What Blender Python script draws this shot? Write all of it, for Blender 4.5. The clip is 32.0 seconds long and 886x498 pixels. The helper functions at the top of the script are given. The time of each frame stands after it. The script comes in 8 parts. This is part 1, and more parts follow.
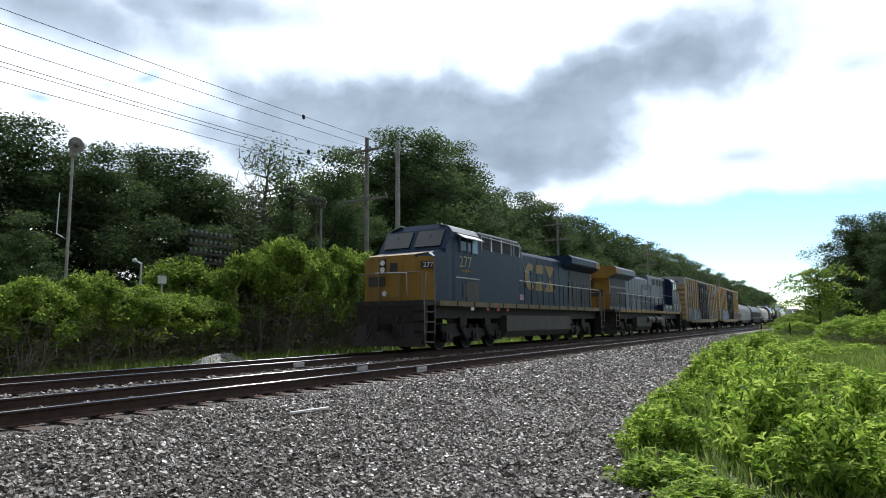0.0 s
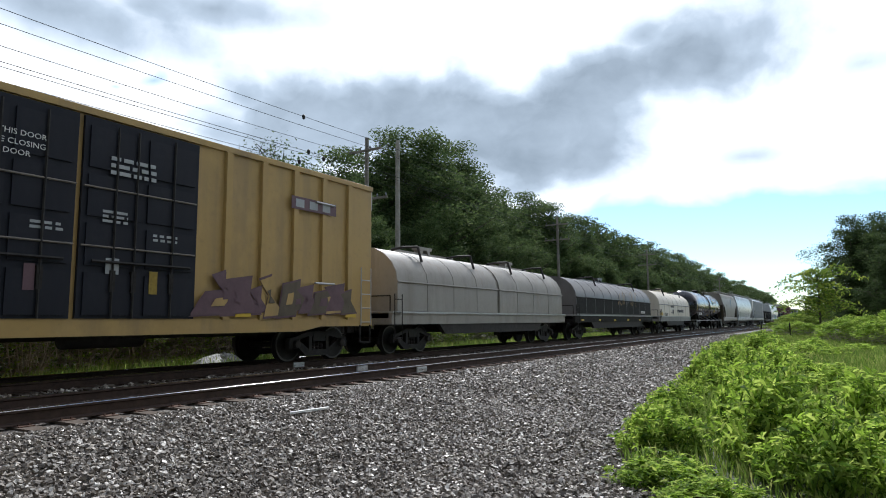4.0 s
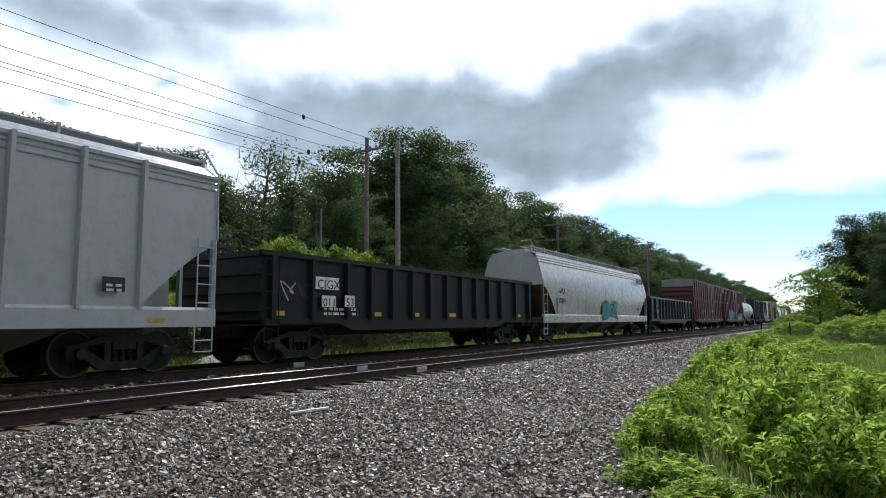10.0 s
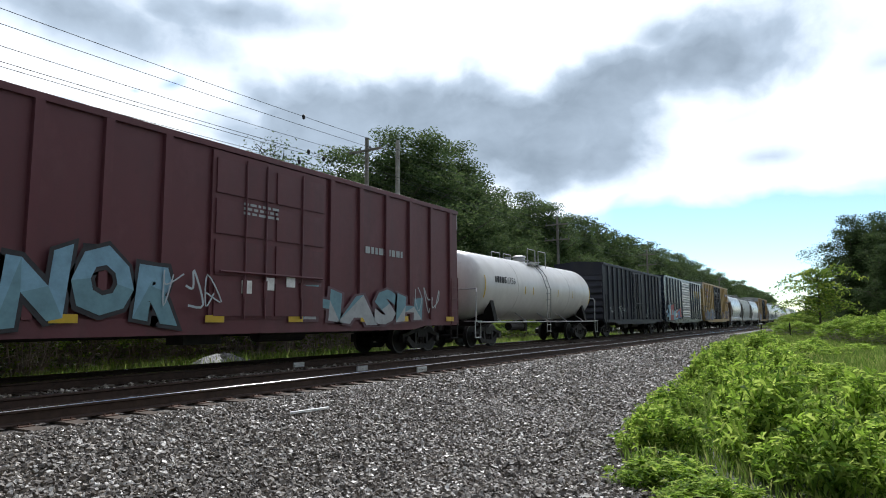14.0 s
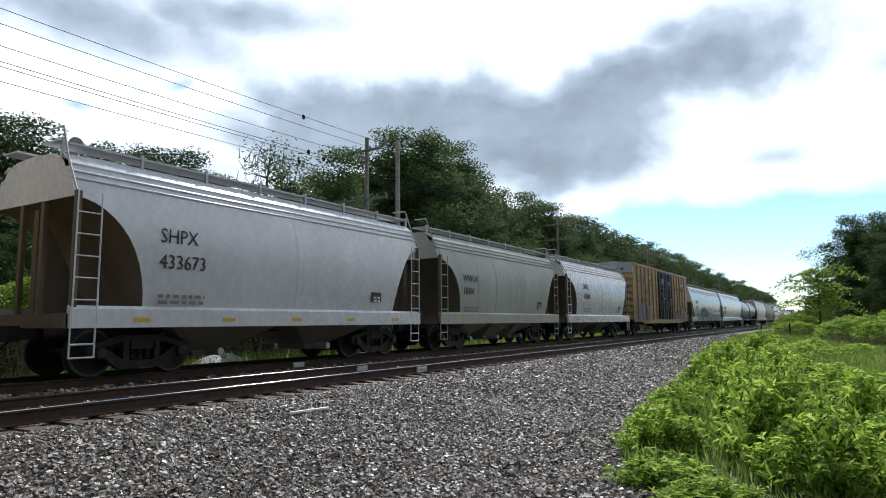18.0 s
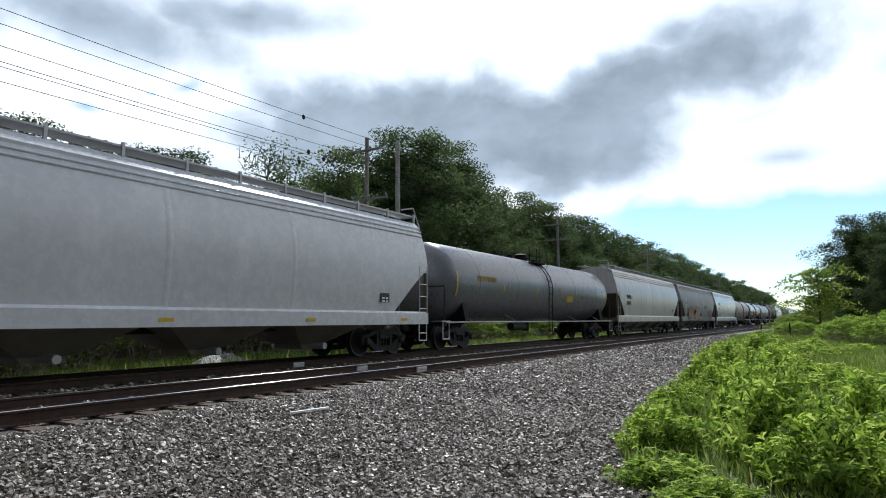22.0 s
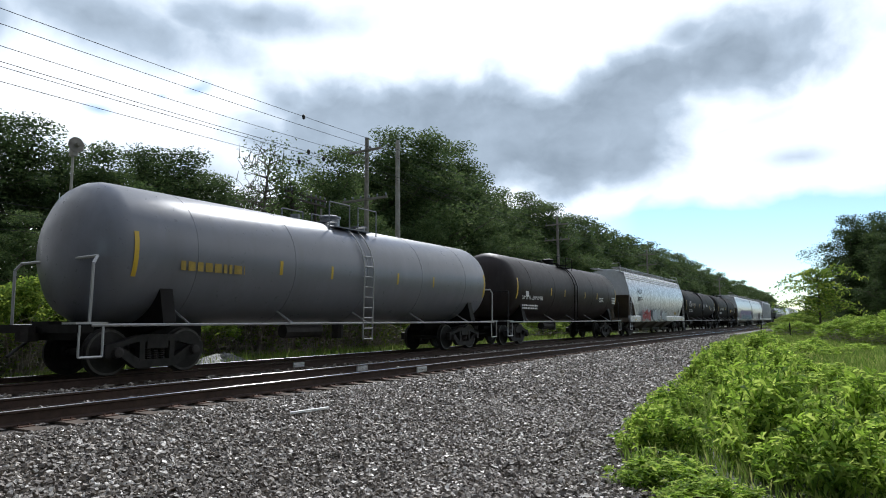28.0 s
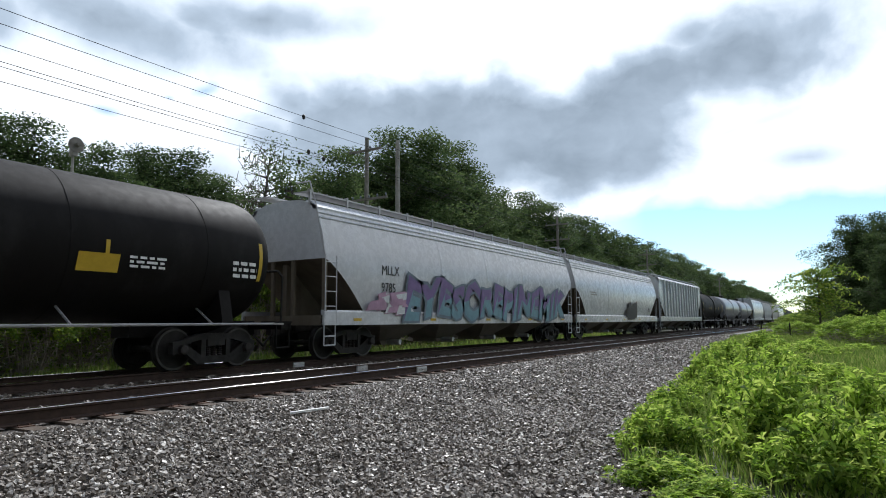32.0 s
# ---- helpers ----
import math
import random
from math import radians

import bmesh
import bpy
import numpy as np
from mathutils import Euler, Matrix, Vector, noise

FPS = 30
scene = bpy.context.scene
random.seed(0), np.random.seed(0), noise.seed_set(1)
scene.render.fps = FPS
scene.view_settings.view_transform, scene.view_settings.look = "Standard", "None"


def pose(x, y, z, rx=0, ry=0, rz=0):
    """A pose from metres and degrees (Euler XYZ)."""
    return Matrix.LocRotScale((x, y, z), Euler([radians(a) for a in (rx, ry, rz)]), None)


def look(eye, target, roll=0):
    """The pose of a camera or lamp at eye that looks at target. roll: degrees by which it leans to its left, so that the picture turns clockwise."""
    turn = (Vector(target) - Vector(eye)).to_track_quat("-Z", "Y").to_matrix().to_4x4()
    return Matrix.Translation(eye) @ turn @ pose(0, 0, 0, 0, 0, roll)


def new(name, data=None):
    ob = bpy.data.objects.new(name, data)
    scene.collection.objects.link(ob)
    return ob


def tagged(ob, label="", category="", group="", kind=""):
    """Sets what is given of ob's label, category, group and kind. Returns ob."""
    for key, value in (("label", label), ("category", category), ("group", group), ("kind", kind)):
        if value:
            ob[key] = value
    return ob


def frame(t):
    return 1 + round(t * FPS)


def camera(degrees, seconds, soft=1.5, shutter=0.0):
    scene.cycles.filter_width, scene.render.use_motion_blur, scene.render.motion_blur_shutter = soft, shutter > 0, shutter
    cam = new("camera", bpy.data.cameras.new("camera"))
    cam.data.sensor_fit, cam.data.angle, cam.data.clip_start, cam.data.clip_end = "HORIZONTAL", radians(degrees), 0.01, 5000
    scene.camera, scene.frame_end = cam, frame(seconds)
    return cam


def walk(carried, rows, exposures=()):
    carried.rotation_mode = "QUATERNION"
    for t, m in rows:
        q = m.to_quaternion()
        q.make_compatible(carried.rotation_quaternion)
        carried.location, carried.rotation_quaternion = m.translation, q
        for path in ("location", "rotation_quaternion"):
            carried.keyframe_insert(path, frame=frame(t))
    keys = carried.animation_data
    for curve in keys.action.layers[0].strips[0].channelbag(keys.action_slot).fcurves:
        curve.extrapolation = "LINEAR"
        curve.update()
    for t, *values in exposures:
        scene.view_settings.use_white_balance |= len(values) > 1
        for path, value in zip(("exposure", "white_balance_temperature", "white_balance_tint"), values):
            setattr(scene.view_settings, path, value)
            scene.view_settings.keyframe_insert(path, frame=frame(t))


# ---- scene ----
cam = camera(69.8, 32.0, soft=1.0)
EYE = Vector((0.0, 0.0, 1.002))
YAW, PITCH = radians(31.364), radians(6.591)
AIM = EYE + 100 * Vector((math.cos(YAW) * math.cos(PITCH), math.sin(YAW) * math.cos(PITCH), math.sin(PITCH)))
walk(cam, [(0.0, look(EYE, AIM, -0.455)), (32.0, look(EYE, AIM, -0.455))], exposures=[(0.0, 0.22, 6050, 9), (3.2, 0.24, 6050, 9), (7.0, 0.1, 6050, 9), (12.5, 0.1, 6050, 9), (14.5, 0.18, 6050, 9), (17.0, 0.22, 6050, 9), (19.0, 0.1, 6050, 9), (32.0, 0.12, 6050, 9)])

# ---- light ----
SUN_AZ, SUN_EL = 24.0, 45.0          # degrees from +x towards +y, and above the horizon
SUN_DIR = Vector((math.cos(radians(SUN_AZ)) * math.cos(radians(SUN_EL)), math.sin(radians(SUN_AZ)) * math.cos(radians(SUN_EL)), math.sin(radians(SUN_EL))))
world = bpy.data.worlds.new("sky")
scene.world = world
world.use_nodes = True
wn = world.node_tree
sky = wn.nodes.new("ShaderNodeTexSky")
sky.sky_type, sky.sun_disc = "NISHITA", False
sky.dust_density, sky.air_density, sky.ozone_density = 0.0, 1.0, 3.0
sky.sun_elevation, sky.sun_rotation = radians(SUN_EL), radians(90 - SUN_AZ)
wn.links.new(sky.outputs[0], wn.nodes["Background"].inputs[0])
wn.nodes["Background"].inputs[1].default_value = 0.14
lamp = bpy.data.lights.new("sun", "SUN")
lamp.energy, lamp.angle, lamp.color = 3.2, radians(0.6), (1.0, 0.96, 0.9)
sun = new("sun", lamp)
sun.matrix_world = look(SUN_DIR * 100, (0, 0, 0))


# ---- materials ----
def nodes_of(name):
    m = bpy.data.materials.new(name)
    m.use_nodes = True
    t = m.node_tree
    return m, t, t.nodes["Principled BSDF"]


def link(t, a, b):
    t.links.new(a, b)


def noise_tex(t, scale, detail=5, rough=0.6, coord="Object", stretch=None):
    c = t.nodes.new("ShaderNodeTexCoord")
    n = t.nodes.new("ShaderNodeTexNoise")
    n.inputs["Scale"].default_value, n.inputs["Detail"].default_value, n.inputs["Roughness"].default_value = scale, detail, rough
    if stretch:
        mp = t.nodes.new("ShaderNodeMapping")
        mp.inputs["Scale"].default_value = stretch
        link(t, c.outputs[coord], mp.inputs[0])
        link(t, mp.outputs[0], n.inputs[0])
    else:
        link(t, c.outputs[coord], n.inputs[0])
    return n


def ramp(t, src, stops):
    r = t.nodes.new("ShaderNodeValToRGB")
    e = r.color_ramp.elements
    while len(e) < len(stops):
        e.new(0.5)
    for k, (p, c) in zip(e, stops):
        k.position, k.color = p, (*c, 1) if len(c) == 3 else c
    link(t, src, r.inputs[0])
    return r


def mixc(t, fac, a, b):
    m = t.nodes.new("ShaderNodeMix")
    m.data_type = "RGBA"
    for v, s in ((fac, m.inputs[0]), (a, m.inputs[6]), (b, m.inputs[7])):
        if isinstance(v, (int, float)):
            s.default_value = v
        elif isinstance(v, tuple):
            s.default_value = (*v, 1)
        else:
            link(t, v, s)
    return m.outputs[2]


def bump(t, bsdf, src, strength=0.3, dist=0.01):
    b = t.nodes.new("ShaderNodeBump")
    b.inputs["Strength"].default_value, b.inputs["Distance"].default_value = strength, dist
    link(t, src, b.inputs["Height"])
    link(t, b.outputs[0], bsdf.inputs["Normal"])


def paint(name, col, dirt=(0.06, 0.05, 0.04), amount=0.5, rough=0.45, metal=0.0, streak=True, rust=0.0, spec=0.4, dents=0.25):
    """Weathered vehicle paint: soft runs of grime, blotches, pale scuffs, chips, a little rust, and faintly dented sheet."""
    m, t, b = nodes_of(name)
    bl = noise_tex(t, 0.45, 6, 0.62)
    f2 = ramp(t, bl.outputs[0], [(0.40, (0, 0, 0)), (0.72, (amount * 0.8,) * 3)])
    c = mixc(t, f2.outputs[0], col, tuple(0.55 * x + 0.45 * y for x, y in zip(col, dirt)))
    st = noise_tex(t, 1.0, 7, 0.6, "Object", (1.5, 1.5, 0.17) if streak else (1, 1, 1))
    f1 = ramp(t, st.outputs[0], [(0.50, (0, 0, 0)), (0.82, (amount,) * 3)])
    c = mixc(t, f1.outputs[0], c, dirt)
    fn = noise_tex(t, 5.5, 10, 0.72)
    f4 = ramp(t, fn.outputs[0], [(0.54, (0, 0, 0)), (0.70, (amount * 0.32,) * 3)])
    c = mixc(t, f4.outputs[0], c, dirt)
    pale = tuple(min(1.0, x * 1.3 + 0.02) for x in col)
    f5 = ramp(t, noise_tex(t, 0.9, 9, 0.68, "Object", (1, 1, 0.6)).outputs[0], [(0.52, (0, 0, 0)), (0.74, (0.5,) * 3)])
    c = mixc(t, f5.outputs[0], c, pale)
    chip = ramp(t, noise_tex(t, 14.0, 4, 0.6, "Object", (1, 1, 0.5)).outputs[0], [(0.70, (0, 0, 0)), (0.74, (amount * 0.5,) * 3)])
    c = mixc(t, chip.outputs[0], c, dirt)
    if rust:
        rn = noise_tex(t, 1.5, 9, 0.72, "Object", (1, 1, 0.35))
        f3 = ramp(t, rn.outputs[0], [(0.62 - 0.12 * rust, (0, 0, 0)), (0.74, (rust,) * 3)])
        c = mixc(t, f3.outputs[0], c, (0.20, 0.095, 0.035))
    link(t, c, b.inputs["Base Color"])
    rr = ramp(t, fn.outputs[0], [(0.3, (max(rough - 0.05, 0.12),) * 3), (0.7, (min(rough + 0.09, 1),) * 3)])
    link(t, rr.outputs[0], b.inputs["Roughness"])
    b.inputs["Metallic"].default_value = metal
    b.inputs["Specular IOR Level"].default_value = spec
    bump(t, b, noise_tex(t, 1.1, 3, 0.45, "Object", (1, 1, 0.6)).outputs[0], dents, 0.03)
    return m


def flat(name, col, rough=0.6, metal=0.0, vary=0.25, scale=6.0, spec=0.4):
    m, t, b = nodes_of(name)
    n = noise_tex(t, scale, 6, 0.7)
    r = ramp(t, n.outputs[0], [(0.3, tuple(c * (1 - vary) for c in col)), (0.7, tuple(min(c * (1 + vary), 1) for c in col))])
    link(t, r.outputs[0], b.inputs["Base Color"])
    b.inputs["Roughness"].default_value, b.inputs["Metallic"].default_value = rough, metal
    b.inputs["Specular IOR Level"].default_value = spec
    return m


def leaf_mat(name, dark, light, yellow=(0.2, 0.26, 0.05), through_light=0.5):
    m, t, b = nodes_of(name)
    g = t.nodes.new("ShaderNodeNewGeometry")
    r = ramp(t, g.outputs["Random Per Island"], [(0.0, dark), (0.6, light), (1.0, yellow)])
    n = noise_tex(t, 0.35, 3, 0.5, "Object")
    c = mixc(t, ramp(t, n.outputs[0], [(0.35, (0, 0, 0)), (0.65, (0.55,) * 3)]).outputs[0], r.outputs[0], dark)
    link(t, c, b.inputs["Base Color"])
    b.inputs["Roughness"].default_value = 0.72
    b.inputs["Specular IOR Level"].default_value = 0.22
    tr = t.nodes.new("ShaderNodeBsdfTranslucent")
    link(t, c, tr.inputs[0])
    mx = t.nodes.new("ShaderNodeMixShader")
    mx.inputs[0].default_value = through_light
    out = t.nodes["Material Output"]
    link(t, b.outputs[0], mx.inputs[1])
    link(t, tr.outputs[0], mx.inputs[2])
    link(t, mx.outputs[0], out.inputs[0])
    return m


# ---- mesh tools ----
def box(bm, x0, x1, y0, y1, z0, z1, mi=0):
    v = [bm.verts.new((x, y, z)) for x in (x0, x1) for y in (y0, y1) for z in (z0, z1)]
    for f in ((0, 1, 3, 2), (4, 6, 7, 5), (0, 4, 5, 1), (2, 3, 7, 6), (0, 2, 6, 4), (1, 5, 7, 3)):
        bm.faces.new([v[i] for i in f]).material_index = mi


def prism(bm, pts, a, b, axis="x", mi=0):
    """A polygon pushed from a to b along the axis; pts are the two other coordinates in x, y, z order."""
    def at(p, k):
        return (k, p[0], p[1]) if axis == "x" else (p[0], k, p[1]) if axis == "y" else (p[0], p[1], k)
    u, w = [bm.verts.new(at(p, a)) for p in pts], [bm.verts.new(at(p, b)) for p in pts]
    n = len(pts)
    fs = [bm.faces.new(u), bm.faces.new(w[::-1])]
    fs += [bm.faces.new((u[i], w[i], w[(i + 1) % n], u[(i + 1) % n])) for i in range(n)]
    for f in fs:
        f.material_index = mi


def rod(bm, p, q, r, n=6, r2=None):
    p, q = Vector(p), Vector(q)
    d = (q - p).normalized()
    a = d.orthogonal().normalized()
    b = d.cross(a)
    r2 = r if r2 is None else r2
    u = [bm.verts.new(p + r * (math.cos(k * 6.28319 / n) * a + math.sin(k * 6.28319 / n) * b)) for k in range(n)]
    w = [bm.verts.new(q + r2 * (math.cos(k * 6.28319 / n) * a + math.sin(k * 6.28319 / n) * b)) for k in range(n)]
    bm.faces.new(u[::-1]), bm.faces.new(w)
    for i in range(n):
        bm.faces.new((u[i], u[(i + 1) % n], w[(i + 1) % n], w[i]))


def pipe(bm, pts, r, n=6):
    for p, q in zip(pts, pts[1:]):
        rod(bm, p, q, r, n)


def lathe(bm, prof, axis, n=24, centre=(0, 0, 0)):
    """prof: (along, radius) pairs round an axis through the centre."""
    rings = []
    for s, r in prof:
        ring = []
        for k in range(n):
            c, d = r * math.cos(k * 2 * math.pi / n), r * math.sin(k * 2 * math.pi / n)
            p = (s, c, d) if axis == "x" else (c, s, d) if axis == "y" else (c, d, s)
            ring.append(bm.verts.new(Vector(p) + Vector(centre)))
        rings.append(ring)
    for u, w in zip(rings, rings[1:]):
        for i in range(n):
            bm.faces.new((u[i], u[(i + 1) % n], w[(i + 1) % n], w[i]))
    bm.faces.new(rings[0][::-1]), bm.faces.new(rings[-1])


def loft(bm, rings):
    rs = [[bm.verts.new(p) for p in ring] for ring in rings]
    n = len(rs[0])
    for u, w in zip(rs, rs[1:]):
        for i in range(n):
            bm.faces.new((u[i], u[(i + 1) % n], w[(i + 1) % n], w[i]))
    bm.faces.new(rs[0][::-1]), bm.faces.new(rs[-1])


def mesh_of(name, bm, mats, smooth=0):
    me = bpy.data.meshes.new(name)
    bmesh.ops.recalc_face_normals(bm, faces=bm.faces)
    bm.to_mesh(me)
    bm.free()
    for m in mats if isinstance(mats, (list, tuple)) else [mats]:
        me.materials.append(m)
    if smooth:
        me.shade_smooth()
        me.set_sharp_from_angle(angle=radians(smooth))
    return me


def put(name, me, parent=None, m=None, label=""):
    ob = new(name, me)
    if parent is not None:
        ob.parent = parent
    if m is not None:
        ob.matrix_basis = m
    return tagged(ob, label)


def part(name, bm, material, parent, label="", smooth=0):
    return put(name, mesh_of(name, bm, material, smooth), parent, None, label)


def B():
    return bmesh.new()


def text_mesh(s, size, mat):
    cu = bpy.data.curves.new("lettering", "FONT")
    cu.body, cu.size, cu.extrude, cu.resolution_u = s, size / 0.69, 0.002, 2
    ob = bpy.data.objects.new("lettering", cu)
    scene.collection.objects.link(ob)
    me = bpy.data.meshes.new_from_object(ob.evaluated_get(bpy.context.evaluated_depsgraph_get()))
    bpy.data.objects.remove(ob)
    me.materials.clear()
    me.materials.append(mat)
    return me


def letters(parent, s, x, z, size, y, mat, tilt=0.0, stretch=1.0):
    """Lettering on the side that faces -y; x, z is its lower left corner."""
    ob = put("lettering", text_mesh(s, size, mat), parent, pose(x, y, z, 90 + tilt, 0, 0))
    ob.scale = (stretch, 1, 1)
    return ob


def bars(parent, x, z, w, y, mat, rows=2, h=0.06, seed=1):
    """Small writing too fine to read."""
    rnd, bm = random.Random(seed), B()
    for r in range(rows):
        a = x
        while a < x + w:
            d = rnd.uniform(0.08, 0.25)
            box(bm, a, min(a + d, x + w), y - 0.004, y, z - r * h * 1.8, z - r * h * 1.8 + h)
            a += d + 0.06
    return tagged(part("lettering", bm, mat, parent), kind="stuff")


def graffiti(parent, x0, x1, z0, z1, y, cols, seed, n=6, style="piece"):
    """Sprayed letter-like shapes: thick overlapping strokes over an outline, or thin scrawled tags."""
    rnd = random.Random(seed)
    bm = B()
    w = (x1 - x0) / n

    def curve(pts):
        """The strokes bend round instead of turning sharply."""
        p = [pts[0]] + list(pts) + [pts[-1]]
        out = []
        for k in range(1, len(p) - 2):
            for u in (0, 0.25, 0.5, 0.75):
                out.append(tuple(0.5 * (2 * p[k][c] + (p[k + 1][c] - p[k - 1][c]) * u + (2 * p[k - 1][c] - 5 * p[k][c] + 4 * p[k + 1][c] - p[k + 2][c]) * u * u + (3 * p[k][c] - p[k - 1][c] - 3 * p[k + 1][c] + p[k + 2][c]) * u ** 3) for c in (0, 1)))
        return out + [pts[-1]]

    def stroke(pts, t, d, mi):
        # one ribbon with shared edges, each step a hair further out
        pts = curve(pts)
        prev = None
        for k, (ax, az) in enumerate(pts):
            (px, pz), (nx, nz) = pts[max(k - 1, 0)], pts[min(k + 1, len(pts) - 1)]
            l = math.hypot(nx - px, nz - pz) + 1e-6
            ux, uz = (nx - px) / l, (nz - pz) / l
            e = -t * 0.5 if k == 0 else t * 0.5 if k == len(pts) - 1 else 0
            yy = y - d - 0.0004 * k
            pair = [bm.verts.new((ax + ux * e - uz * t, yy, az + uz * e + ux * t)), bm.verts.new((ax + ux * e + uz * t, yy, az + uz * e - ux * t))]
            if prev:
                bm.faces.new((prev[0], prev[1], pair[1], pair[0])).material_index = mi
            prev = pair
    for i in range(n):
        cx, cz = x0 + (i + 0.5) * w, (z0 + z1) / 2
        hx, hz = w * 0.5, (z1 - z0) / 2
        grid = [(cx + hx * u, cz + hz * v) for u in (-0.75, 0, 0.75) for v in (-0.72, 0, 0.72)]
        if style == "tag":
            pts = [(p[0] + rnd.uniform(-0.2, 0.2) * hx, p[1] + rnd.uniform(-0.2, 0.2) * hz) for p in rnd.sample(grid, 5)]
            stroke(pts, (0.014 + 0.012 * rnd.random()) * max(1, 2.2 * hz), 0.006, rnd.choice((0, 1, 3)))
            continue
        base = rnd.choice(((0, 2, 8), (0, 2, 5, 3, 6), (2, 0, 6, 8), (0, 2, 4, 8, 6), (2, 8, 4, 6), (0, 2, 8, 5, 3), (1, 2, 8, 6, 3), (2, 0, 4, 6, 8)))
        pts = [(grid[k][0] + rnd.uniform(-0.15, 0.15) * hx, grid[k][1] + rnd.uniform(-0.12, 0.12) * hz) for k in base]
        t = 0.26 * min(hx, hz) + 0.05
        stroke(pts, t * 1.22, 0.002 + 0.0002 * i, 0)
        stroke(pts, t, 0.014 + 0.0002 * i, 1 + (i % 2))
        sh = [(p[0] + t * 0.3, p[1] + t * 0.35) for p in pts[:3]]
        stroke(sh, t * 0.13, 0.026, rnd.choice((2, 2, 3)))
    return tagged(part("graffiti", bm, cols, parent), "sprayed graffiti lettering", kind="stuff")


def spray(parent, word, x0, x1, z0, z1, y, fill, line, seed=1, fat=0.05, lean=0.0, wave=0.08, fill2=None):
    """A sprayed word in swollen letters: a dark outline with the filling on it, bent and leaning."""
    ob = None
    lim = None
    for layer, (off, mat) in enumerate(((fat + 0.055, line), (fat, fill))):
        if mat is None:
            continue
        cu = bpy.data.curves.new("graffiti", "FONT")
        cu.body, cu.size, cu.offset, cu.resolution_u, cu.space_character = word, 1.0, off, 2, 1.0 + 1.6 * fat
        tmp = bpy.data.objects.new("graffiti", cu)
        scene.collection.objects.link(tmp)
        me = bpy.data.meshes.new_from_object(tmp.evaluated_get(bpy.context.evaluated_depsgraph_get()))
        bpy.data.objects.remove(tmp)
        c = np.zeros(3 * len(me.vertices))
        me.vertices.foreach_get("co", c)
        c = c.reshape(-1, 3)
        lim = lim or (c[:, 0].min(), c[:, 0].max(), c[:, 1].min(), c[:, 1].max())
        u, v = (c[:, 0] - lim[0]) / (lim[1] - lim[0]), (c[:, 1] - lim[2]) / (lim[3] - lim[2])
        k = len(word)
        v = v * (1 + wave * np.sin(u * k * 2.9 + seed)) + wave * 0.7 * np.sin(u * k * 1.7 + 2 * seed) * (1 - v)
        px = x0 + (x1 - x0) * u + lean * (v - 0.5) * (z1 - z0)
        co = np.stack([px, np.full(len(u), y - 0.004 - 0.008 * layer), z0 + (z1 - z0) * v], 1)
        me.vertices.foreach_set("co", co.ravel())
        me.materials.clear()
        me.materials.append(M[mat])
        if fill2 and layer:
            me.materials.append(M[fill2])
            for p in me.polygons:
                p.material_index = 1 if p.center[2] > (z0 + z1) / 2 else 0
        me.update()
        ob = tagged(put("graffiti", me, parent), "sprayed graffiti lettering", kind="stuff")
    return ob


def shards(parent, x0, x1, z0, z1, y, cols, seed, n=14):
    """A sprayed piece too tangled to read: jagged overlapping wedges with dark edges and pale lights."""
    rnd, bm = random.Random(seed), B()
    for k in range(n):
        c = x0 + (x1 - x0) * (k + 0.5) / n + rnd.uniform(-0.15, 0.15)
        w = (x1 - x0) / n * rnd.uniform(1.0, 2.6)
        top = z0 + (z1 - z0) * rnd.uniform(0.55, 1.0)
        lean = rnd.uniform(-0.5, 0.5) * w
        low = z0 + (z1 - z0) * rnd.uniform(0, 0.2)
        p = [(c - w * 0.5, low), (c + w * 0.5, low + 0.05), (c + w * 0.25 + lean, top * 0.55 + low * 0.45), (c + w * 0.3 + lean, top), (c - w * 0.45 + lean * 0.6, top - 0.12 * (z1 - z0)), (c - w * 0.3, (top + low) / 2)]
        cx, cz = sum(q[0] for q in p) / 6, sum(q[1] for q in p) / 6
        for g, mi in ((1.12, 0), (1.0, 1 + rnd.randrange(len(cols) - 1)), (0.35, 1 + rnd.randrange(len(cols) - 1))):
            d = 0.004 + 0.0009 * k + {1.12: 0, 1.0: 0.016, 0.35: 0.032}[g]
            f = bm.faces.new([bm.verts.new((cx + (a - cx) * g, y - d, cz + (b - cz) * g)) for a, b in p])
            f.material_index = mi
    return tagged(part("graffiti", bm, [M[c] for c in cols], parent), "sprayed graffiti shapes", kind="stuff")


# ---- paints ----
M = {}
M["steel"] = flat("dark_steel", (0.021, 0.019, 0.0175), 0.65, 0.0, 0.5, spec=0.25)
M["black"] = paint("black_paint", (0.007, 0.0062, 0.0058), (0.022, 0.018, 0.0165), 0.35, 0.62, spec=0.13, dents=0.08)
M["blackbrown"] = paint("brownish_black_paint", (0.026, 0.021, 0.02), (0.07, 0.054, 0.048), 0.4, 0.5, spec=0.2, dents=0.08)
M["blackgloss"] = paint("gloss_black_paint", (0.015, 0.016, 0.021), (0.05, 0.047, 0.045), 0.25, 0.2, spec=0.9, dents=0.08)
M["tankgrey"] = paint("grey_tank_paint", (0.165, 0.172, 0.195), (0.085, 0.08, 0.08), 0.4, 0.3, spec=0.5, dents=0.08)
M["tankdark"] = paint("dark_grey_tank_paint", (0.13, 0.135, 0.15), (0.04, 0.04, 0.042), 0.4, 0.28, spec=0.6, dents=0.08)
M["tankwhite"] = paint("white_tank_paint", (0.66, 0.65, 0.63), (0.3, 0.27, 0.23), 0.4, 0.32, spec=0.5)
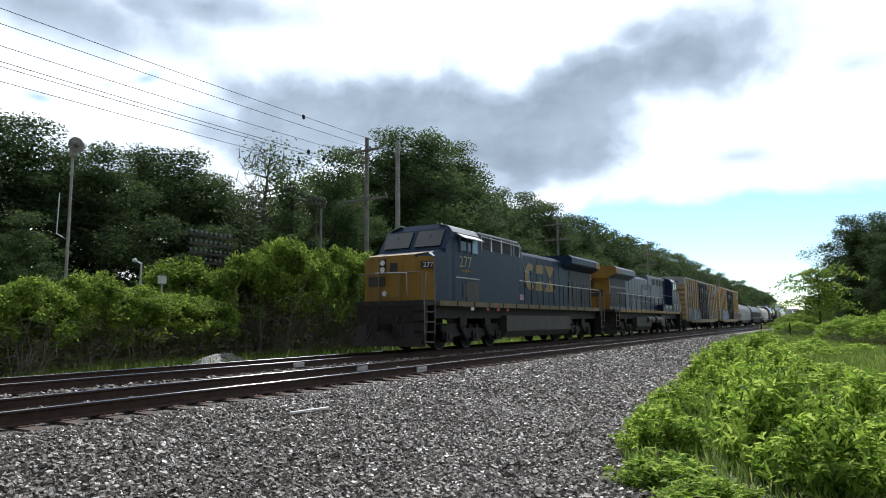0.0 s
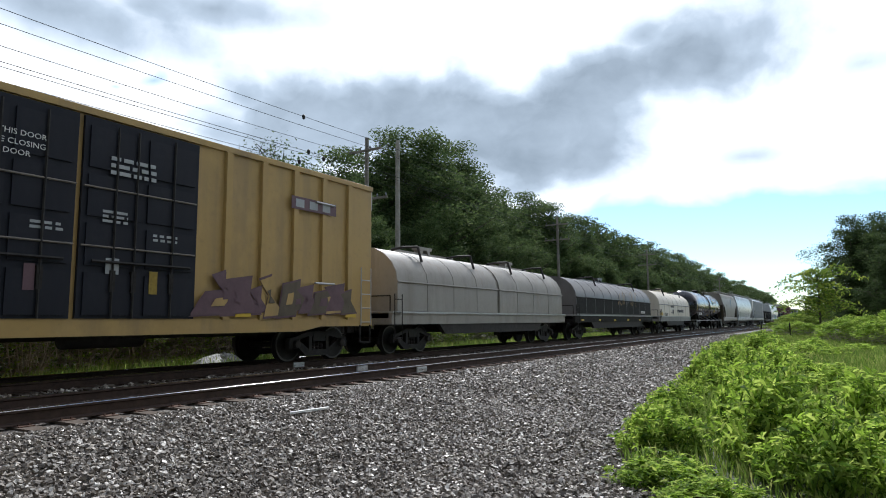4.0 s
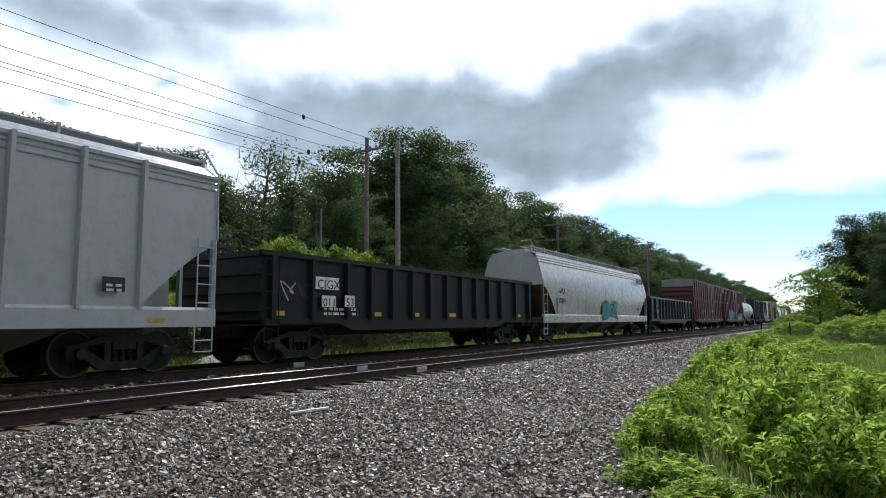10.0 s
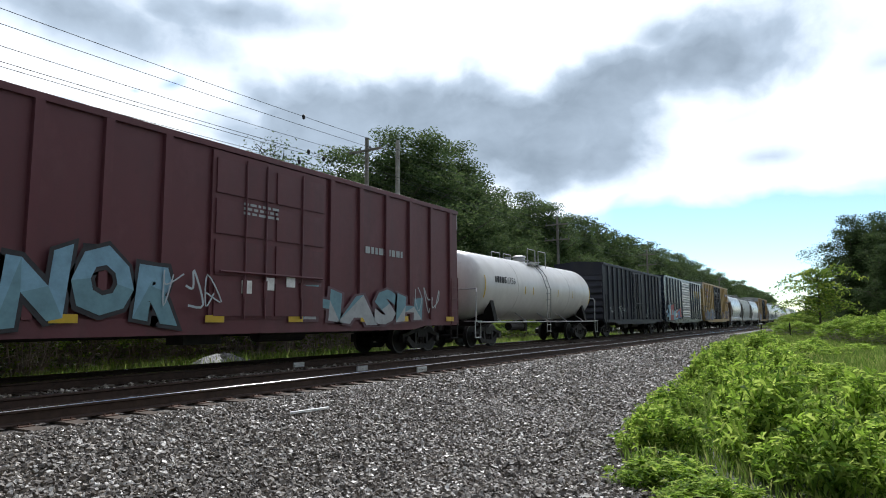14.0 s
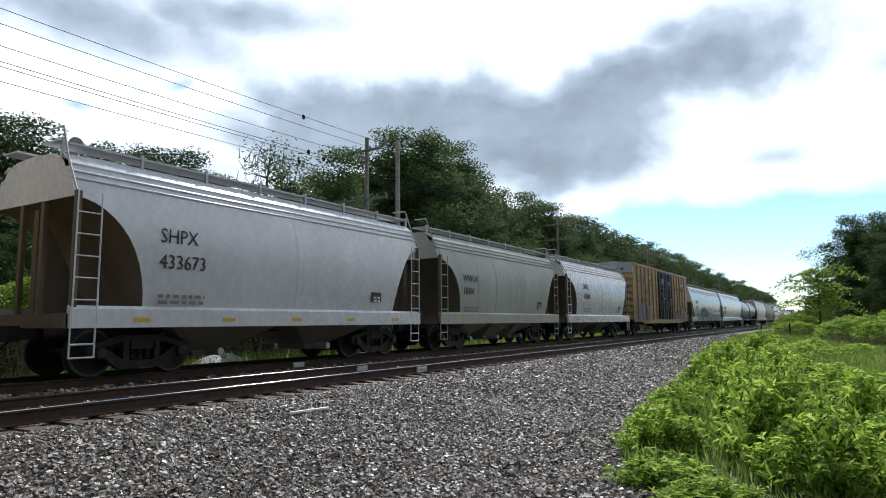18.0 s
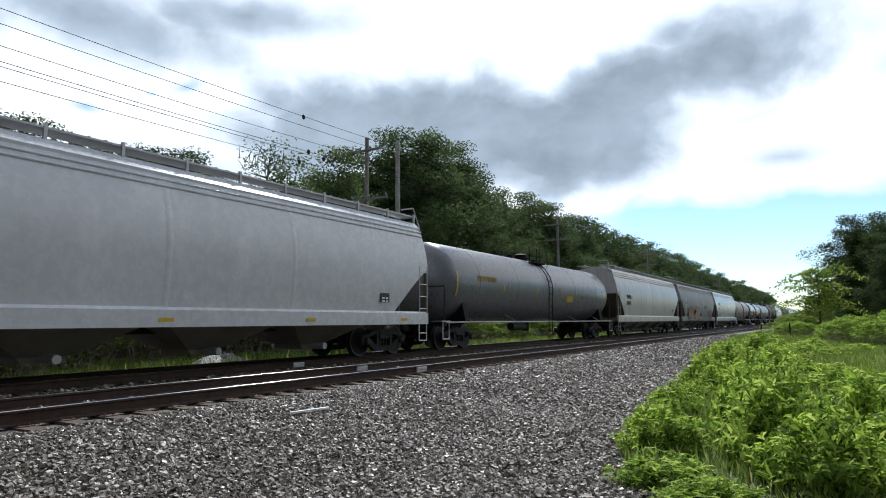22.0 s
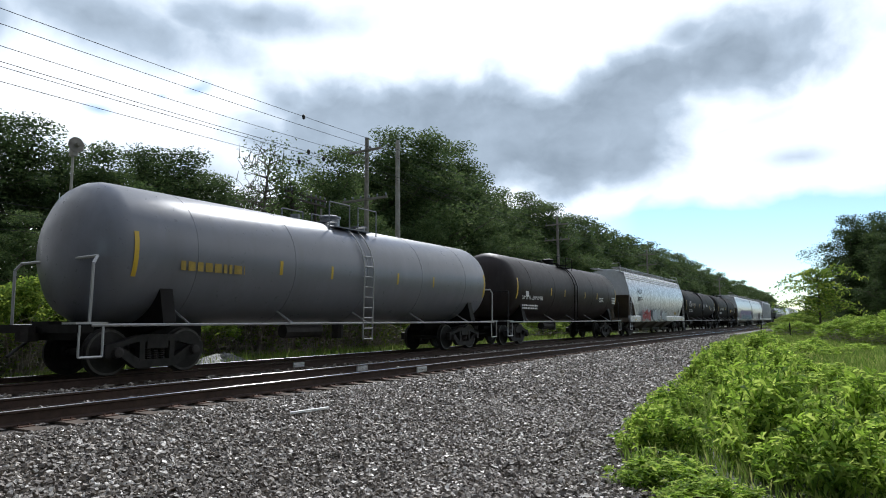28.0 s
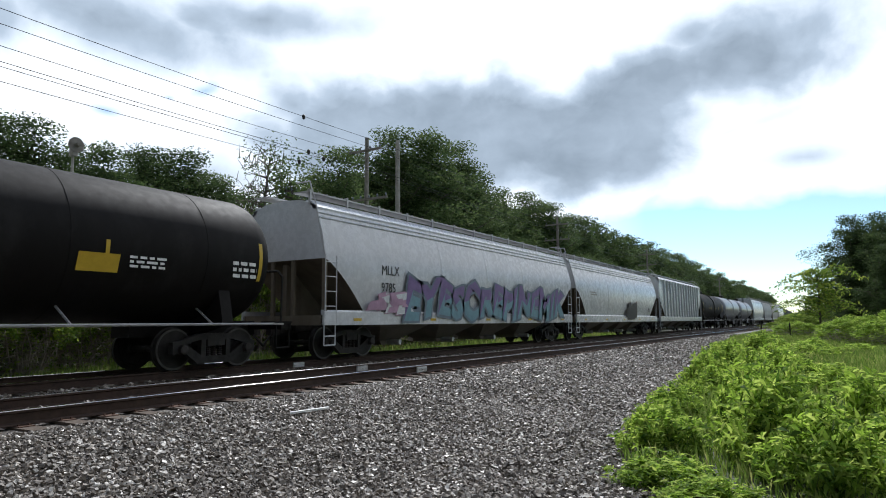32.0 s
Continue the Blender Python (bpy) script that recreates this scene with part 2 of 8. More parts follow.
M["tankrust"] = paint("rust_stained_tank_paint", (0.3, 0.27, 0.25), (0.12, 0.08, 0.05), 0.6, 0.45, rust=0.7)
M["hopgrey"] = paint("light_grey_hopper_paint", (0.45, 0.47, 0.49), (0.22, 0.21, 0.19), 0.22, 0.27, spec=0.55)
M["hopwhite"] = paint("white_hopper_paint", (0.56, 0.57, 0.59), (0.28, 0.26, 0.23), 0.18, 0.25, spec=0.55)
M["hoptan"] = paint("weathered_tan_grey_paint", (0.33, 0.31, 0.27), (0.12, 0.1, 0.08), 0.6, 0.5, rust=0.4)
M["hopdirty"] = paint("grimy_grey_paint", (0.26, 0.25, 0.245), (0.09, 0.08, 0.07), 0.7, 0.5, rust=0.3)
M["hoprusty"] = paint("rust_stained_white_paint", (0.48, 0.47, 0.45), (0.26, 0.18, 0.1), 0.5, 0.32, rust=0.6, spec=0.5)
M["hopdusty"] = paint("dusty_grey_green_paint", (0.34, 0.35, 0.31), (0.16, 0.14, 0.11), 0.5, 0.5, rust=0.15)
M["under"] = paint("grimy_underside_paint", (0.19, 0.17, 0.145), (0.09, 0.072, 0.055), 0.7, 0.7)
M["maroon"] = paint("faded_maroon_paint", (0.125, 0.042, 0.05), (0.065, 0.045, 0.05), 0.6, 0.5, spec=0.3)
M["yellowcar"] = paint("weathered_yellow_paint", (0.45, 0.30, 0.10), (0.16, 0.12, 0.09), 0.7, 0.5)
M["yellowgrime"] = paint("grimy_yellow_paint", (0.37, 0.255, 0.11), (0.13, 0.085, 0.07), 0.85, 0.5)
M["ochre"] = paint("ochre_brown_paint", (0.33, 0.21, 0.07), (0.17, 0.115, 0.065), 0.6, 0.5)
M["navy"] = paint("navy_blue_paint", (0.014, 0.022, 0.045), (0.03, 0.032, 0.036), 0.4, 0.28, spec=0.35)
M["darkblue"] = paint("dark_grey_blue_paint", (0.028, 0.03, 0.042), (0.06, 0.055, 0.05), 0.5, 0.5, spec=0.2)
M["doorblack"] = paint("dark_door_paint", (0.018, 0.02, 0.028), (0.04, 0.04, 0.045), 0.4, 0.5, spec=0.14)
M["galv"] = paint("galvanised_steel", (0.42, 0.42, 0.42), (0.2, 0.19, 0.17), 0.4, 0.45, 0.5, rust=0.2)
M["gonblack"] = paint("worn_black_gondola_paint", (0.012, 0.0118, 0.0118), (0.034, 0.029, 0.026), 0.5, 0.5, spec=0.2)
M["gonblue"] = paint("dark_blue_gondola_paint", (0.016, 0.019, 0.034), (0.04, 0.038, 0.042), 0.5, 0.35, spec=0.18)
M["cream"] = paint("dusty_white_hood_paint", (0.72, 0.66, 0.56), (0.4, 0.32, 0.24), 0.45, 0.5, rust=0.25)
M["coilgrey"] = paint("dirty_grey_hood_paint", (0.3, 0.28, 0.25), (0.12, 0.1, 0.08), 0.6, 0.5, rust=0.4)
M["coildark"] = paint("dark_hood_paint", (0.12, 0.115, 0.115), (0.05, 0.05, 0.055), 0.5, 0.4)
M["locoblue"] = paint("faded_blue_locomotive_paint", (0.010, 0.030, 0.062), (0.018, 0.026, 0.034), 0.6, 0.42, spec=0.2)
M["locoworn"] = paint("worn_yellow_emblem_paint", (0.24, 0.17, 0.035), (0.03, 0.05, 0.07), 0.7, 0.5)
M["locosill"] = paint("grimy_sill_paint", (0.15, 0.115, 0.05), (0.03, 0.03, 0.03), 0.8, 0.6)
M["locogrey"] = paint("worn_grey_locomotive_paint", (0.12, 0.14, 0.17), (0.03, 0.045, 0.08), 0.7, 0.45)
M["loconavy"] = paint("dark_blue_locomotive_paint", (0.012, 0.022, 0.065), (0.05, 0.05, 0.05), 0.35, 0.42, spec=0.2)
M["locoyellow"] = paint("faded_yellow_locomotive_paint", (0.27, 0.155, 0.02), (0.07, 0.05, 0.028), 0.65, 0.5)
M["fadedorange"] = flat("faded_orange_spray_paint", (0.27, 0.17, 0.06), 0.6, 0, 0.5, 3)
M["endgrime_shade"] = paint("grimy_shaded_end_sheet_paint", (0.15, 0.125, 0.095), (0.04, 0.032, 0.028), 0.7, 0.7, spec=0.15)
M["paleblue"] = flat("faded_pale_blue_paint", (0.27, 0.33, 0.36), 0.6, 0, 0.3, 3)
M["dullyellow"] = flat("faded_yellow_marking", (0.3, 0.21, 0.03), 0.6, 0, 0.4, 5)
M["locotank"] = paint("oily_fuel_tank_paint", (0.06, 0.056, 0.052), (0.025, 0.022, 0.02), 0.6, 0.55, spec=0.3)
M["fadedmark"] = flat("faded_pale_yellow_marking", (0.3, 0.28, 0.17), 0.6, 0, 0.35, 5)
M["white"] = flat("white_stencil_paint", (0.72, 0.72, 0.7), 0.6)
M["ink"] = flat("black_stencil_paint", (0.03, 0.03, 0.035), 0.6)
M["yellow"] = flat("yellow_reflector", (0.55, 0.37, 0.03), 0.4, 0, 0.1)
M["grime"] = flat("oily_grime", (0.026, 0.022, 0.02), 0.65, 0.0, 0.5, spec=0.3)
M["tread"] = flat("worn_wheel_rim", (0.075, 0.07, 0.068), 0.4, 0.6, 0.3, 8)
M["glass"] = flat("dark_cab_glass", (0.02, 0.03, 0.035), 0.08, 0, 0.1)
M["blueglass"] = flat("open_window_glass", (0.25, 0.42, 0.52), 0.15, 0, 0.1)
for nm, c in (("g_teal", (0.06, 0.33, 0.36)), ("g_purple", (0.17, 0.11, 0.26)), ("g_red", (0.36, 0.06, 0.06)), ("g_orange", (0.30, 0.10, 0.03)), ("g_blue", (0.07, 0.13, 0.36)),
              ("g_pale", (0.42, 0.47, 0.5)), ("g_pink", (0.42, 0.26, 0.36)), ("g_tealpale", (0.15, 0.28, 0.33)), ("g_green", (0.1, 0.26, 0.15)), ("g_silver", (0.36, 0.38, 0.39)), ("g_lightblue", (0.2, 0.36, 0.47)), ("g_slate", (0.14, 0.18, 0.22)), ("g_gold", (0.30, 0.21, 0.04)), ("g_plum", (0.13, 0.075, 0.09))):
    M[nm] = flat(nm[2:] + "_spray_paint", c, 0.55, 0, 0.2, 3)

# ---- running gear, shared by all cars ----
YC, SPEED = 13.13, 21.58
TRAIN = []


def gear_meshes():
    g = {}
    bm = B()
    for s in (-1, 1):
        lathe(bm, [(s * 0.80, 0.30), (s * 0.795, 0.455), (s * 0.70, 0.46), (s * 0.69, 0.49), (s * 0.665, 0.49), (s * 0.66, 0.40), (s * 0.69, 0.36), (s * 0.69, 0.16), (s * 0.64, 0.12)], "y", 28)
    rod(bm, (0, -1.08, 0), (0, 1.08, 0), 0.075, 8)
    for s in (-1, 1):
        ring = [[bm.verts.new((r * math.cos(k * math.pi / 14), s * 0.806, r * math.sin(k * math.pi / 14))) for k in range(28)] for r in (0.405, 0.452)]
        for k in range(28):
            bm.faces.new((ring[0][k], ring[0][(k + 1) % 28], ring[1][(k + 1) % 28], ring[1][k])).material_index = 1
    g["wheelset"] = mesh_of("wheelset", bm, [M["steel"], M["tread"]], 35)
    bm = B()
    for s in (-1, 1):
        y0, y1 = s * 0.93, s * 1.09
        prism(bm, [(-1.12, 0.36), (-1.12, 0.62), (-0.85, 0.66), (-0.42, 0.80), (0.42, 0.80), (0.85, 0.66), (1.12, 0.62), (1.12, 0.36), (0.98, 0.36), (0.92, 0.54), (0.45, 0.66), (-0.45, 0.66), (-0.92, 0.54), (-0.98, 0.36)], y0, y1, "y")
        prism(bm, [(-0.98, 0.52), (-0.80, 0.58), (-0.36, 0.30), (0.36, 0.30), (0.80, 0.58), (0.98, 0.52), (0.48, 0.14), (-0.48, 0.14)], y0 + s * 0.01, y1 - s * 0.01, "y")
        box(bm, -0.40, -0.28, min(y0, y1), max(y0, y1), 0.28, 0.68)
        box(bm, 0.28, 0.40, min(y0, y1), max(y0, y1), 0.28, 0.68)
    box(bm, -0.24, 0.24, -1.1, 1.1, 0.52, 0.74)
    box(bm, -0.3, 0.3, -0.3, 0.3, 0.7, 0.9)
    g["truck"] = mesh_of("truck", bm, M["steel"])
    bm = B()
    lathe(bm, [(0.30 + k * 0.022, 0.07 if k % 2 else 0.045) for k in range(11)], "z", 8)
    g["spring"] = mesh_of("spring", bm, M["grime"])
    bm = B()
    lathe(bm, [(-0.06, 0.06), (-0.05, 0.10), (0.03, 0.115), (0.06, 0.115)], "y", 12)
    g["bearing_cap"] = mesh_of("bearing_cap", bm, M["grime"])
    bm = B()
    box(bm, -0.75, 0.1, -0.11, 0.11, 0.74, 0.96)
    prism(bm, [(0.1, -0.09), (0.1, 0.09), (0.34, 0.17), (0.44, 0.1), (0.36, 0.0), (0.42, -0.14), (0.3, -0.17)], 0.70, 1.0, "z")
    rod(bm, (0.05, -0.22, 0.78), (0.55, -0.12, 0.42), 0.03, 6)
    g["coupler"] = mesh_of("coupler", bm, M["grime"])
    return g


GEAR = gear_meshes()


def truck(parent, x):
    t = put("truck", GEAR["truck"], parent, pose(x, 0, 0))
    for dx in (-0.88, 0.88):
        put("wheelset", GEAR["wheelset"], t, pose(dx, 0, 0.46))
        put("bearing_cap", GEAR["bearing_cap"], t, pose(dx, -1.12, 0.46))
    for dx in (-0.16, 0, 0.16):
        put("spring", GEAR["spring"], t, pose(dx, -1.0, 0))
    return t


def car(name, q0, q1, label, category, inset=1.75, gear=True):
    ob = tagged(new(name), label, category, "cars of the freight train")
    ob.empty_display_size = 0.5
    L = q1 - q0
    TRAIN.append((ob, (q0 + q1) / 2 + (0.13 if q0 < 330 else 0.0)))
    if gear:
        truck(ob, -L / 2 + inset), truck(ob, L / 2 - inset)
    put("coupler", GEAR["coupler"], ob, pose(L / 2, 0, 0))
    put("coupler", GEAR["coupler"], ob, pose(-L / 2, 0, 0, 0, 0, 180))
    return ob, L


def ladder(parent, x, z0, z1, y, mat, w=0.45, step=0.4):
    bm = B()
    for a in (x, x + w):
        rod(bm, (a, y, z0), (a, y, z1), 0.017, 5)
    k = z0 + 0.08
    while k < z1:
        rod(bm, (x, y, k), (x + w, y, k), 0.014, 5)
        k += step
    return part("ladder", bm, mat, parent)


def boxcar(name, q0, q1, label, col, top=5.08, bot=0.80, posts=None, doors=((0.45, 0.61, "doorblack"),), roof="galv", endcol=None, sheen=True):
    """posts: fractions of the length with an outside post; doors: spans as fractions."""
    ob, L = car(name, q0, q1, label, "boxcar")
    h, W = L / 2, 1.50
    bm = B()
    box(bm, -h, h, -W, W, 1.05, top - 0.12)
    part("body", bm, M[col], ob)
    for s in (-1, 1):
        bm = B()
        prism(bm, [(-h, bot + 0.12), (-h + 2.2, bot + 0.12), (-h + 2.9, bot), (h - 2.9, bot), (h - 2.2, bot + 0.12), (h, bot + 0.12), (h, 1.12), (-h, 1.12)], s * (W - 0.05), s * (W + 0.045), "y")
        part("side_sill", bm, M[col], ob)
        bm = B()
        prism(bm, [(s * (W - 0.02), top - 0.16), (s * (W + 0.06), top - 0.16), (s * (W + 0.06), top - 0.03), (s * (W - 0.02), top)], -h, h)
        part("top_chord", bm, M[col], ob)
    bm = B()
    prism(bm, [(-W - 0.03, top - 0.02), (0, top + 0.1), (W + 0.03, top - 0.02), (W + 0.03, top - 0.06), (-W - 0.03, top - 0.06)], -h - 0.02, h + 0.02)
    for k in range(int(L / 1.2)):
        x = -h + 0.6 + k * 1.2
        prism(bm, [(-W, top - 0.02), (0, top + 0.135), (W, top - 0.02), (W, top - 0.03), (-W, top - 0.03)], x - 0.04, x + 0.04)
    part("roof", bm, M[roof], ob)
    # corrugated ends with a bare upper panel
    for s in (-1, 1):
        n = 7
        z0, z1 = 1.1, top - 0.75
        a, b = 0, (z1 - z0) * 0.82 / n
        bm = B()
        prism(bm, [(s * h, a), (s * (h + 0.09), a + 0.12 * (b - a)), (s * (h + 0.09), a + 0.35 * (b - a)), (s * h, b)], -W + 0.06, W - 0.06, "y")
        cm = mesh_of("end_corrugation", bm, M[endcol or col])
        for k in range(n):
            put("end_corrugation", cm, ob, pose(0, 0, z0 + (z1 - z0) * k / n))
        bm = B()
        box(bm, min(s * h, s * (h + 0.03)), max(s * h, s * (h + 0.03)), -W, W, top - 0.72, top - 0.04)
        part("end_panel", bm, M[roof], ob)
    # outside posts of the near side
    bm = B()
    for dx in (-0.075,):
        prism(bm, [(dx * 1.3, 0), (-dx * 1.3, 0), (-dx * 1.1, -0.085), (dx * 1.1, -0.085)], 1.10, top - 0.17, "z")
    pm = mesh_of("side_post", bm, M[col])
    for f in posts or ():
        put("side_post", pm, ob, pose(-h + f * L, -W, 0))
    for a, b, dc in doors:
        door(ob, -h + a * L, -h + b * L, 1.12, top - 0.2, -W - 0.02, M[dc], M["steel" if dc == "doorblack" else dc])
    ladder(ob, -h + 0.12, 0.95, 2.6, -W - 0.09, M["galv" if sheen else col])
    ladder(ob, h - 0.57, 0.95, 2.6, -W - 0.09, M["galv" if sheen else col])
    bm = B()
    pipe(bm, [(-h + 0.12, -W - 0.05, 0.95), (-h + 0.12, -W - 0.05, 0.45), (-h + 0.57, -W - 0.05, 0.45), (-h + 0.57, -W - 0.05, 0.95)], 0.025, 5)
    part("stirrup_step", bm, M["steel"], ob)
    bm = B()
    pipe(bm, [(h - 0.12, -W - 0.05, 0.95), (h - 0.12, -W - 0.05, 0.45), (h - 0.57, -W - 0.05, 0.45), (h - 0.57, -W - 0.05, 0.95)], 0.025, 5)
    part("stirrup_step", bm, M["steel"], ob)
    bm = B()
    box(bm, -h, h, -0.35, 0.35, 0.7, 1.05)
    box(bm, -1.6, -0.6, -1.0, -0.4, 0.55, 1.0)
    rod(bm, (0.6, -0.8, 0.75), (2.2, -0.8, 0.75), 0.2, 10)
    part("underframe", bm, M["grime"], ob)
    return ob, L, -W - 0.002


def door(ob, x0, x1, z0, z1, y, mat, rodmat):
    bm = B()
    box(bm, x0, x1, y - 0.05, y + 0.06, z0, z1)
    d = part("door", bm, mat, ob, "plug door with locking rods")
    n = 4
    w, ph = (x1 - x0) / 2 - 0.16, (z1 - z0 - 0.1) * 0.85 / n
    bm = B()
    box(bm, 0, w, y - 0.085, y - 0.05, 0, ph)
    pm = mesh_of("door_panel", bm, mat)
    for k in range(n):
        for c in (x0 + 0.1, (x0 + x1) / 2 + 0.06):
            put("door_panel", pm, d, pose(c, 0, z0 + 0.06 + (z1 - z0 - 0.1) * k / n))
    for f in (0.25, 0.42, 0.75):
        bm = B()
        x = x0 + (x1 - x0) * f
        rod(bm, (x, y - 0.11, z0), (x, y - 0.11, z1 - 0.1), 0.025, 5)
        box(bm, x - 0.05, x + 0.05, y - 0.13, y - 0.05, z0 + 0.5, z0 + 0.9)
        part("lock_rod", bm, rodmat, d)
    bm = B()
    pipe(bm, [(x0 + 0.2, y - 0.14, z0 + 1.05), (x1 - 0.2, y - 0.14, z0 + 1.05)], 0.03, 5)
    part("door_handle", bm, rodmat, d)
    return d


def hopper(name, q0, q1, label, col, top=4.46, sill=1.0, half=1.53, bulge=0.05, cut=(2.1, 2.75), bays=4, ribs=0, boards=True, stripe=True, undercol=None, chord=None, bow=False):
    """Covered hopper: a lofted tub with sloped ends cut away, sills, bays and a roof walk."""
    ob, L = car(name, q0, q1, label, "hopper car")
    h = L / 2
    ze = top - 0.05

    def wid(z):
        u = (z - sill) / (ze - sill)
        return half - (0.1 if ribs == 0 else 0) + (bulge + (0.11 if ribs == 0 else 0)) * math.sin(math.pi * min(max(u, 0), 1)) - (0.85 if ribs == 0 else 0.1) * max(u - 0.5, 0) ** 1.9

    def ring(x, zb):
        zs = [zb + (ze - zb) * k / 12 for k in range(13)]
        near = [(x, -wid(z), z) for z in zs]
        return near + [(x, -wid(ze) * 0.55, top + 0.13), (x, 0, top + 0.17), (x, wid(ze) * 0.55, top + 0.13)] + [(x, wid(z), z) for z in zs[::-1]]
    e, zc = cut
    st = [(-h, zc)] + [(-h + e * math.sin(k * 0.1309) if bow else -h + e * k / 12, zc - (zc - sill - 0.02) * ((1 - math.cos(k * 0.1309)) if bow else (k / 12) ** 1.25)) for k in range(1, 13)]
    rings = [ring(x, z) for x, z in st] + [ring(x, sill + 0.02) for x in (-h / 3, 0, h / 3)] + [ring(-x, z) for x, z in st[::-1]]
    bm = B()
    loft(bm, rings)
    n = len(rings[0])
    for k, f in enumerate(bm.faces):
        # the sloped end sheets, streaked with grime and darkened for the shade they lie in
        if k % n == n - 1 and (k // n < 12 or k // n > 15):
            f.material_index = 1
    part("tub", bm, [M[col], M["endgrime_shade"]], ob, smooth=40)
    for s in (-1, 1):
        bm = B()
        prism(bm, [(s * (half - 0.06), sill - 0.05), (s * (half + 0.07), sill - 0.05), (s * (half + 0.07), sill + 0.30), (s * (half + 0.02), sill + 0.36), (s * (half - 0.06), sill + 0.36)], -h, h)
        part("side_sill", bm, M[col], ob)
        bm = B()
        prism(bm, [(s * (wid(ze) - 0.06), ze - 0.12), (s * (wid(ze) + 0.05), ze - 0.13), (s * (wid(ze) + 0.06), ze - 0.06), (s * (wid(ze) - 0.16), ze + 0.14), (s * (wid(ze) - 0.22), ze + 0.12)], -h, h)
        part("top_chord", bm, M[chord or col], ob)
        for z in (ze - 0.22, ze - 0.36) if stripe else ():
            bm = B()
            rod(bm, (-h, s * (wid(z) + 0.005), z), (h, s * (wid(z) + 0.005), z), 0.03, 6)
            part("side_bead", bm, M[col], ob)
    # end frames
    for s in (-1, 1):
        bm = B()
        x = s * (h - 0.06)
        for y in (-half, half):
            box(bm, x - 0.05, x + 0.05, y - 0.05, y + 0.05, sill, zc + 0.1)
        box(bm, x - 0.04, x + 0.04, -0.45, -0.33, sill, zc)
        box(bm, x - 0.04, x + 0.04, 0.33, 0.45, sill, zc)
        box(bm, x - 0.06, x + 0.06, -half, half, sill - 0.05, sill + 0.22)
        prism(bm, [(x - s * 0.05, sill + 0.1), (x - s * (e - 0.3), sill + 0.1), (x - s * (e - 0.3), sill + 0.2), (x - s * 0.1, zc - 0.1), (x - s * 0.05, zc - 0.1)], -0.08, 0.08, "y")
        part("end_frame", bm, M["endgrime_shade" if undercol else col], ob)
    bm = B()
    for y in (-0.3, 0.3):
        box(bm, -h + 0.2, h - 0.2, y - 0.06, y + 0.06, 0.8, 1.05)
    part("centre_sill", bm, M["grime"], ob)
    a, b = -h + e + 0.5, h - e - 0.5
    for k in range(bays):
        x0, x1 = a + (b - a) * k / bays, a + (b - a) * (k + 1) / bays
        m = (x0 + x1) / 2
        bm = B()
        rings = [[(x0 + 0.04, -half + 0.05, sill + 0.1), (x1 - 0.04, -half + 0.05, sill + 0.1), (x1 - 0.04, half - 0.05, sill + 0.1), (x0 + 0.04, half - 0.05, sill + 0.1)],
                 [(m - 0.45, -0.5, 0.42), (m + 0.45, -0.5, 0.42), (m + 0.45, 0.5, 0.42), (m - 0.45, 0.5, 0.42)],
                 [(m - 0.4, -0.55, 0.3), (m + 0.4, -0.55, 0.3), (m + 0.4, 0.55, 0.3), (m - 0.4, 0.55, 0.3)]]
        loft(bm, rings)
        bay = part("discharge_bay", bm, M[undercol or "under"], ob)
        bm = B()
        rod(bm, (m, -1.0, 0.38), (m, 1.0, 0.38), 0.09, 8)
        part("outlet_gate", bm, M["galv"], bay)
    if not ribs:
        bm = B()
        zs = [sill + 0.36 + (ze - sill - 0.5) * k / 10 for k in range(11)]
        rows = [[bm.verts.new((dx, -wid(z) - dy, z)) for dx, dy in ((-0.09, -0.002), (-0.03, 0.012), (0.03, 0.012), (0.09, -0.002))] for z in zs]
        for u, w in zip(rows, rows[1:]):
            for k in range(3):
                bm.faces.new((u[k], u[k + 1], w[k + 1], w[k]))
        sm = mesh_of("panel_seam", bm, M[col], 80)
        for k in range(1, bays):
            put("panel_seam", sm, ob, pose(a + (b - a) * k / bays, 0, 0))
    if ribs:
        bm = B()
        prism(bm, [(-0.06, 0.02), (0.06, 0.02), (0.035, -0.1), (-0.035, -0.1)], sill + 0.3, ze - 0.05, "z")
        rm = mesh_of("side_rib", bm, M[col])
        for k in range(ribs):
            put("side_rib", rm, ob, pose(-h + e - 0.3 + (L - 2 * e + 0.6) * k / (ribs - 1), -half, 0))
    if boards:
        bm = B()
        for y in (-0.75, 0.75):
            box(bm, -h - 0.1, h + 0.1, y - 0.27, y + 0.27, top + 0.3, top + 0.34)
        for k in range(int(L * 3)):
            x = -h + k / 3
            box(bm, x, x + 0.03, -1.03, -0.47, top + 0.34, top + 0.36)
        part("roof_walk", bm, M["galv"], ob)
        n = int(L / 1.5)
        bm = B()
        box(bm, -0.03, 0.03, -1.04, -0.98, top - 0.02, top + 0.40)
        sm = mesh_of("walk_bracket", bm, M["galv"])
        for k in range(n + 1):
            put("walk_bracket", sm, ob, pose(-h + L * k / n, 0, 0))
        bm = B()
        box(bm, -h + 0.8, h - 0.8, -0.35, 0.35, top + 0.15, top + 0.3)
        part("hatch_trough", bm, M[col], ob)
    for x in (-h + 0.03, h - 0.5):
        ladder(ob, x, sill - 0.02, zc + 0.1, -half - 0.06, M[chord or col])
        bm = B()
        pipe(bm, [(x, -half - 0.03, sill), (x, -half - 0.03, 0.42), (x + 0.45, -half - 0.03, 0.42), (x + 0.45, -half - 0.03, sill)], 0.018, 5)
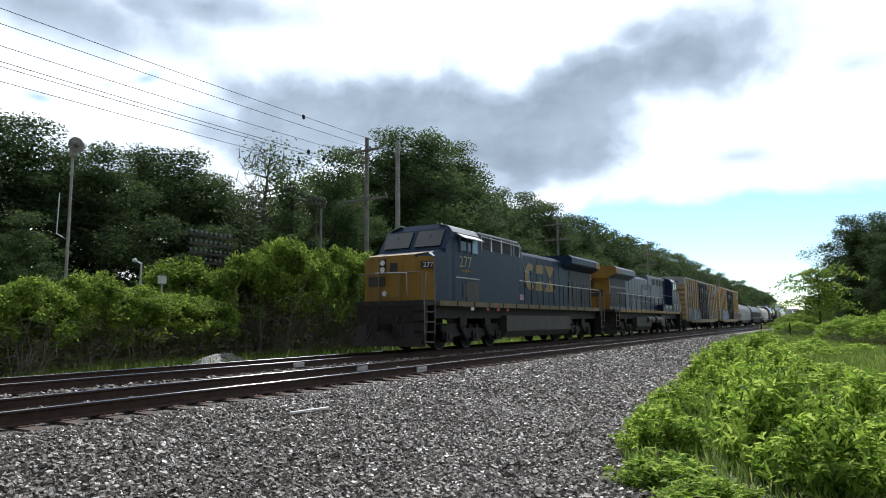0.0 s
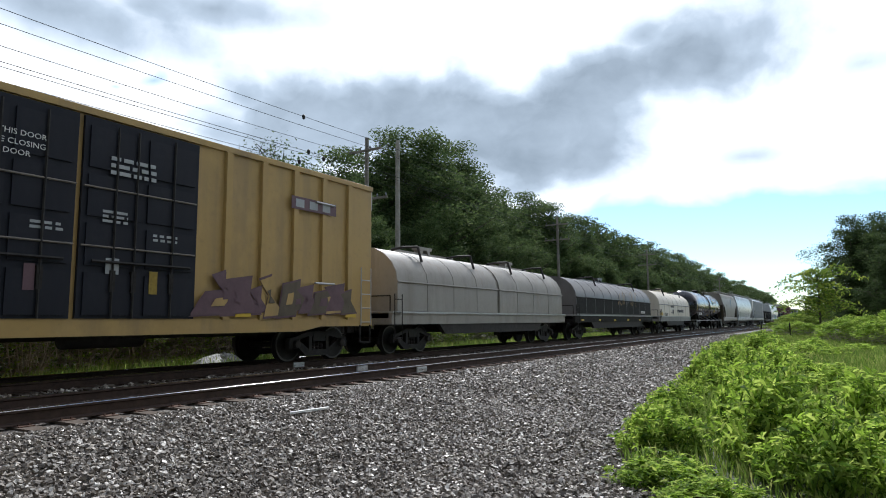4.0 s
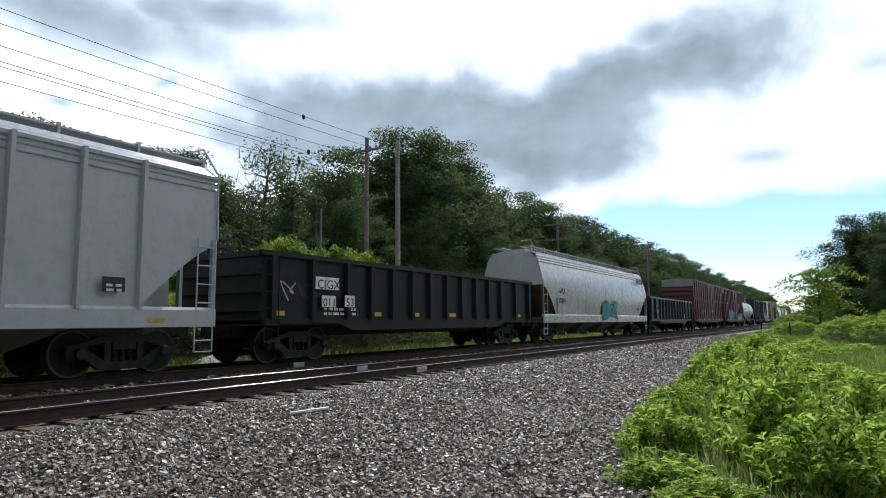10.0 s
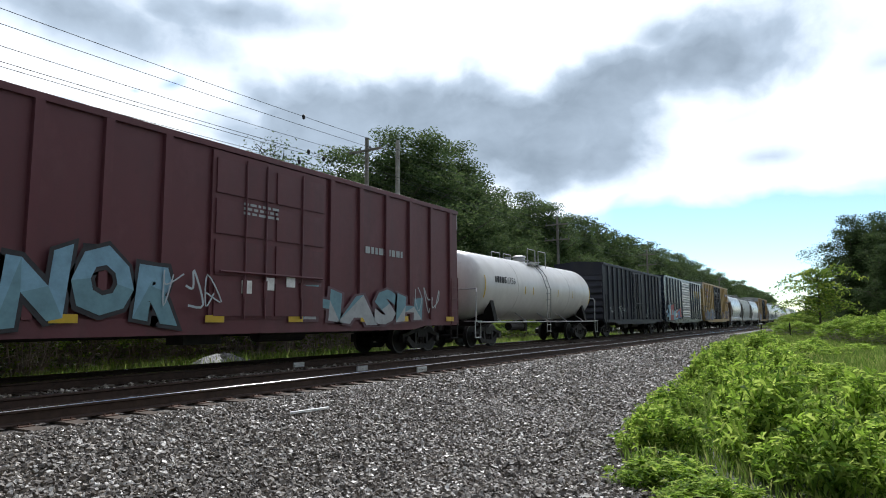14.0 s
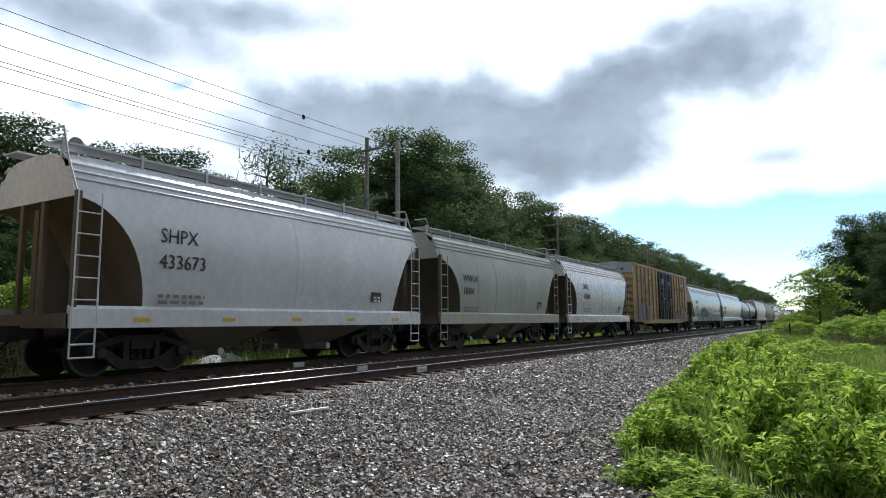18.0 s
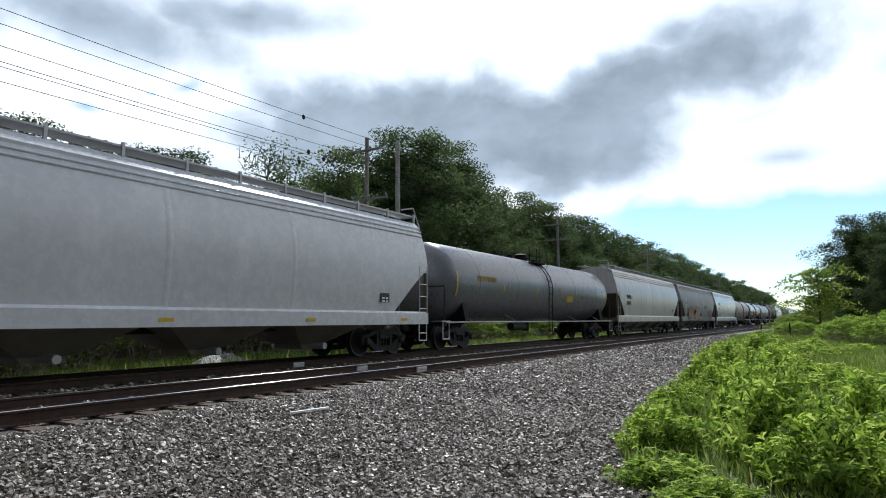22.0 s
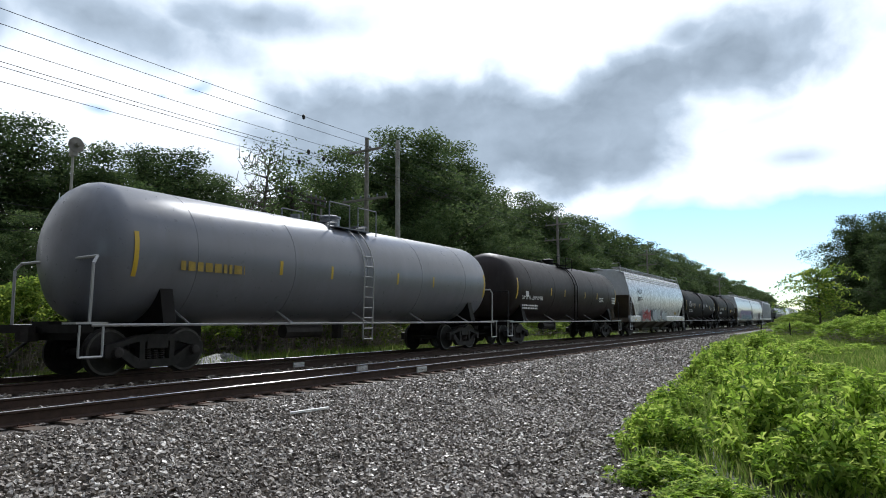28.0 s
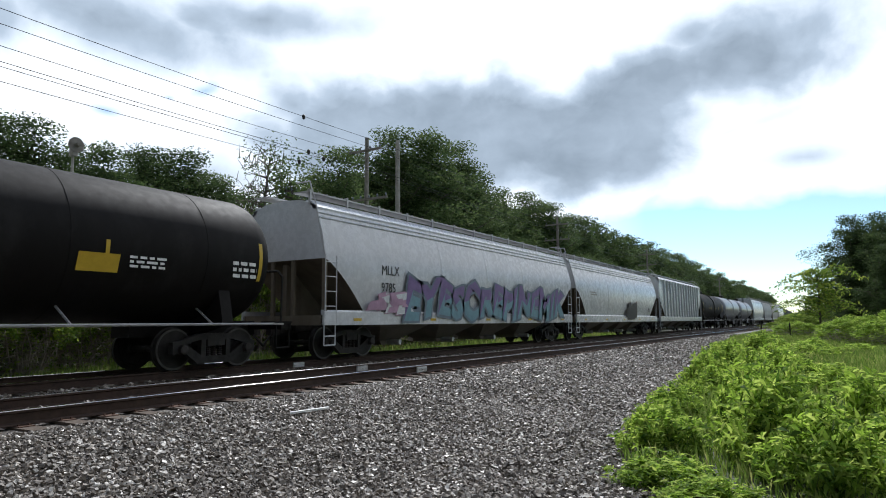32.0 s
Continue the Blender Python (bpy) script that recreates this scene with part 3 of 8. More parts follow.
        rod(bm, (x, -half - 0.03, 0.66), (x + 0.45, -half - 0.03, 0.66), 0.02, 5)
        part("stirrup_step", bm, M[chord or col], ob)
    bm = B()
    pipe(bm, [(-h, -half - 0.05, zc + 0.1), (-h, -wid(ze) - 0.04, ze), (-h, -1.0, top + 0.62), (-h, -0.5, top + 0.62)], 0.022, 5)
    part("grab_rail", bm, M["galv"], ob)
    bm = B()
    pipe(bm, [(h, -half - 0.05, zc + 0.1), (h, -wid(ze) - 0.04, ze), (h, -1.0, top + 0.62), (h, -0.5, top + 0.62)], 0.022, 5)
    part("grab_rail", bm, M["galv"], ob)
    return ob, L, wid


def tank(name, q0, q1, label, col, R=1.50, zc=2.55, bands=True, walk_col="black", marks=True, gear_inset=1.75, sill_col="black", seams=5, platform=True, low=False, strips=(-1.6, 1.5, 3.6)):
    ob, L = car(name, q0, q1, label, "tank car", gear_inset)
    h = L / 2
    e = h - 0.15
    bm = B()
    prof = [(-e, 0.02), (-e + 0.02, R * 0.35), (-e + 0.12, R * 0.65), (-e + 0.32, R * 0.87), (-e + 0.55, R * 0.97), (-e + 0.75, R)]
    lathe(bm, prof + [(x * (e - 0.75) / 4, R) for x in range(-3, 4)] + [(-s, r) for s, r in prof[::-1]], "x", 48, (0, 0, zc))
    part("shell", bm, M[col], ob, smooth=40)
    for k in range(seams):
        x = (-e + 0.75) + (2 * e - 1.5) * (k + 0.5) / seams if seams > 1 else 0
        bm = B()
        lathe(bm, [(x - 0.02, R - 0.02), (x - 0.015, R + 0.006), (x + 0.015, R + 0.006), (x + 0.02, R - 0.02)], "x", 48, (0, 0, zc))
        part("weld_seam", bm, M[col], ob, smooth=60)
    # sills, bolsters and the side rail
    for s in (-1, 1):
        bm = B()
        box(bm, s * (h + 0.05) - 0.0 if s < 0 else h - 3.4, s * (h + 0.05) if s > 0 else -h + 3.4, -0.32, 0.32, 0.72, 1.08)
        x = s * (h - gear_inset)
        prism(bm, [(-1.45, 1.0), (-1.45, 1.08), (-1.25, 1.95), (-1.18, 1.95), (-0.95, 1.35), (0, 1.12), (0.95, 1.35), (1.18, 1.95), (1.25, 1.95), (1.45, 1.08), (1.45, 1.0), (0.5, 0.8), (-0.5, 0.8)], x - 0.15, x + 0.15)
        a, b = sorted((s * (h - 0.15), s * (h + 0.18)))
        box(bm, a, b, -1.5, 1.5, 0.86, 1.02)
        part("stub_sill", bm, M[sill_col], ob)
        bm = B()
        x = s * (h - 0.1)
        pipe(bm, [(x, -1.42, 1.0), (x, -1.45, 2.15), (x - s * 0.1, -1.4, 2.3), (x - s * 0.15, 0, 2.3), (x - s * 0.1, 1.4, 2.3), (x, 1.45, 2.15), (x, 1.42, 1.0)], 0.03, 6)
        part("end_handrail", bm, M["steel" if "black" in col or "dark" in col else "galv"], ob)
        bm = B()
        box(bm, x - 0.3, x + 0.3, -1.52, -1.05, 1.02, 1.06)
        pipe(bm, [(x - 0.22, -1.5, 1.0), (x - 0.22, -1.5, 0.42), (x + 0.22, -1.5, 0.42), (x + 0.22, -1.5, 1.0)], 0.025, 5)
        part("end_platform", bm, M["galv" if col != "black" else "black"], ob)
    for s in (-1, 1):
        bm = B()
        rod(bm, (-h + 0.1, s * 1.5, 1.0), (h - 0.1, s * 1.5, 1.0), 0.03, 6)
        for k in range(5):
            x = -h + 2.2 + (L - 4.4) * k / 4
            rod(bm, (x, s * 1.5, 1.0), (x, s * 0.9, zc - R * 0.78), 0.025, 5)
        part("side_rail", bm, M["galv"], ob)
    if platform:
        dome = zc + R + (0.14 if low else 0.32)
        bm = B()
        lathe(bm, [(zc + R - 0.15, 0.3), (dome - 0.12, 0.3), (dome - 0.1, 0.34), (dome - 0.05, 0.34), (dome, 0.2)], "z", 16)
        part("manway_dome", bm, M[walk_col], ob, smooth=35)
        bm = B()
        for a in (-0.7, 0.7):
            box(bm, a - 0.13, a + 0.13, -0.8, 0.8, zc + R - 0.03, zc + R + 0.01)
        for y in (-0.85, 0.85):
            box(bm, -0.83, 0.83, y - 0.12, y + 0.12, zc + R * 0.86, zc + R * 0.86 + 0.03)
        part("top_platform", bm, M[walk_col], ob)
        bm = B()
        zt = zc + R + (0.1 if low else 0.32 if "black" in col else 0.5)
        pipe(bm, [(0, 0, zc + R * 0.8), (0, 0, zt), (0.9, 0, zt), (0.9, 0, zc + R * 0.8)], 0.02, 5)
        rm = mesh_of("platform_rail", bm, M["galv" if col == "tankwhite" else walk_col])
        for y in (-0.95, 0.95):
            put("platform_rail", rm, ob, pose(-1.1, y, 0)), put("platform_rail", rm, ob, pose(0.2, y, 0))
        bm = B()
        zt = zc + R
        for x in (-0.22, 0.22):
            pts = [(x, -1.5, 0.5), (x, -1.56, zc)] + [(x, -(R + 0.06) * math.cos(a), zc + (R + 0.06) * math.sin(a)) for a in (0.2, 0.45, 0.7, 0.95)]
            pipe(bm, pts, 0.022, 5)
        for k in range(9):
            z = 0.55 + k * 0.3
            y = -1.52 if z < zc else -math.sqrt(max((R + 0.06) ** 2 - (z - zc) ** 2, 0.2))
            rod(bm, (-0.22, y, z), (0.22, y, z), 0.018, 5)
        part("ladder", bm, M["galv" if col in ("tankwhite", "tankgrey") else walk_col], ob)
        bm = B()
        rod(bm, (-1.7, -0.2, zc + R + 0.1), (-1.7, -0.2, zc + R - 0.1), 0.14, 10)
        rod(bm, (1.7, 0.1, zc + R + 0.16), (1.7, 0.1, zc + R - 0.1), 0.1, 10)
        part("relief_valve", bm, M[walk_col], ob)
    bm = B()
    rod(bm, (0.4, 0, 0.55), (0.4, 0, zc - R + 0.1), 0.18, 10)
    rod(bm, (-2.4, -0.5, 0.8), (-1.0, -0.5, 0.8), 0.18, 10)
    part("bottom_outlet", bm, M["grime"], ob)

    def side(z):
        return -math.sqrt(max(R * R - (z - zc) ** 2, 0.01))
    if bands:
        for x, z0, z1, w in ((-e + 0.72, zc - 0.55, zc + 0.35, 0.1), (-e + 4.6, zc - 0.3, zc + 0.05, 0.1), *((x, zc - 0.3, zc + 0.05, 0.08) for x in strips), (e - 0.78, zc - 0.55, zc + 0.35, 0.1)):
            bm = B()
            zs = [z0 + (z1 - z0) * k / 5 for k in range(6)]
            for a, b in zip(zs, zs[1:]):
                v = [bm.verts.new(p) for p in ((x, side(a) - 0.008, a), (x + w, side(a) - 0.008, a), (x + w, side(b) - 0.008, b), (x, side(b) - 0.008, b))]
                bm.faces.new(v)
            part("reflective_strip", bm, M["yellow"], ob, "yellow reflective strip")
    return ob, L, side


def gondola(name, q0, q1, label, col, top=2.75, bot=0.8, ribs=13, load=False):
    ob, L = car(name, q0, q1, label, "gondola")
    h, W = L / 2, 1.48
    for s in (-1, 1):
        bm = B()
        a, b = sorted((s * W, s * (W - 0.06)))
        box(bm, -h, h, a, b, 1.0, top)
        part("side_wall", bm, M[col], ob)
        bm = B()
        a, b = sorted((s * h, s * (h - 0.06)))
        box(bm, a, b, -W + 0.06, W - 0.06, 1.0, top)
        part("end_wall", bm, M[col], ob)
    bm = B()
    box(bm, -h, h, -W + 0.06, W - 0.06, 0.95, 1.08)
    part("floor_plate", bm, M[col], ob)
    for s in (-1, 1):
        bm = B()
        a, b = sorted((s * (W - 0.09), s * (W + 0.1)))
        box(bm, -h - 0.05, h + 0.05, a, b, top - 0.06, top + 0.06)
        part("top_rail", bm, M[col], ob)
        bm = B()
        prism(bm, [(-h, 1.15), (h, 1.15), (h, bot + 0.2), (h - 2.8, bot + 0.2), (h - 3.4, bot), (-h + 3.4, bot), (-h + 2.8, bot + 0.2), (-h, bot + 0.2)], s * (W - 0.04), s * (W + 0.05), "y")
        part("side_sill", bm, M[col], ob)
        a, b = sorted((s * h, s * (h + 0.08)))
        for z in (1.3, 1.75, 2.2, top - 0.08):
            bm = B()
            box(bm, a, b, -W, W, z, z + 0.14)
            part("end_rib", bm, M[col], ob)
    bm = B()
    prism(bm, [(-0.11, 0.0), (0.11, 0.0), (0.075, -0.12), (-0.075, -0.12)], 1.1, top - 0.05, "z")
    rm = mesh_of("side_post", bm, M[col])
    g = L / 16.15
    for x in [-7.75 * g, -6.33 * g] + [(-4.9 + 1.089 * k) * g for k in range(10)] + [6.33 * g, 7.75 * g]:
        put("side_post", rm, ob, pose(x, -W, 0))
    for x in (-h + 0.05, h - 0.5):
        ladder(ob, x, 0.5, top - 0.1, -W - 0.08, M[col])
    bm = B()
    box(bm, -h, h, -0.35, 0.35, 0.65, 0.96)
    part("centre_sill", bm, M["grime"], ob)
    return ob, L, -W - 0.002


def coil_car(name, q0, q1, label, col, hoods=1, top=3.5, sillcol=None):
    ob, L = car(name, q0, q1, label, "coil car")
    h, W = L / 2, 1.5
    sc = sillcol or col
    bm = B()
    for s in (-1, 1):
        a, b = sorted((s * W, s * (W - 0.12)))
        box(bm, -h, h, a, b, 0.95, 1.3)
    box(bm, -h, h, -W + 0.12, W - 0.12, 0.95, 1.15)
    part("frame", bm, M[sc], ob)
    for s in (-1, 1):
        bm = B()
        a, b = sorted((s * (W - 0.06), s * (W - 0.2)))
        prism(bm, [(-h + 2.9, 0.95), (-h + 3.3, 0.6), (h - 3.3, 0.6), (h - 2.9, 0.95)], a, b, "y")
        part("skirt", bm, M["grime"], ob)
    bm = B()
    box(bm, -h, h, -W - 0.06, W + 0.06, 1.3, 1.36)
    part("deck_edge", bm, M["galv"], ob)
    n = hoods
    gap = 0.12
    for k in range(n):
        a = -h + 0.25 + (L - 0.5) * k / n + gap / 2
        b = -h + 0.25 + (L - 0.5) * (k + 1) / n - gap / 2
        pr = [(-W + 0.02, 1.37), (-W + 0.02, 2.3)] + [(-(W - 0.02) * math.cos(t), 2.3 + (top - 2.3) * math.sin(t)) for t in (0.3, 0.6, 0.9, 1.2, 1.5708, 1.94, 2.24, 2.54, 2.84)] + [(W - 0.02, 2.3), (W - 0.02, 1.37)]
        bm = B()
        prism(bm, pr, a, b)
        hd = part("hood", bm, M[col], ob, smooth=30)
        m = int((b - a) / 1.6)
        for j in range(m + 1):
            x = a + 0.03 + (b - a - 0.06) * j / m
            bm = B()
            pr2 = [(p[0] * 1.008, p[1]) for p in pr[:2]] + [(p[0] * 1.008, 2.3 + (p[1] - 2.3) * 1.008) for p in pr[2:-2]] + [(p[0] * 1.008, p[1]) for p in pr[-2:]]
            prism(bm, pr2, x - 0.02, x + 0.02)
            part("hood_seam", bm, M[col], hd)
        bm = B()
        rod(bm, (a, -W - 0.005, 2.3), (b, -W - 0.005, 2.3), 0.03, 5)
        part("hood_bead", bm, M[sc], hd)
        bm = B()
        box(bm, a + (b - a) * 0.25, b - (b - a) * 0.18, -0.12, 0.12, top - 0.02, top + 0.08)
        part("lifting_beam", bm, M[col], hd)
        for f in (0.27, 0.8):
            x = a + (b - a) * f
            bm = B()
            pipe(bm, [(x, -1.15, top - 0.42), (x + 0.06, -0.95, top + 0.12), (x - 0.3, -0.55, top + 0.1), (x - 0.34, -0.1, top + 0.04)], 0.045, 6)
            part("lifting_bracket", bm, M["grime"], hd)
        x = a + (b - a) * 0.52
        bm = B()
        prism(bm, [(x - 0.5, top + 0.32), (x - 0.45, top + 0.2), (x - 0.3, top + 0.2), (x - 0.42, top - 0.12), (x - 0.3, top - 0.12), (x - 0.12, top + 0.2), (x + 0.12, top + 0.2), (x + 0.3, top - 0.12), (x + 0.42, top - 0.12), (x + 0.3, top + 0.2), (x + 0.45, top + 0.2), (x + 0.5, top + 0.32)], -0.15, 0.15, "y")
        part("lifting_lug", bm, M[col], hd)
    ladder(ob, -h + 0.02, 0.45, 1.9, -W - 0.1, M["steel"], 0.4)
    bm = B()
    pipe(bm, [(-h + 0.05, -1.4, 1.36), (-h + 0.05, -1.4, 1.85), (-h + 0.05, -0.6, 1.85), (-h + 0.05, -0.6, 1.36)], 0.022, 5)
    part("end_rail", bm, M["steel"], ob)
    return ob, L, -W + 0.015


def loco_truck(parent, x):
    bm = B()
    for s in (-1, 1):
        a, b = s * 1.0, s * 1.16
        prism(bm, [(-2.35, 0.42), (-2.35, 0.82), (-1.9, 0.95), (-1.2, 0.95), (-0.8, 0.78), (0.8, 0.78), (1.2, 0.95), (1.9, 0.95), (2.35, 0.82), (2.35, 0.42), (2.05, 0.36), (1.2, 0.52), (0.4, 0.4), (-0.4, 0.4), (-1.2, 0.52), (-2.05, 0.36)], a, b, "y")
        for k in (-1, 0, 1):
            c, d = sorted((a, b + s * 0.07))
            box(bm, k * 2.0 - 0.22, k * 2.0 + 0.22, c, d, 0.28, 0.68)
        for k in (-1.0, 1.0):
            rod(bm, (k - 0.3, s * 1.2, 0.9), (k + 0.35, s * 1.2, 0.3), 0.07, 6)
            box(bm, k - 0.25, k + 0.25, min(s * 1.05, s * 1.25), max(s * 1.05, s * 1.25), 0.9, 1.2)
    box(bm, -2.2, 2.2, -0.9, 0.9, 0.62, 0.9)
    t = part("truck", bm, M["steel"], parent)
    t.matrix_basis = pose(x, 0, 0)
    for k in (-2.0, 0, 2.0):
        put("wheelset", GEAR["wheelset"], t, pose(k, 0, 0.5) @ Matrix.Diagonal((1.09, 1, 1.09, 1)))
        put("bearing_cap", GEAR["bearing_cap"], t, pose(k, -1.22, 0.5))
        for dx in (-0.3, 0.3):
            bm = B()
            rod(bm, (k + dx, -1.06, 0.66), (k + dx, -1.06, 0.95), 0.09, 8)
            part("spring", bm, M["grime"], t)
    return t


def locomotive(name, q0, q1, d, label, blue, hoodcol, nose, full, number):
    """d = 1: cab at the -x end; d = -1: cab at the +x end. full: the cabinet behind the cab is as wide as the cab."""
    ob, L = car(name, q0, q1, label, "locomotive", gear=False)
    h = L / 2
    cab1, cabt1 = (4.5, 8.2) if full else (4.05, 10.2)       # rear of the cab, rear of the cabinet
    wing0, wing1 = L - 5.7, L - 1.2

    def X(a, b):
        p, q = d * (a - h), d * (b - h)
        return min(p, q), max(p, q)

    def X1(a):
        return d * (a - h)

    def slab(nm, a, b, y0, y1, z0, z1, mat, parent, lab=""):
        bm = B()
        box(bm, *X(a, b), y0, y1, z0, z1)
        return part(nm, bm, M[mat], parent, lab)
    loco_truck(ob, X1(4.6)), loco_truck(ob, X1(L - 4.6))
    bm = B()
    box(bm, *X(0.6, L - 0.6), -1.2, 1.2, 1.15, 1.62)
    box(bm, *X(0.55, L - 0.3), -1.48, 1.48, 1.58, 1.74)
    part("frame", bm, M["grime"], ob)
    n = 14
    bm = B()
    box(bm, 0, (L - 3.0) * 0.93 / n, -1.515, -1.485, 1.58, 1.765)
    sm = mesh_of("sill_stripe", bm, M["locosill" if full else "locoyellow"])
    for k in range(n):
        put("sill_stripe", sm, ob, pose(X1(1.5 + (L - 3.0) * (k if d > 0 else k + 0.93) / n), 0, 0))
    for e in (0, 1):
        # pilot plate, steps and end rails at each end
        def E(a):
            return X1(a) if e == 0 else X1(L - a)
        bm = B()
        prism(bm, [(E(0.55), 1.74), (E(0.62), 0.95), (E(0.42), 0.2), (E(0.72), 0.2), (E(0.85), 0.95), (E(0.85), 1.74)], -1.42, 1.42, "y")
        part("pilot", bm, M["grime"], ob)
        bm = B()
        for y in (-0.75, -0.45, 0.45, 0.75):
            pipe(bm, [(E(0.5), y, 1.25), (E(0.38), y + 0.05, 0.95), (E(0.42), y + 0.1, 0.6), (E(0.5), y + 0.12, 0.4)], 0.03, 6)
        part("air_hose", bm, M["ink"], ob)
        bm = B()
        x0, x1 = sorted((E(0.5), E(1.15)))
        box(bm, x0, x1, -1.5, -1.1, 0, 0.05)
        sm = mesh_of("step", bm, M["locotank"])
        for z in (0.32, 0.66, 1.0, 1.34):
            put("step", sm, ob, pose(0, 0, z))
        for x in (E(0.52), E(1.18)):
            bm = B()
            box(bm, x - 0.02, x + 0.02, -1.5, -1.1, 0.28, 1.6)
            part("step_side", bm, M["grime"], ob)
            bm = B()
            g = 1 if (x < 0) == (e == 0 and d > 0 or e == 1 and d < 0) else -1
            pipe(bm, [(x, -1.5, 0.6), (x, -1.5, 1.75), (x + 0.12 * g, -1.48, 2.35), (x + 0.3 * g, -1.4, 2.7)], 0.024, 5)
            part("grab_rail", bm, M["under"], ob)
        bm = B()
        for y0, y1 in ((-1.35, -0.45), (0.45, 1.35)):
            pipe(bm, [(E(0.58), y0, 1.74), (E(0.58), y0, 2.72), (E(0.58), y1, 2.72), (E(0.58), y1, 1.74)], 0.024, 5)
        part("end_handrail", bm, M["under"], ob)
    # fuel tank with its bevelled lower edge, air reservoirs
    bm = B()
    a, b = X(6.9, L - 6.2) if full else X(11.6, L - 5.6)
    prism(bm, [(-1.46, 1.27), (-1.46, 0.62), (-1.3, 0.36), (1.3, 0.36), (1.46, 0.62), (1.46, 1.27)], a, b)
    part("fuel_tank", bm, M["locotank"], ob)
    for u in () if full else (8.6, 11.15):
        a, b = X(u, u + 1.85)
        bm = B()
        lathe(bm, [(a, 0.05), (a + 0.05, 0.2), (a + 0.14, 0.24), (b - 0.14, 0.24), (b - 0.05, 0.2), (b, 0.05)], "x", 16, (0, -1.42, 1.08))
        t = part("air_reservoir", bm, M["locotank"], ob, smooth=40)
        bm = B()
        for f in (0.2, 0.85):
            lathe(bm, [(a + (b - a) * f - 0.04, 0.2), (a + (b - a) * f - 0.04, 0.255), (a + (b - a) * f + 0.04, 0.255), (a + (b - a) * f + 0.04, 0.2)], "x", 16, (0, -1.42, 1.08))
        part("tank_strap", bm, M["galv"], t)
    if not full:
        slab("battery_box", 7.0, 8.3, -1.45, -1.05, 0.62, 1.45, "locotank", ob)
    # nose
    bm = B()
    rings = []
    for a, zt, w in ((0.72, 3.30, 1.12), (1.15, 3.42, 1.49), (2.1, 3.66, 1.49)):
        x = X1(a)
        rings.append([(x, -w, 1.74), (x, -w, zt - 0.14), (x, -w + 0.22, zt), (x, w - 0.22, zt), (x, w, zt - 0.14), (x, w, 1.74)])
    loft(bm, rings)
    part("nose", bm, M[blue], ob)
    bm = B()
    prism(bm, [(-1.12, 1.76), (-1.12, 3.17), (-0.9, 3.33), (0.9, 3.33), (1.12, 3.17), (1.12, 1.76)], X1(0.68), X1(0.74))
    for s in (-1, 1):
        prism(bm, [(X1(0.69), s * 1.12), (X1(1.14), s * 1.505), (X1(1.18), s * 1.49), (X1(0.75), s * 1.10)], 1.76, 3.28, "z")
    nf = part("nose_front", bm, M[nose], ob, "faded yellow nose front")
    bm = B()
    loft(bm, [[(X1(0.7), -0.95, 3.32), (X1(0.7), 0.95, 3.32), (X1(0.7), 0.95, 3.345), (X1(0.7), -0.95, 3.345)], [(X1(1.16), -1.3, 3.425), (X1(1.16), 1.3, 3.425), (X1(1.16), 1.3, 3.45), (X1(1.16), -1.3, 3.45)]])
    part("nose_lip", bm, M["locoyellow"], ob)
    # cab with a sloped front, sunlit roof edge, windows under an awning
    bm = B()
    pr = [(-1.49, 1.74), (-1.49, 4.30), (-1.32, 4.50), (-0.8, 4.66), (0.8, 4.66), (1.32, 4.50), (1.49, 4.30), (1.49, 1.74)]
    loft(bm, [[(X1(1.95), p[0], min(p[1], 3.64)) for p in pr], [(X1(2.4), p[0] * 0.985, min(p[1], 4.45)) for p in pr], [(X1(2.6), *p) for p in pr], [(X1(cab1), *p) for p in pr]])
    cab = part("cab", bm, M[blue], ob)
    # roof slopes in bright metal, the sunlight on them put into the colour
    bm = B()
    for s in (-1, 1):
        prism(bm, [(s * 1.5, 4.30), (s * 1.335, 4.52), (s * 0.8, 4.685), (s * 0.8, 4.665), (s * 1.32, 4.505), (s * 1.485, 4.29)], *X(2.45, cab1 + 0.03))
    part("cab_roof", bm, M["galv"], cab)
    w0, w1 = (2.95, 4.28) if full else (2.25, 3.75)
    slab("window_opening", w0, w1, -1.50, -1.48, 3.62, 4.2, "ink", cab)
    m = (w0 + w1) / 2
    slab("side_window", w0 + 0.04, m - 0.16, -1.515, -1.495, 3.66, 4.16, "glass", cab, "dark side window")
    slab("side_window", m - 0.08, m + 0.22, -1.515, -1.495, 3.66, 4.16, "glass", cab, "dark side window")
    slab("open_window", m + 0.24, w1 - 0.02, -1.54, -1.50, 3.62, 4.18, "blueglass" if full else "glass", cab, "pale blue sliding cab window" if full else "dark sliding cab window")
    for a in (w0, m - 0.12, m + 0.23, w1):
        slab("window_frame", a - 0.025, a + 0.025, -1.545, -1.49, 3.58, 4.22, "locogrey", cab)
    if full:
        bm = B()
        prism(bm, [(-1.48, 4.28), (-1.80, 4.10), (-1.80, 4.07), (-1.48, 4.22)], *X(w0 - 0.2, w1 + 0.05))
        part("awning", bm, M["galv"], cab)
    for s in (-1, 1):
        bm = B()
        prism(bm, [(X1(2.0), 3.74), (X1(2.36), 4.36), (X1(2.31), 4.38), (X1(1.95), 3.76)], s * 0.12, s * 1.25, "y")
        part("windshield", bm, M["glass"], cab)
        bm = B()
        pipe(bm, [(X1(1.96), s * 0.5, 3.7), (X1(2.2), s * 0.75, 4.2)], 0.016, 4)
        part("wiper", bm, M["ink"], cab)
    # lights, number boards, door and rails of the nose
    x = X1(0.69)
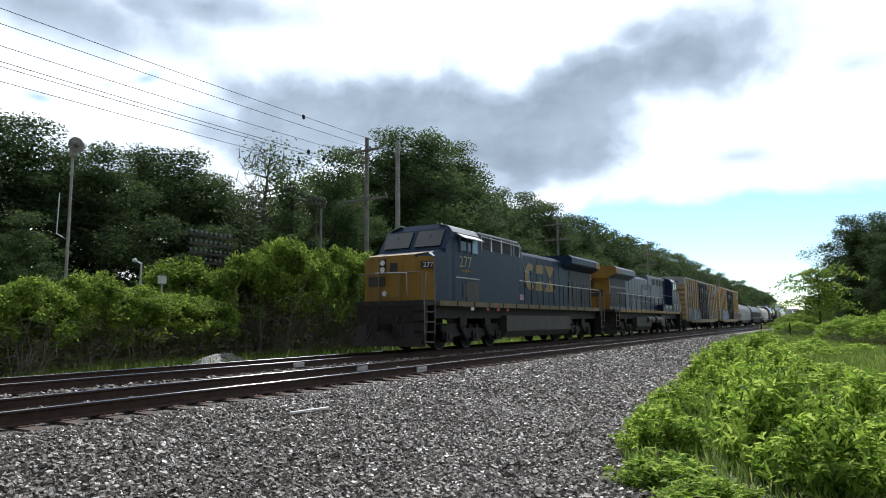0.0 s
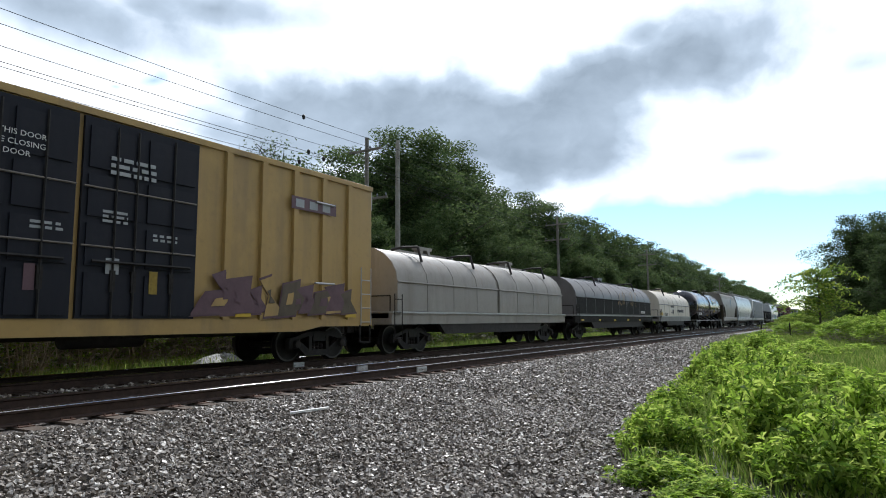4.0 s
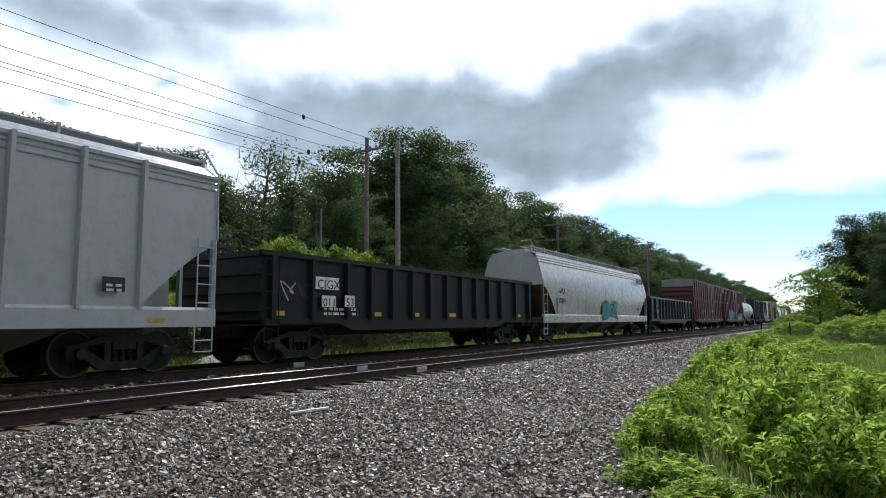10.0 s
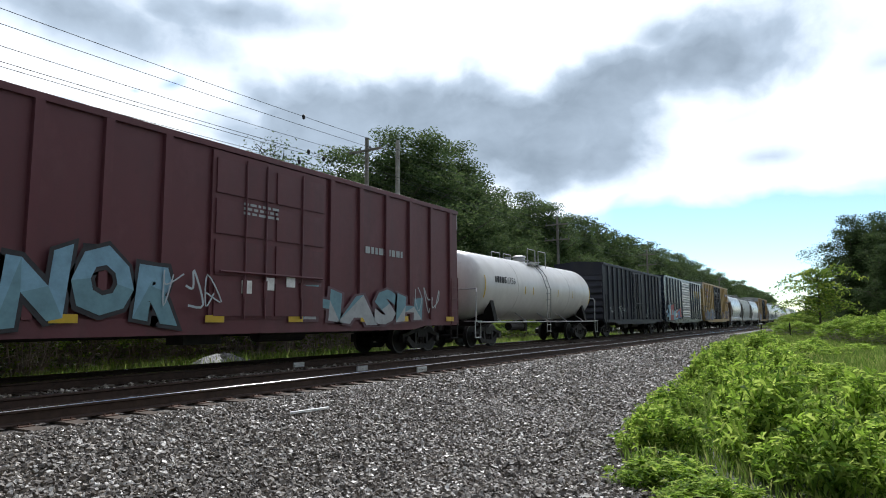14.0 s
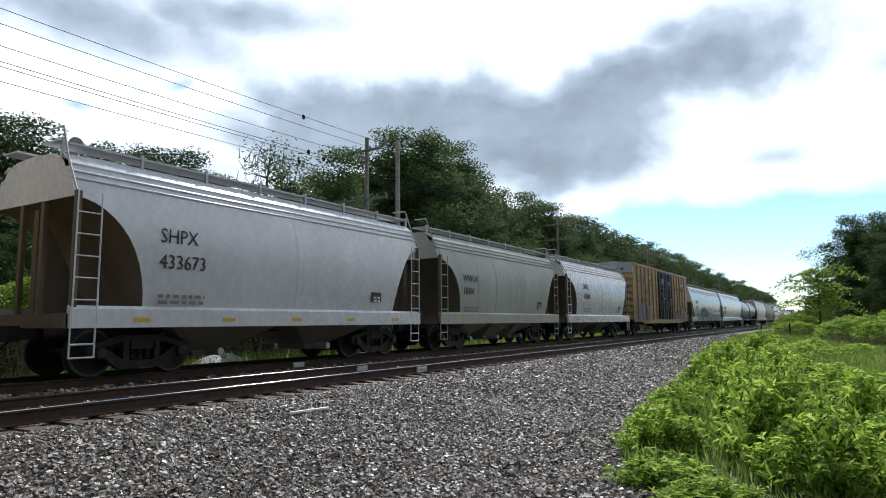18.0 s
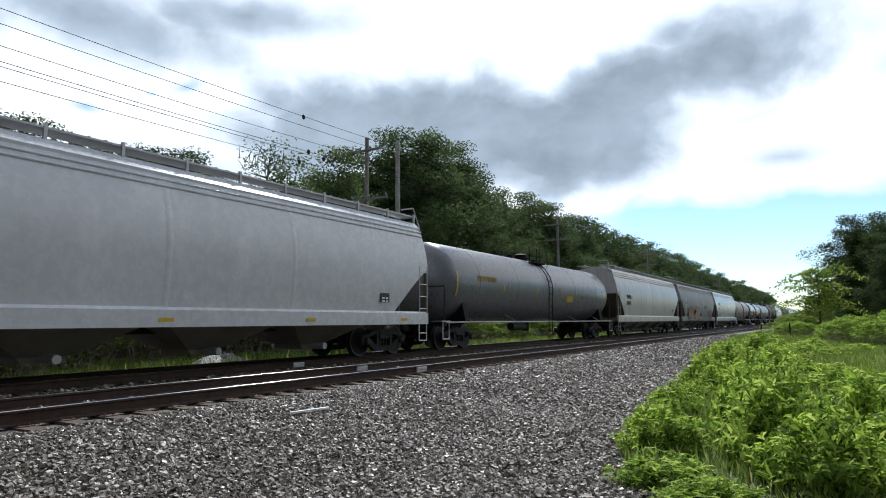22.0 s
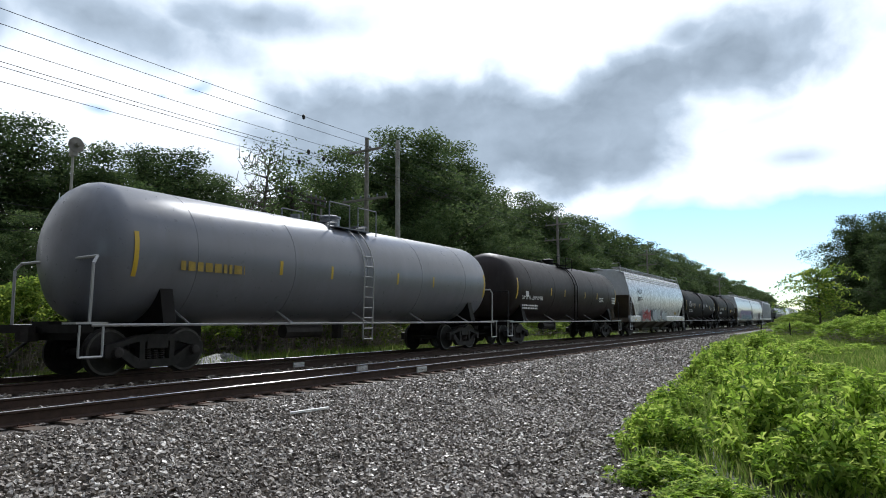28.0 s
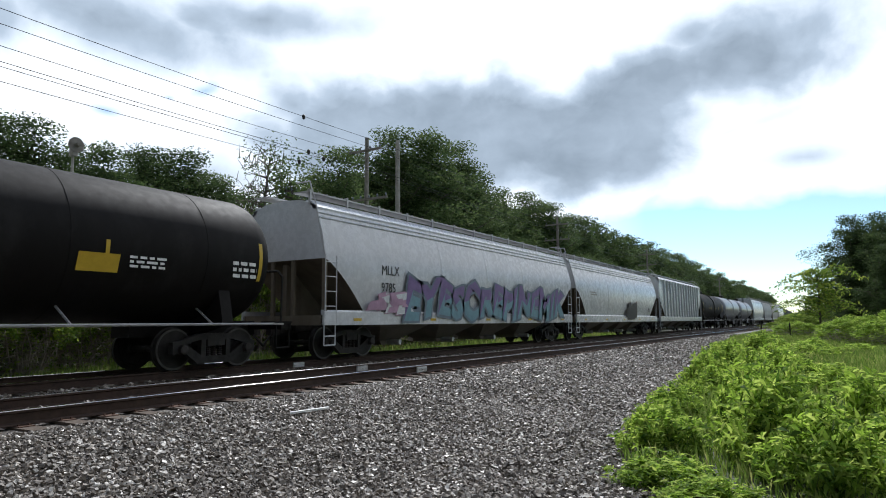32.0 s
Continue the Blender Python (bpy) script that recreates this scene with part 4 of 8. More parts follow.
    for y, z in ((0.34, 3.10), (0.34, 2.86), (-0.95, 1.32), (0.95, 1.32), (0.25, 2.02)):
        bm = B()
        lathe(bm, [(x - 0.05, 0.07), (x - 0.06, 0.1), (x + 0.06, 0.1)], "x", 12, (0, y, z))
        part("headlight", bm, M["white"], ob, "round headlight")
    slab("light_housing", 0.66, 0.70, 0.2, 0.48, 2.72, 3.24, "ink", ob)
    slab("nose_window", 0.655, 0.70, -0.30, 0.02, 2.78, 3.08, "ink", ob)
    slab("nose_door", 0.66, 0.70, -0.48, 0.14, 1.85, 3.18, nose, ob)
    slab("nose_plate", 0.64, 0.70, 0.25, 0.95, 2.3, 2.62, "locotank", ob, "worn dark lettering on the nose")
    bm = B()
    prism(bm, [(X1(0.79), -1.20), (X1(1.1), -1.475), (X1(1.08), -1.51), (X1(0.76), -1.235)], 2.86, 3.1, "z")
    nb = part("number_board", bm, M["ink"], ob, "dark number board with white digits")
    if d > 0:
        put("lettering", text_mesh(number, 0.17, M["white"]), nb, pose(X1(0.80), -1.272, 2.90, 90, 0, -41))
    bm = B()
    pipe(bm, [(X1(0.66), -0.75, 1.9), (X1(0.5), -0.8, 2.1), (X1(0.5), -0.8, 2.7), (X1(0.5), 0.55, 2.74)], 0.022, 5)
    part("nose_rail", bm, M["galv"], ob)
    # cabinet behind the cab
    W1, ct = (1.485, 4.50) if full else (0.96, 4.54)
    bm = B()
    box(bm, *X(cab1, cabt1), -W1, 1.46, 1.74, 3.6)
    prism(bm, [(-W1, 3.6), (-W1, 4.36), (-W1 + 0.16, ct), (0.9, ct), (1.46, 4.36), (1.46, 3.6)], *X(cab1, cabt1))
    part("equipment_cabinet", bm, M[hoodcol if not full else blue], ob)
    if not full:
        slab("cabinet_flank", cab1, cab1 + 0.9, -0.985, -0.95, 1.76, 4.3, "loconavy", ob, "dark blue panel beside the cab")
        slab("walkway_box", cab1 + 0.05, cab1 + 3.3, -1.47, -0.97, 1.76, 2.28, "loconavy", ob)
        for u in (0.5, 2.0):
            slab("box_grille", cab1 + u, cab1 + u + 0.45, -1.485, -1.46, 2.02, 2.22, "galv", ob)
    vents = ((4.72, 5.42), (5.58, 6.35), (6.52, 7.3), (7.68, 8.15)) if full else ((4.7, 5.3), (6.0, 6.55), (6.9, 7.6), (7.9, 8.85))
    for u, w in vents:
        v = slab("vent_grille", u, w, -W1 - 0.012, -W1 + 0.05, 3.86, 4.34, "ink", ob)
        for k in range(5):
            slab("louvre", u + 0.03, w - 0.03, -W1 - 0.035, -W1 - 0.01, 3.89 + k * 0.09, 3.93 + k * 0.09, "steel", v)
        for a in (u - 0.05, w + 0.05):
            slab("grille_frame", a - 0.03, a + 0.03, -W1 - 0.03, -W1 + 0.01, 3.82, 4.4, "galv", v)
    bm = B()
    box(bm, *X(cab1, cabt1), -W1 + 0.05, -W1 + 0.13, ct - 0.05, ct + 0.02)
    part("roof_edge", bm, M["galv"], ob)
    # hood with its doors
    bm = B()
    prism(bm, [(-0.93, 1.74), (-0.93, 4.10), (-0.82, 4.24), (-0.5, 4.34), (0.5, 4.34), (0.82, 4.24), (0.93, 4.10), (0.93, 1.74)], *X(cabt1, wing1))
    part("engine_hood", bm, M[hoodcol], ob)
    if full:
        bm = B()
        prism(bm, [(-1.0, 4.3), (-0.6, 4.5), (0.6, 4.5), (1.0, 4.3), (1.0, 4.1), (-1.0, 4.1)], *X(cabt1, cabt1 + 1.25))
        part("blower_duct", bm, M[blue], ob)
    k = cabt1 + 0.25
    while k + 0.7 < wing0 + 0.6:
        dr = slab("hood_door", k, k + 0.68, -0.952, -0.92, 1.9, 4.0, hoodcol, ob)
        slab("latch", k + 0.05, k + 0.11, -0.972, -0.95, 2.6, 2.95, "steel", dr)
        slab("door_gap", k + 0.685, k + 0.715, -0.945, -0.92, 1.9, 4.0, "ink", dr)
        k += 0.74
    # radiator wing that overhangs the hood, dark screens beneath it
    bm = B()
    prism(bm, [(-0.9, 3.78), (-1.42, 4.04), (-1.46, 4.10), (-1.46, 4.40), (-1.25, 4.54), (1.25, 4.54), (1.46, 4.40), (1.46, 4.04), (0.9, 3.78)], *X(wing0, wing1 + 0.2))
    rad = part("radiator", bm, M[hoodcol], ob)
    slab("radiator_screen", wing0 + 0.9, wing1 - 0.3, -0.96, -0.92, 3.30, 3.76, "ink", rad)
    for u in range(6):
        slab("radiator_door", wing0 + 0.75 + 0.62 * u, wing0 + 1.2 + 0.62 * u, -0.958, -0.92, 1.95, 3.15, "ink", ob)
        slab("door_edge", wing0 + 1.24 + 0.62 * u, wing0 + 1.30 + 0.62 * u, -0.962, -0.92, 1.95, 3.2, "locogrey", ob)
    bm = B()
    xr = X1(wing1 + 0.03)
    box(bm, xr - 0.03, xr + 0.03, -0.945, 0.945, 1.76, 4.3)
    xw = X1(wing1 + 0.23)
    prism(bm, [(-0.9, 3.77), (-1.43, 4.03), (-1.47, 4.10), (-1.47, 4.41), (-1.26, 4.55), (1.26, 4.55), (1.47, 4.41), (1.47, 4.03), (0.9, 3.77)], xw - 0.03, xw + 0.03)
    part("rear_wall", bm, M[nose], ob, "yellow hood end")
    slab("wing_end_band", wing1 - 0.5, wing1 + 0.2, -1.475, -1.44, 4.05, 4.40, nose, ob)
    for y, z in ((0.25, 3.98), (0.25, 3.75)):
        bm = B()
        lathe(bm, [(xw - 0.05, 0.09), (xw + 0.05, 0.09)], "x", 12, (0, y, z))
        part("headlight", bm, M["white"], ob, "round headlight")
    slab("light_housing", wing1 + 0.05, wing1 + 0.255, 0.12, 0.4, 3.2, 4.12, "ink", ob)
    slab("rear_plate", wing1 + 0.06, wing1 + 0.1, -0.55, 0.35, 2.6, 3.05, "locotank", ob, "worn dark lettering on the hood end")
    if not full:
        put("lettering", text_mesh(number, 0.2, M["ink"]), ob, pose(X1(wing1 + 0.07), -0.1, 3.45, 90, 0, -90))
    bm = B()
    rod(bm, (X1(12.0), 0, 4.3), (X1(12.0), 0, 4.56), 0.28, 12)
    part("exhaust_stack", bm, M["grime"], ob)
    # walkway handrails
    h0 = cabt1 + 0.05 if full else cab1 + 3.6
    bm = B()
    pipe(bm, [(X1(h0), -1.45, 2.8), (X1(L - 1.2), -1.45, 2.8)], 0.024, 6)
    part("handrail", bm, M["galv"], ob)
    bm = B()
    rod(bm, (0, -1.45, 1.74), (0, -1.45, 2.8), 0.024, 5)
    pm = mesh_of("rail_post", bm, M["ink"])
    k = 0
    while h0 + k * 1.35 < L - 1.1:
        put("rail_post", pm, ob, pose(X1(h0 + k * 1.35), 0, 0))
        k += 1
    bm = B()
    if full:
        pipe(bm, [(X1(4.55), -1.56, 4.34), (X1(8.2), -1.56, 4.28), (X1(8.75), -1.5, 3.25), (X1(9.3), -1.45, 3.2), (X1(9.3), -1.45, 2.8)], 0.022, 5)
    else:
        pipe(bm, [(X1(cab1 + 0.05), -1.42, 3.05), (X1(cab1 + 3.3), -1.42, 3.05), (X1(cab1 + 3.3), -1.42, 1.76)], 0.022, 5)
    part("upper_handrail", bm, M["galv"], ob)
    # cab side: number, bolt, vents, low door
    c = 2.88 if full else 2.5
    letters(ob, number, X(c, c + 1.0)[0], 3.04, 0.42, -1.505, M["fadedmark"], 0, 1.05)
    bx = X(c, c + 1.0)[0]
    bm = B()
    prism(bm, [(bx - 0.1, 2.9), (bx + 0.62, 2.84), (bx + 0.5, 2.92), (bx + 1.15, 2.86), (bx + 0.42, 2.98), (bx + 0.55, 2.9)], -1.512, -1.495, "y")
    part("bolt_emblem", bm, M["locoyellow"], ob, "yellow lightning bolt")
    if full:
        slab("cab_door", 3.4, 4.35, -1.512, -1.48, 1.78, 2.52, "locotank", cab)
        slab("cab_vent", 3.15, 3.38, -1.515, -1.48, 1.95, 2.42, "ink", cab)
        slab("door_rail", 2.6, 4.4, -1.53, -1.49, 2.62, 2.66, "galv", cab)
        for u in (3.75, 5.0, 5.9, 6.8):
            slab("placard", u, u + 0.22, -1.52, -1.485, 1.44, 1.56, "white" if u < 4 else "g_red", ob)
    else:
        for u in (2.15, 3.1):
            v = slab("cab_vent", u, u + 0.5, -1.515, -1.48, 1.9, 2.5, "ink", cab)
            for k in range(6):
                slab("louvre", u + 0.03, u + 0.47, -1.53, -1.51, 1.94 + 0.09 * k, 1.98 + 0.09 * k, "galv", v)
        bm = B()
        prism(bm, [(X1(0.74), 1.78), (X1(1.3), 1.78), (X1(0.74), 2.9)], -1.515, -1.3, "y")
        part("nose_corner", bm, M["locoyellow"], ob, "pale yellow nose corner")
    return ob, L, X, X1


# ---- sky ----
def cloud_dome():
    """High dome with broken cloud: bright white where the sun comes through, grey undersides, gaps to the blue."""
    m = bpy.data.materials.new("broken_cloud")
    m.use_nodes = True
    t = m.node_tree
    t.nodes.clear()
    tc = t.nodes.new("ShaderNodeTexCoord")
    nrm = t.nodes.new("ShaderNodeVectorMath")
    nrm.operation = "NORMALIZE"
    link(t, tc.outputs["Object"], nrm.inputs[0])
    sep = t.nodes.new("ShaderNodeSeparateXYZ")
    link(t, nrm.outputs[0], sep.inputs[0])

    def math_node(op, a, b=None, c=None, clamp=False):
        n = t.nodes.new("ShaderNodeMath")
        n.operation, n.use_clamp = op, clamp
        for v, s in zip((a, b, c), n.inputs):
            if v is None:
                continue
            if isinstance(v, (int, float)):
                s.default_value = v
            else:
                link(t, v, s)
        return n.outputs[0]
    az = math_node("MULTIPLY", math_node("ARCTAN2", sep.outputs[1], sep.outputs[0]), 57.29578)
    el = math_node("MULTIPLY", math_node("ARCSINE", sep.outputs[2]), 57.29578)
    comb = t.nodes.new("ShaderNodeCombineXYZ")
    link(t, az, comb.inputs[0]), link(t, el, comb.inputs[1])

    def nz(scale, detail, rough, sx=1.0, sy=1.0, w=0.0, dist=0.0):
        mp = t.nodes.new("ShaderNodeMapping")
        mp.inputs["Scale"].default_value = (sx, sy, 1)
        mp.inputs["Location"].default_value = (w, w * 0.7, 0)
        link(t, comb.outputs[0], mp.inputs[0])
        n = t.nodes.new("ShaderNodeTexNoise")
        n.inputs["Scale"].default_value, n.inputs["Detail"].default_value, n.inputs["Roughness"].default_value = scale, detail, rough
        n.inputs["Distortion"].default_value = dist
        link(t, mp.outputs[0], n.inputs[0])
        return n.outputs[0]
    wob = math_node("MULTIPLY", math_node("SUBTRACT", nz(0.17, 7, 0.5, 1, 1.2, 3.0, 0.25), 0.5), 2.5)
    fine = nz(0.10, 5, 0.5, 1, 1.7, 11.0)
    billow = nz(0.34, 6, 0.55, 1, 1.3, 31.0, 0.4)

    def blob(a0, e0, ra, re, tilt, soft=0.8, w=1.0):
        """A cloud patch by azimuth, elevation, half sizes and tilt, all in degrees, with a ragged edge."""
        c, s = math.cos(radians(tilt)), math.sin(radians(tilt))
        da, de = math_node("SUBTRACT", az, a0), math_node("SUBTRACT", el, e0)
        u = math_node("DIVIDE", math_node("ADD", math_node("MULTIPLY", da, c), math_node("MULTIPLY", de, s)), ra)
        v = math_node("DIVIDE", math_node("SUBTRACT", math_node("MULTIPLY", de, c), math_node("MULTIPLY", da, s)), re)
        r = math_node("SQRT", math_node("ADD", math_node("MULTIPLY", u, u), math_node("MULTIPLY", v, v)))
        f = math_node("ADD", math_node("SUBTRACT", 1.75, r), math_node("MULTIPLY", wob, w))
        return math_node("DIVIDE", f, soft, clamp=True)

    def union(fs):
        o = fs[0]
        for f in fs[1:]:
            o = math_node("MAXIMUM", o, f)
        return o
    grey = union([blob(*b) for b in GREY])
    gap = union([blob(*b) for b in GAPS])
    low = math_node("DIVIDE", math_node("SUBTRACT", math_node("ADD", 11.2, math_node("MULTIPLY", wob, 1.6)), el), 1.5, clamp=True)
    lowaz = math_node("DIVIDE", math_node("SUBTRACT", 27.0, az), 9.0, clamp=True)
    gap = math_node("MAXIMUM", gap, math_node("MULTIPLY", low, lowaz))
    # beyond what is in view the cover goes on, broken
    far = nz(0.045, 6, 0.6, 1, 1.6, 5.0)
    out = math_node("DIVIDE", math_node("SUBTRACT", el, 36.0), 10.0, clamp=True)
    gap = math_node("MAXIMUM", gap, math_node("MULTIPLY", out, math_node("MULTIPLY", math_node("SUBTRACT", far, 0.42), 6.0, clamp=True)))
    dot = t.nodes.new("ShaderNodeVectorMath")
    dot.operation = "DOT_PRODUCT"
    link(t, nrm.outputs[0], dot.inputs[0])
    dot.inputs[1].default_value = SUN_DIR
    clear = math_node("DIVIDE", math_node("SUBTRACT", dot.outputs["Value"], 0.955), 0.02, clamp=True)
    gap = math_node("MAXIMUM", gap, clear)
    grey = math_node("MAXIMUM", grey, math_node("MULTIPLY", math_node("SUBTRACT", nz(0.09, 6, 0.6, 1, 1.6, 21.0), 0.52), 1.1, clamp=True))
    tone = math_node("ADD", math_node("MULTIPLY", fine, 0.75), math_node("MULTIPLY", billow, 0.35))
    shade = math_node("MULTIPLY", grey, math_node("ADD", 0.28, tone), clamp=True)
    col = ramp(t, shade, [(0.0, (1.0, 1.0, 1.0)), (0.22, (0.80, 0.86, 0.93)), (0.55, (0.45, 0.52, 0.60)), (1.0, (0.26, 0.31, 0.365))])
    em = t.nodes.new("ShaderNodeEmission")
    link(t, col.outputs[0], em.inputs[0])
    # cloud seen towards the sun is bright, the cover away from it dull
    lit = math_node("MULTIPLY_ADD", math_node("MULTIPLY", math_node("ADD", dot.outputs["Value"], 0.05), 1.55, clamp=True), CLOUD_GLOW - 0.17, 0.17)
    link(t, lit, em.inputs[1])
    tr = t.nodes.new("ShaderNodeBsdfTransparent")
    mx = t.nodes.new("ShaderNodeMixShader")
    link(t, gap, mx.inputs[0])
    link(t, em.outputs[0], mx.inputs[1])
    link(t, tr.outputs[0], mx.inputs[2])
    o = t.nodes.new("ShaderNodeOutputMaterial")
    link(t, mx.outputs[0], o.inputs[0])
    m.cycles.emission_sampling = "NONE"
    bm = B()
    rings = []
    for k in range(0, 13):
        e = radians(-2 + 92 * k / 12)
        rings.append([bm.verts.new((3000 * math.cos(e) * math.cos(a), 3000 * math.cos(e) * math.sin(a), 3000 * math.sin(e))) for a in (2 * math.pi * j / 48 for j in range(48))])
    for u, w in zip(rings, rings[1:]):
        for i in range(48):
            bm.faces.new((u[i], w[i], w[(i + 1) % 48], u[(i + 1) % 48]))
    ob = put("backdrop_clouds", mesh_of("backdrop_clouds", bm, m, 60))
    return tagged(ob, "broken grey and white clouds drifting over blue sky", "clouds", kind="structure")


CLOUD_GLOW = 1.15
GREY = [(31.0, 17.0, 9.5, 3.6, 4, 0.9, 0.7), (42.5, 17.6, 7.5, 3.2, -6, 1.0, 0.8), (23.0, 16.2, 8.5, 3.4, -2, 0.9, 0.7), (18.5, 20.2, 6.5, 2.4, -14, 1.1, 0.8), (8.8, 21.8, 7.0, 2.9, -6, 1.4, 0.9), (46.0, 19.4, 4.5, 2.2, 8, 1.9, 1.0),
        (35.5, 20.0, 6.5, 1.6, 4, 1.5, 0.9), (13.5, 24.0, 2.6, 1.5, 0, 2.0, 0.8), (11.0, 16.0, 5.0, 0.5, -12, 4.0, 1.2), (5.5, 13.3, 4.0, 0.7, 4, 4.8, 1.5), (49.5, 19.4, 2.6, 2.2, 15, 1.8, 0.8),
        (63.5, 24.2, 8.5, 2.4, 6, 1.6, 0.7), (53.0, 26.0, 8.0, 1.5, -3, 2.0, 0.7), (52.0, 21.6, 1.2, 0.9, 20, 4.5, 1.3), (59.0, 13.0, 10, 1.6, 0, 3.0, 0.8), (80.0, 24.0, 8, 4.0, 0, 1.2, 0.6), (-3.0, 19.0, 2.4, 1.0, 0, 3.0, 0.8), (68.0, 24.6, 5.0, 2.4, 4, 1.8, 0.8), (58.5, 25.2, 4.5, 1.5, 0, 2.0, 0.9)]
GAPS = [(57.2, 19.8, 1.3, 0.5, -18, 2.0, 1.1), (64.7, 17.2, 0.9, 0.3, 5, 2.4, 0.9), (60.0, 18.9, 0.5, 0.2, 0, 2.6, 0.9)]
clouds = cloud_dome()


# ---- ground ----
EDGE_X = (4.5, 5.9, 7.4, 10.0, 13.0, 20.0, 48.0)
EDGE_Y = (0.4, 1.45, 2.45, 2.6, 2.6, 3.4, 6.3)


def grass_edge(x):
    """Where the weeds end and the ballast begins."""
    return np.interp(x, EDGE_X, EDGE_Y)


def ground_z(x, y):
    if y < 4.0:
        z = -0.6
    elif y < 7.7:
        u = (y - 4.0) / 3.7
        z = -0.6 + 0.38 * u * u * (3 - 2 * u)
    elif y < 14.8:
        z = -0.22
    elif y < 17.0:
        z = -0.22 - 0.33 * (y - 14.8) / 2.2
    elif y < 40:
        z = -0.55
    else:
        z = -0.55 + min((y - 40) * 0.02, 2.0)
    if y < 7.2 or y > 15.5:
        z += 0.05 * noise.noise((x * 0.5, y * 0.5, 0.0)) + 0.02 * noise.noise((x * 1.9, y * 1.9, 3.0))
    return z


def spread(a, b, n, far):
    inner = [a + (b - a) * k / n for k in range(n + 1)]
    out, d = [], (b - a) / n
    v = b
    while v < far:
        d *= 1.35
        v += d
        out.append(v)
    lo, d, v = [], (b - a) / n, a
    while v > -far:
        d *= 1.35
        v -= d
        lo.append(v)
    return lo[::-1] + inner + out


def gravel_mat(name, a, b, scale):
    m, t, bs = nodes_of(name)
    tc = t.nodes.new("ShaderNodeTexCoord")
    v = t.nodes.new("ShaderNodeTexVoronoi")
    v.inputs["Scale"].default_value = scale
    link(t, tc.outputs["Object"], v.inputs[0])
    sep = t.nodes.new("ShaderNodeSeparateColor")
    link(t, v.outputs["Color"], sep.inputs[0])
    c = ramp(t, sep.outputs[0], [(0.0, a), (0.6, tuple((p + q) / 2 for p, q in zip(a, b))), (1.0, b)])
    # each painted stone darkens towards its rim: gap shade put into the colour
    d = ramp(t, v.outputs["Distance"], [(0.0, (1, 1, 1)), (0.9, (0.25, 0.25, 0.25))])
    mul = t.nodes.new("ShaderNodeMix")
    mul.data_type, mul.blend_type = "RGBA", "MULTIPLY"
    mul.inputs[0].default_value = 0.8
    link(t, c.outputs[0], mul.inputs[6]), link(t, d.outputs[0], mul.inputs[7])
    bs.inputs["Roughness"].default_value = 0.6
    return m, t, bs, mul.outputs[2], d.outputs[0]


def ground():
    xs, ys = spread(-12, 60, 144, 2600), spread(-3, 22, 100, 2600)
    verts = [(x, y, ground_z(x, y)) for y in ys for x in xs]
    nx = len(xs)
    faces = [(j * nx + i, j * nx + i + 1, (j + 1) * nx + i + 1, (j + 1) * nx + i) for j in range(len(ys) - 1) for i in range(nx - 1)]
    me = bpy.data.meshes.new("ground")
    me.from_pydata(verts, [], faces)
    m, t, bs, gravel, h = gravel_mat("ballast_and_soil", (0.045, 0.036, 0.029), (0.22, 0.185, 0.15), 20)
    tc = t.nodes.new("ShaderNodeTexCoord")
    sep = t.nodes.new("ShaderNodeSeparateXYZ")
    link(t, tc.outputs["Object"], sep.inputs[0])
    n = noise_tex(t, 0.7, 5, 0.65)

    def mn(op, a, b, clamp=False):
        k = t.nodes.new("ShaderNodeMath")
        k.operation, k.use_clamp = op, clamp
        for v, s in ((a, k.inputs[0]), (b, k.inputs[1])):
            if isinstance(v, (int, float)):
                s.default_value = v
            else:
                link(t, v, s)
        return k.outputs[0]
    er = ramp(t, mn("MULTIPLY", sep.outputs[0], 1 / 50.0, True), [(x / 50.0, (y / 10.0,) * 3) for x, y in zip(EDGE_X, EDGE_Y)])
    edge = mn("MULTIPLY", er.outputs[0], 10.0)
    wobble = mn("MULTIPLY", mn("SUBTRACT", n.outputs[0], 0.5), 1.6)
    near = mn("MULTIPLY", mn("SUBTRACT", mn("ADD", sep.outputs[1], wobble), edge), 2.5, True)
    farb = mn("MULTIPLY", mn("SUBTRACT", 17.6, mn("ADD", sep.outputs[1], wobble)), 1.5, True)
    mask = mn("MULTIPLY", near, farb)
    g = noise_tex(t, 1.5, 8, 0.7)
    soil = ramp(t, g.outputs[0], [(0.3, (0.022, 0.024, 0.013)), (0.5, (0.04, 0.05, 0.02)), (0.7, (0.085, 0.088, 0.042))])
    gv = noise_tex(t, 0.25, 5, 0.6)
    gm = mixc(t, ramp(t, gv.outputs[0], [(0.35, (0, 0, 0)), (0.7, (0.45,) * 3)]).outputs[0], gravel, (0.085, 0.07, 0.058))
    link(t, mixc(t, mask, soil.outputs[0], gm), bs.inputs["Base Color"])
    bump(t, bs, h, 0.9, 0.035)
    me.materials.append(m)
    me.shade_smooth()
    ob = new("ground", me)
    return tagged(ob, "grey ballast and grassy soil beside the tracks", "ground", kind="structure")


ground()


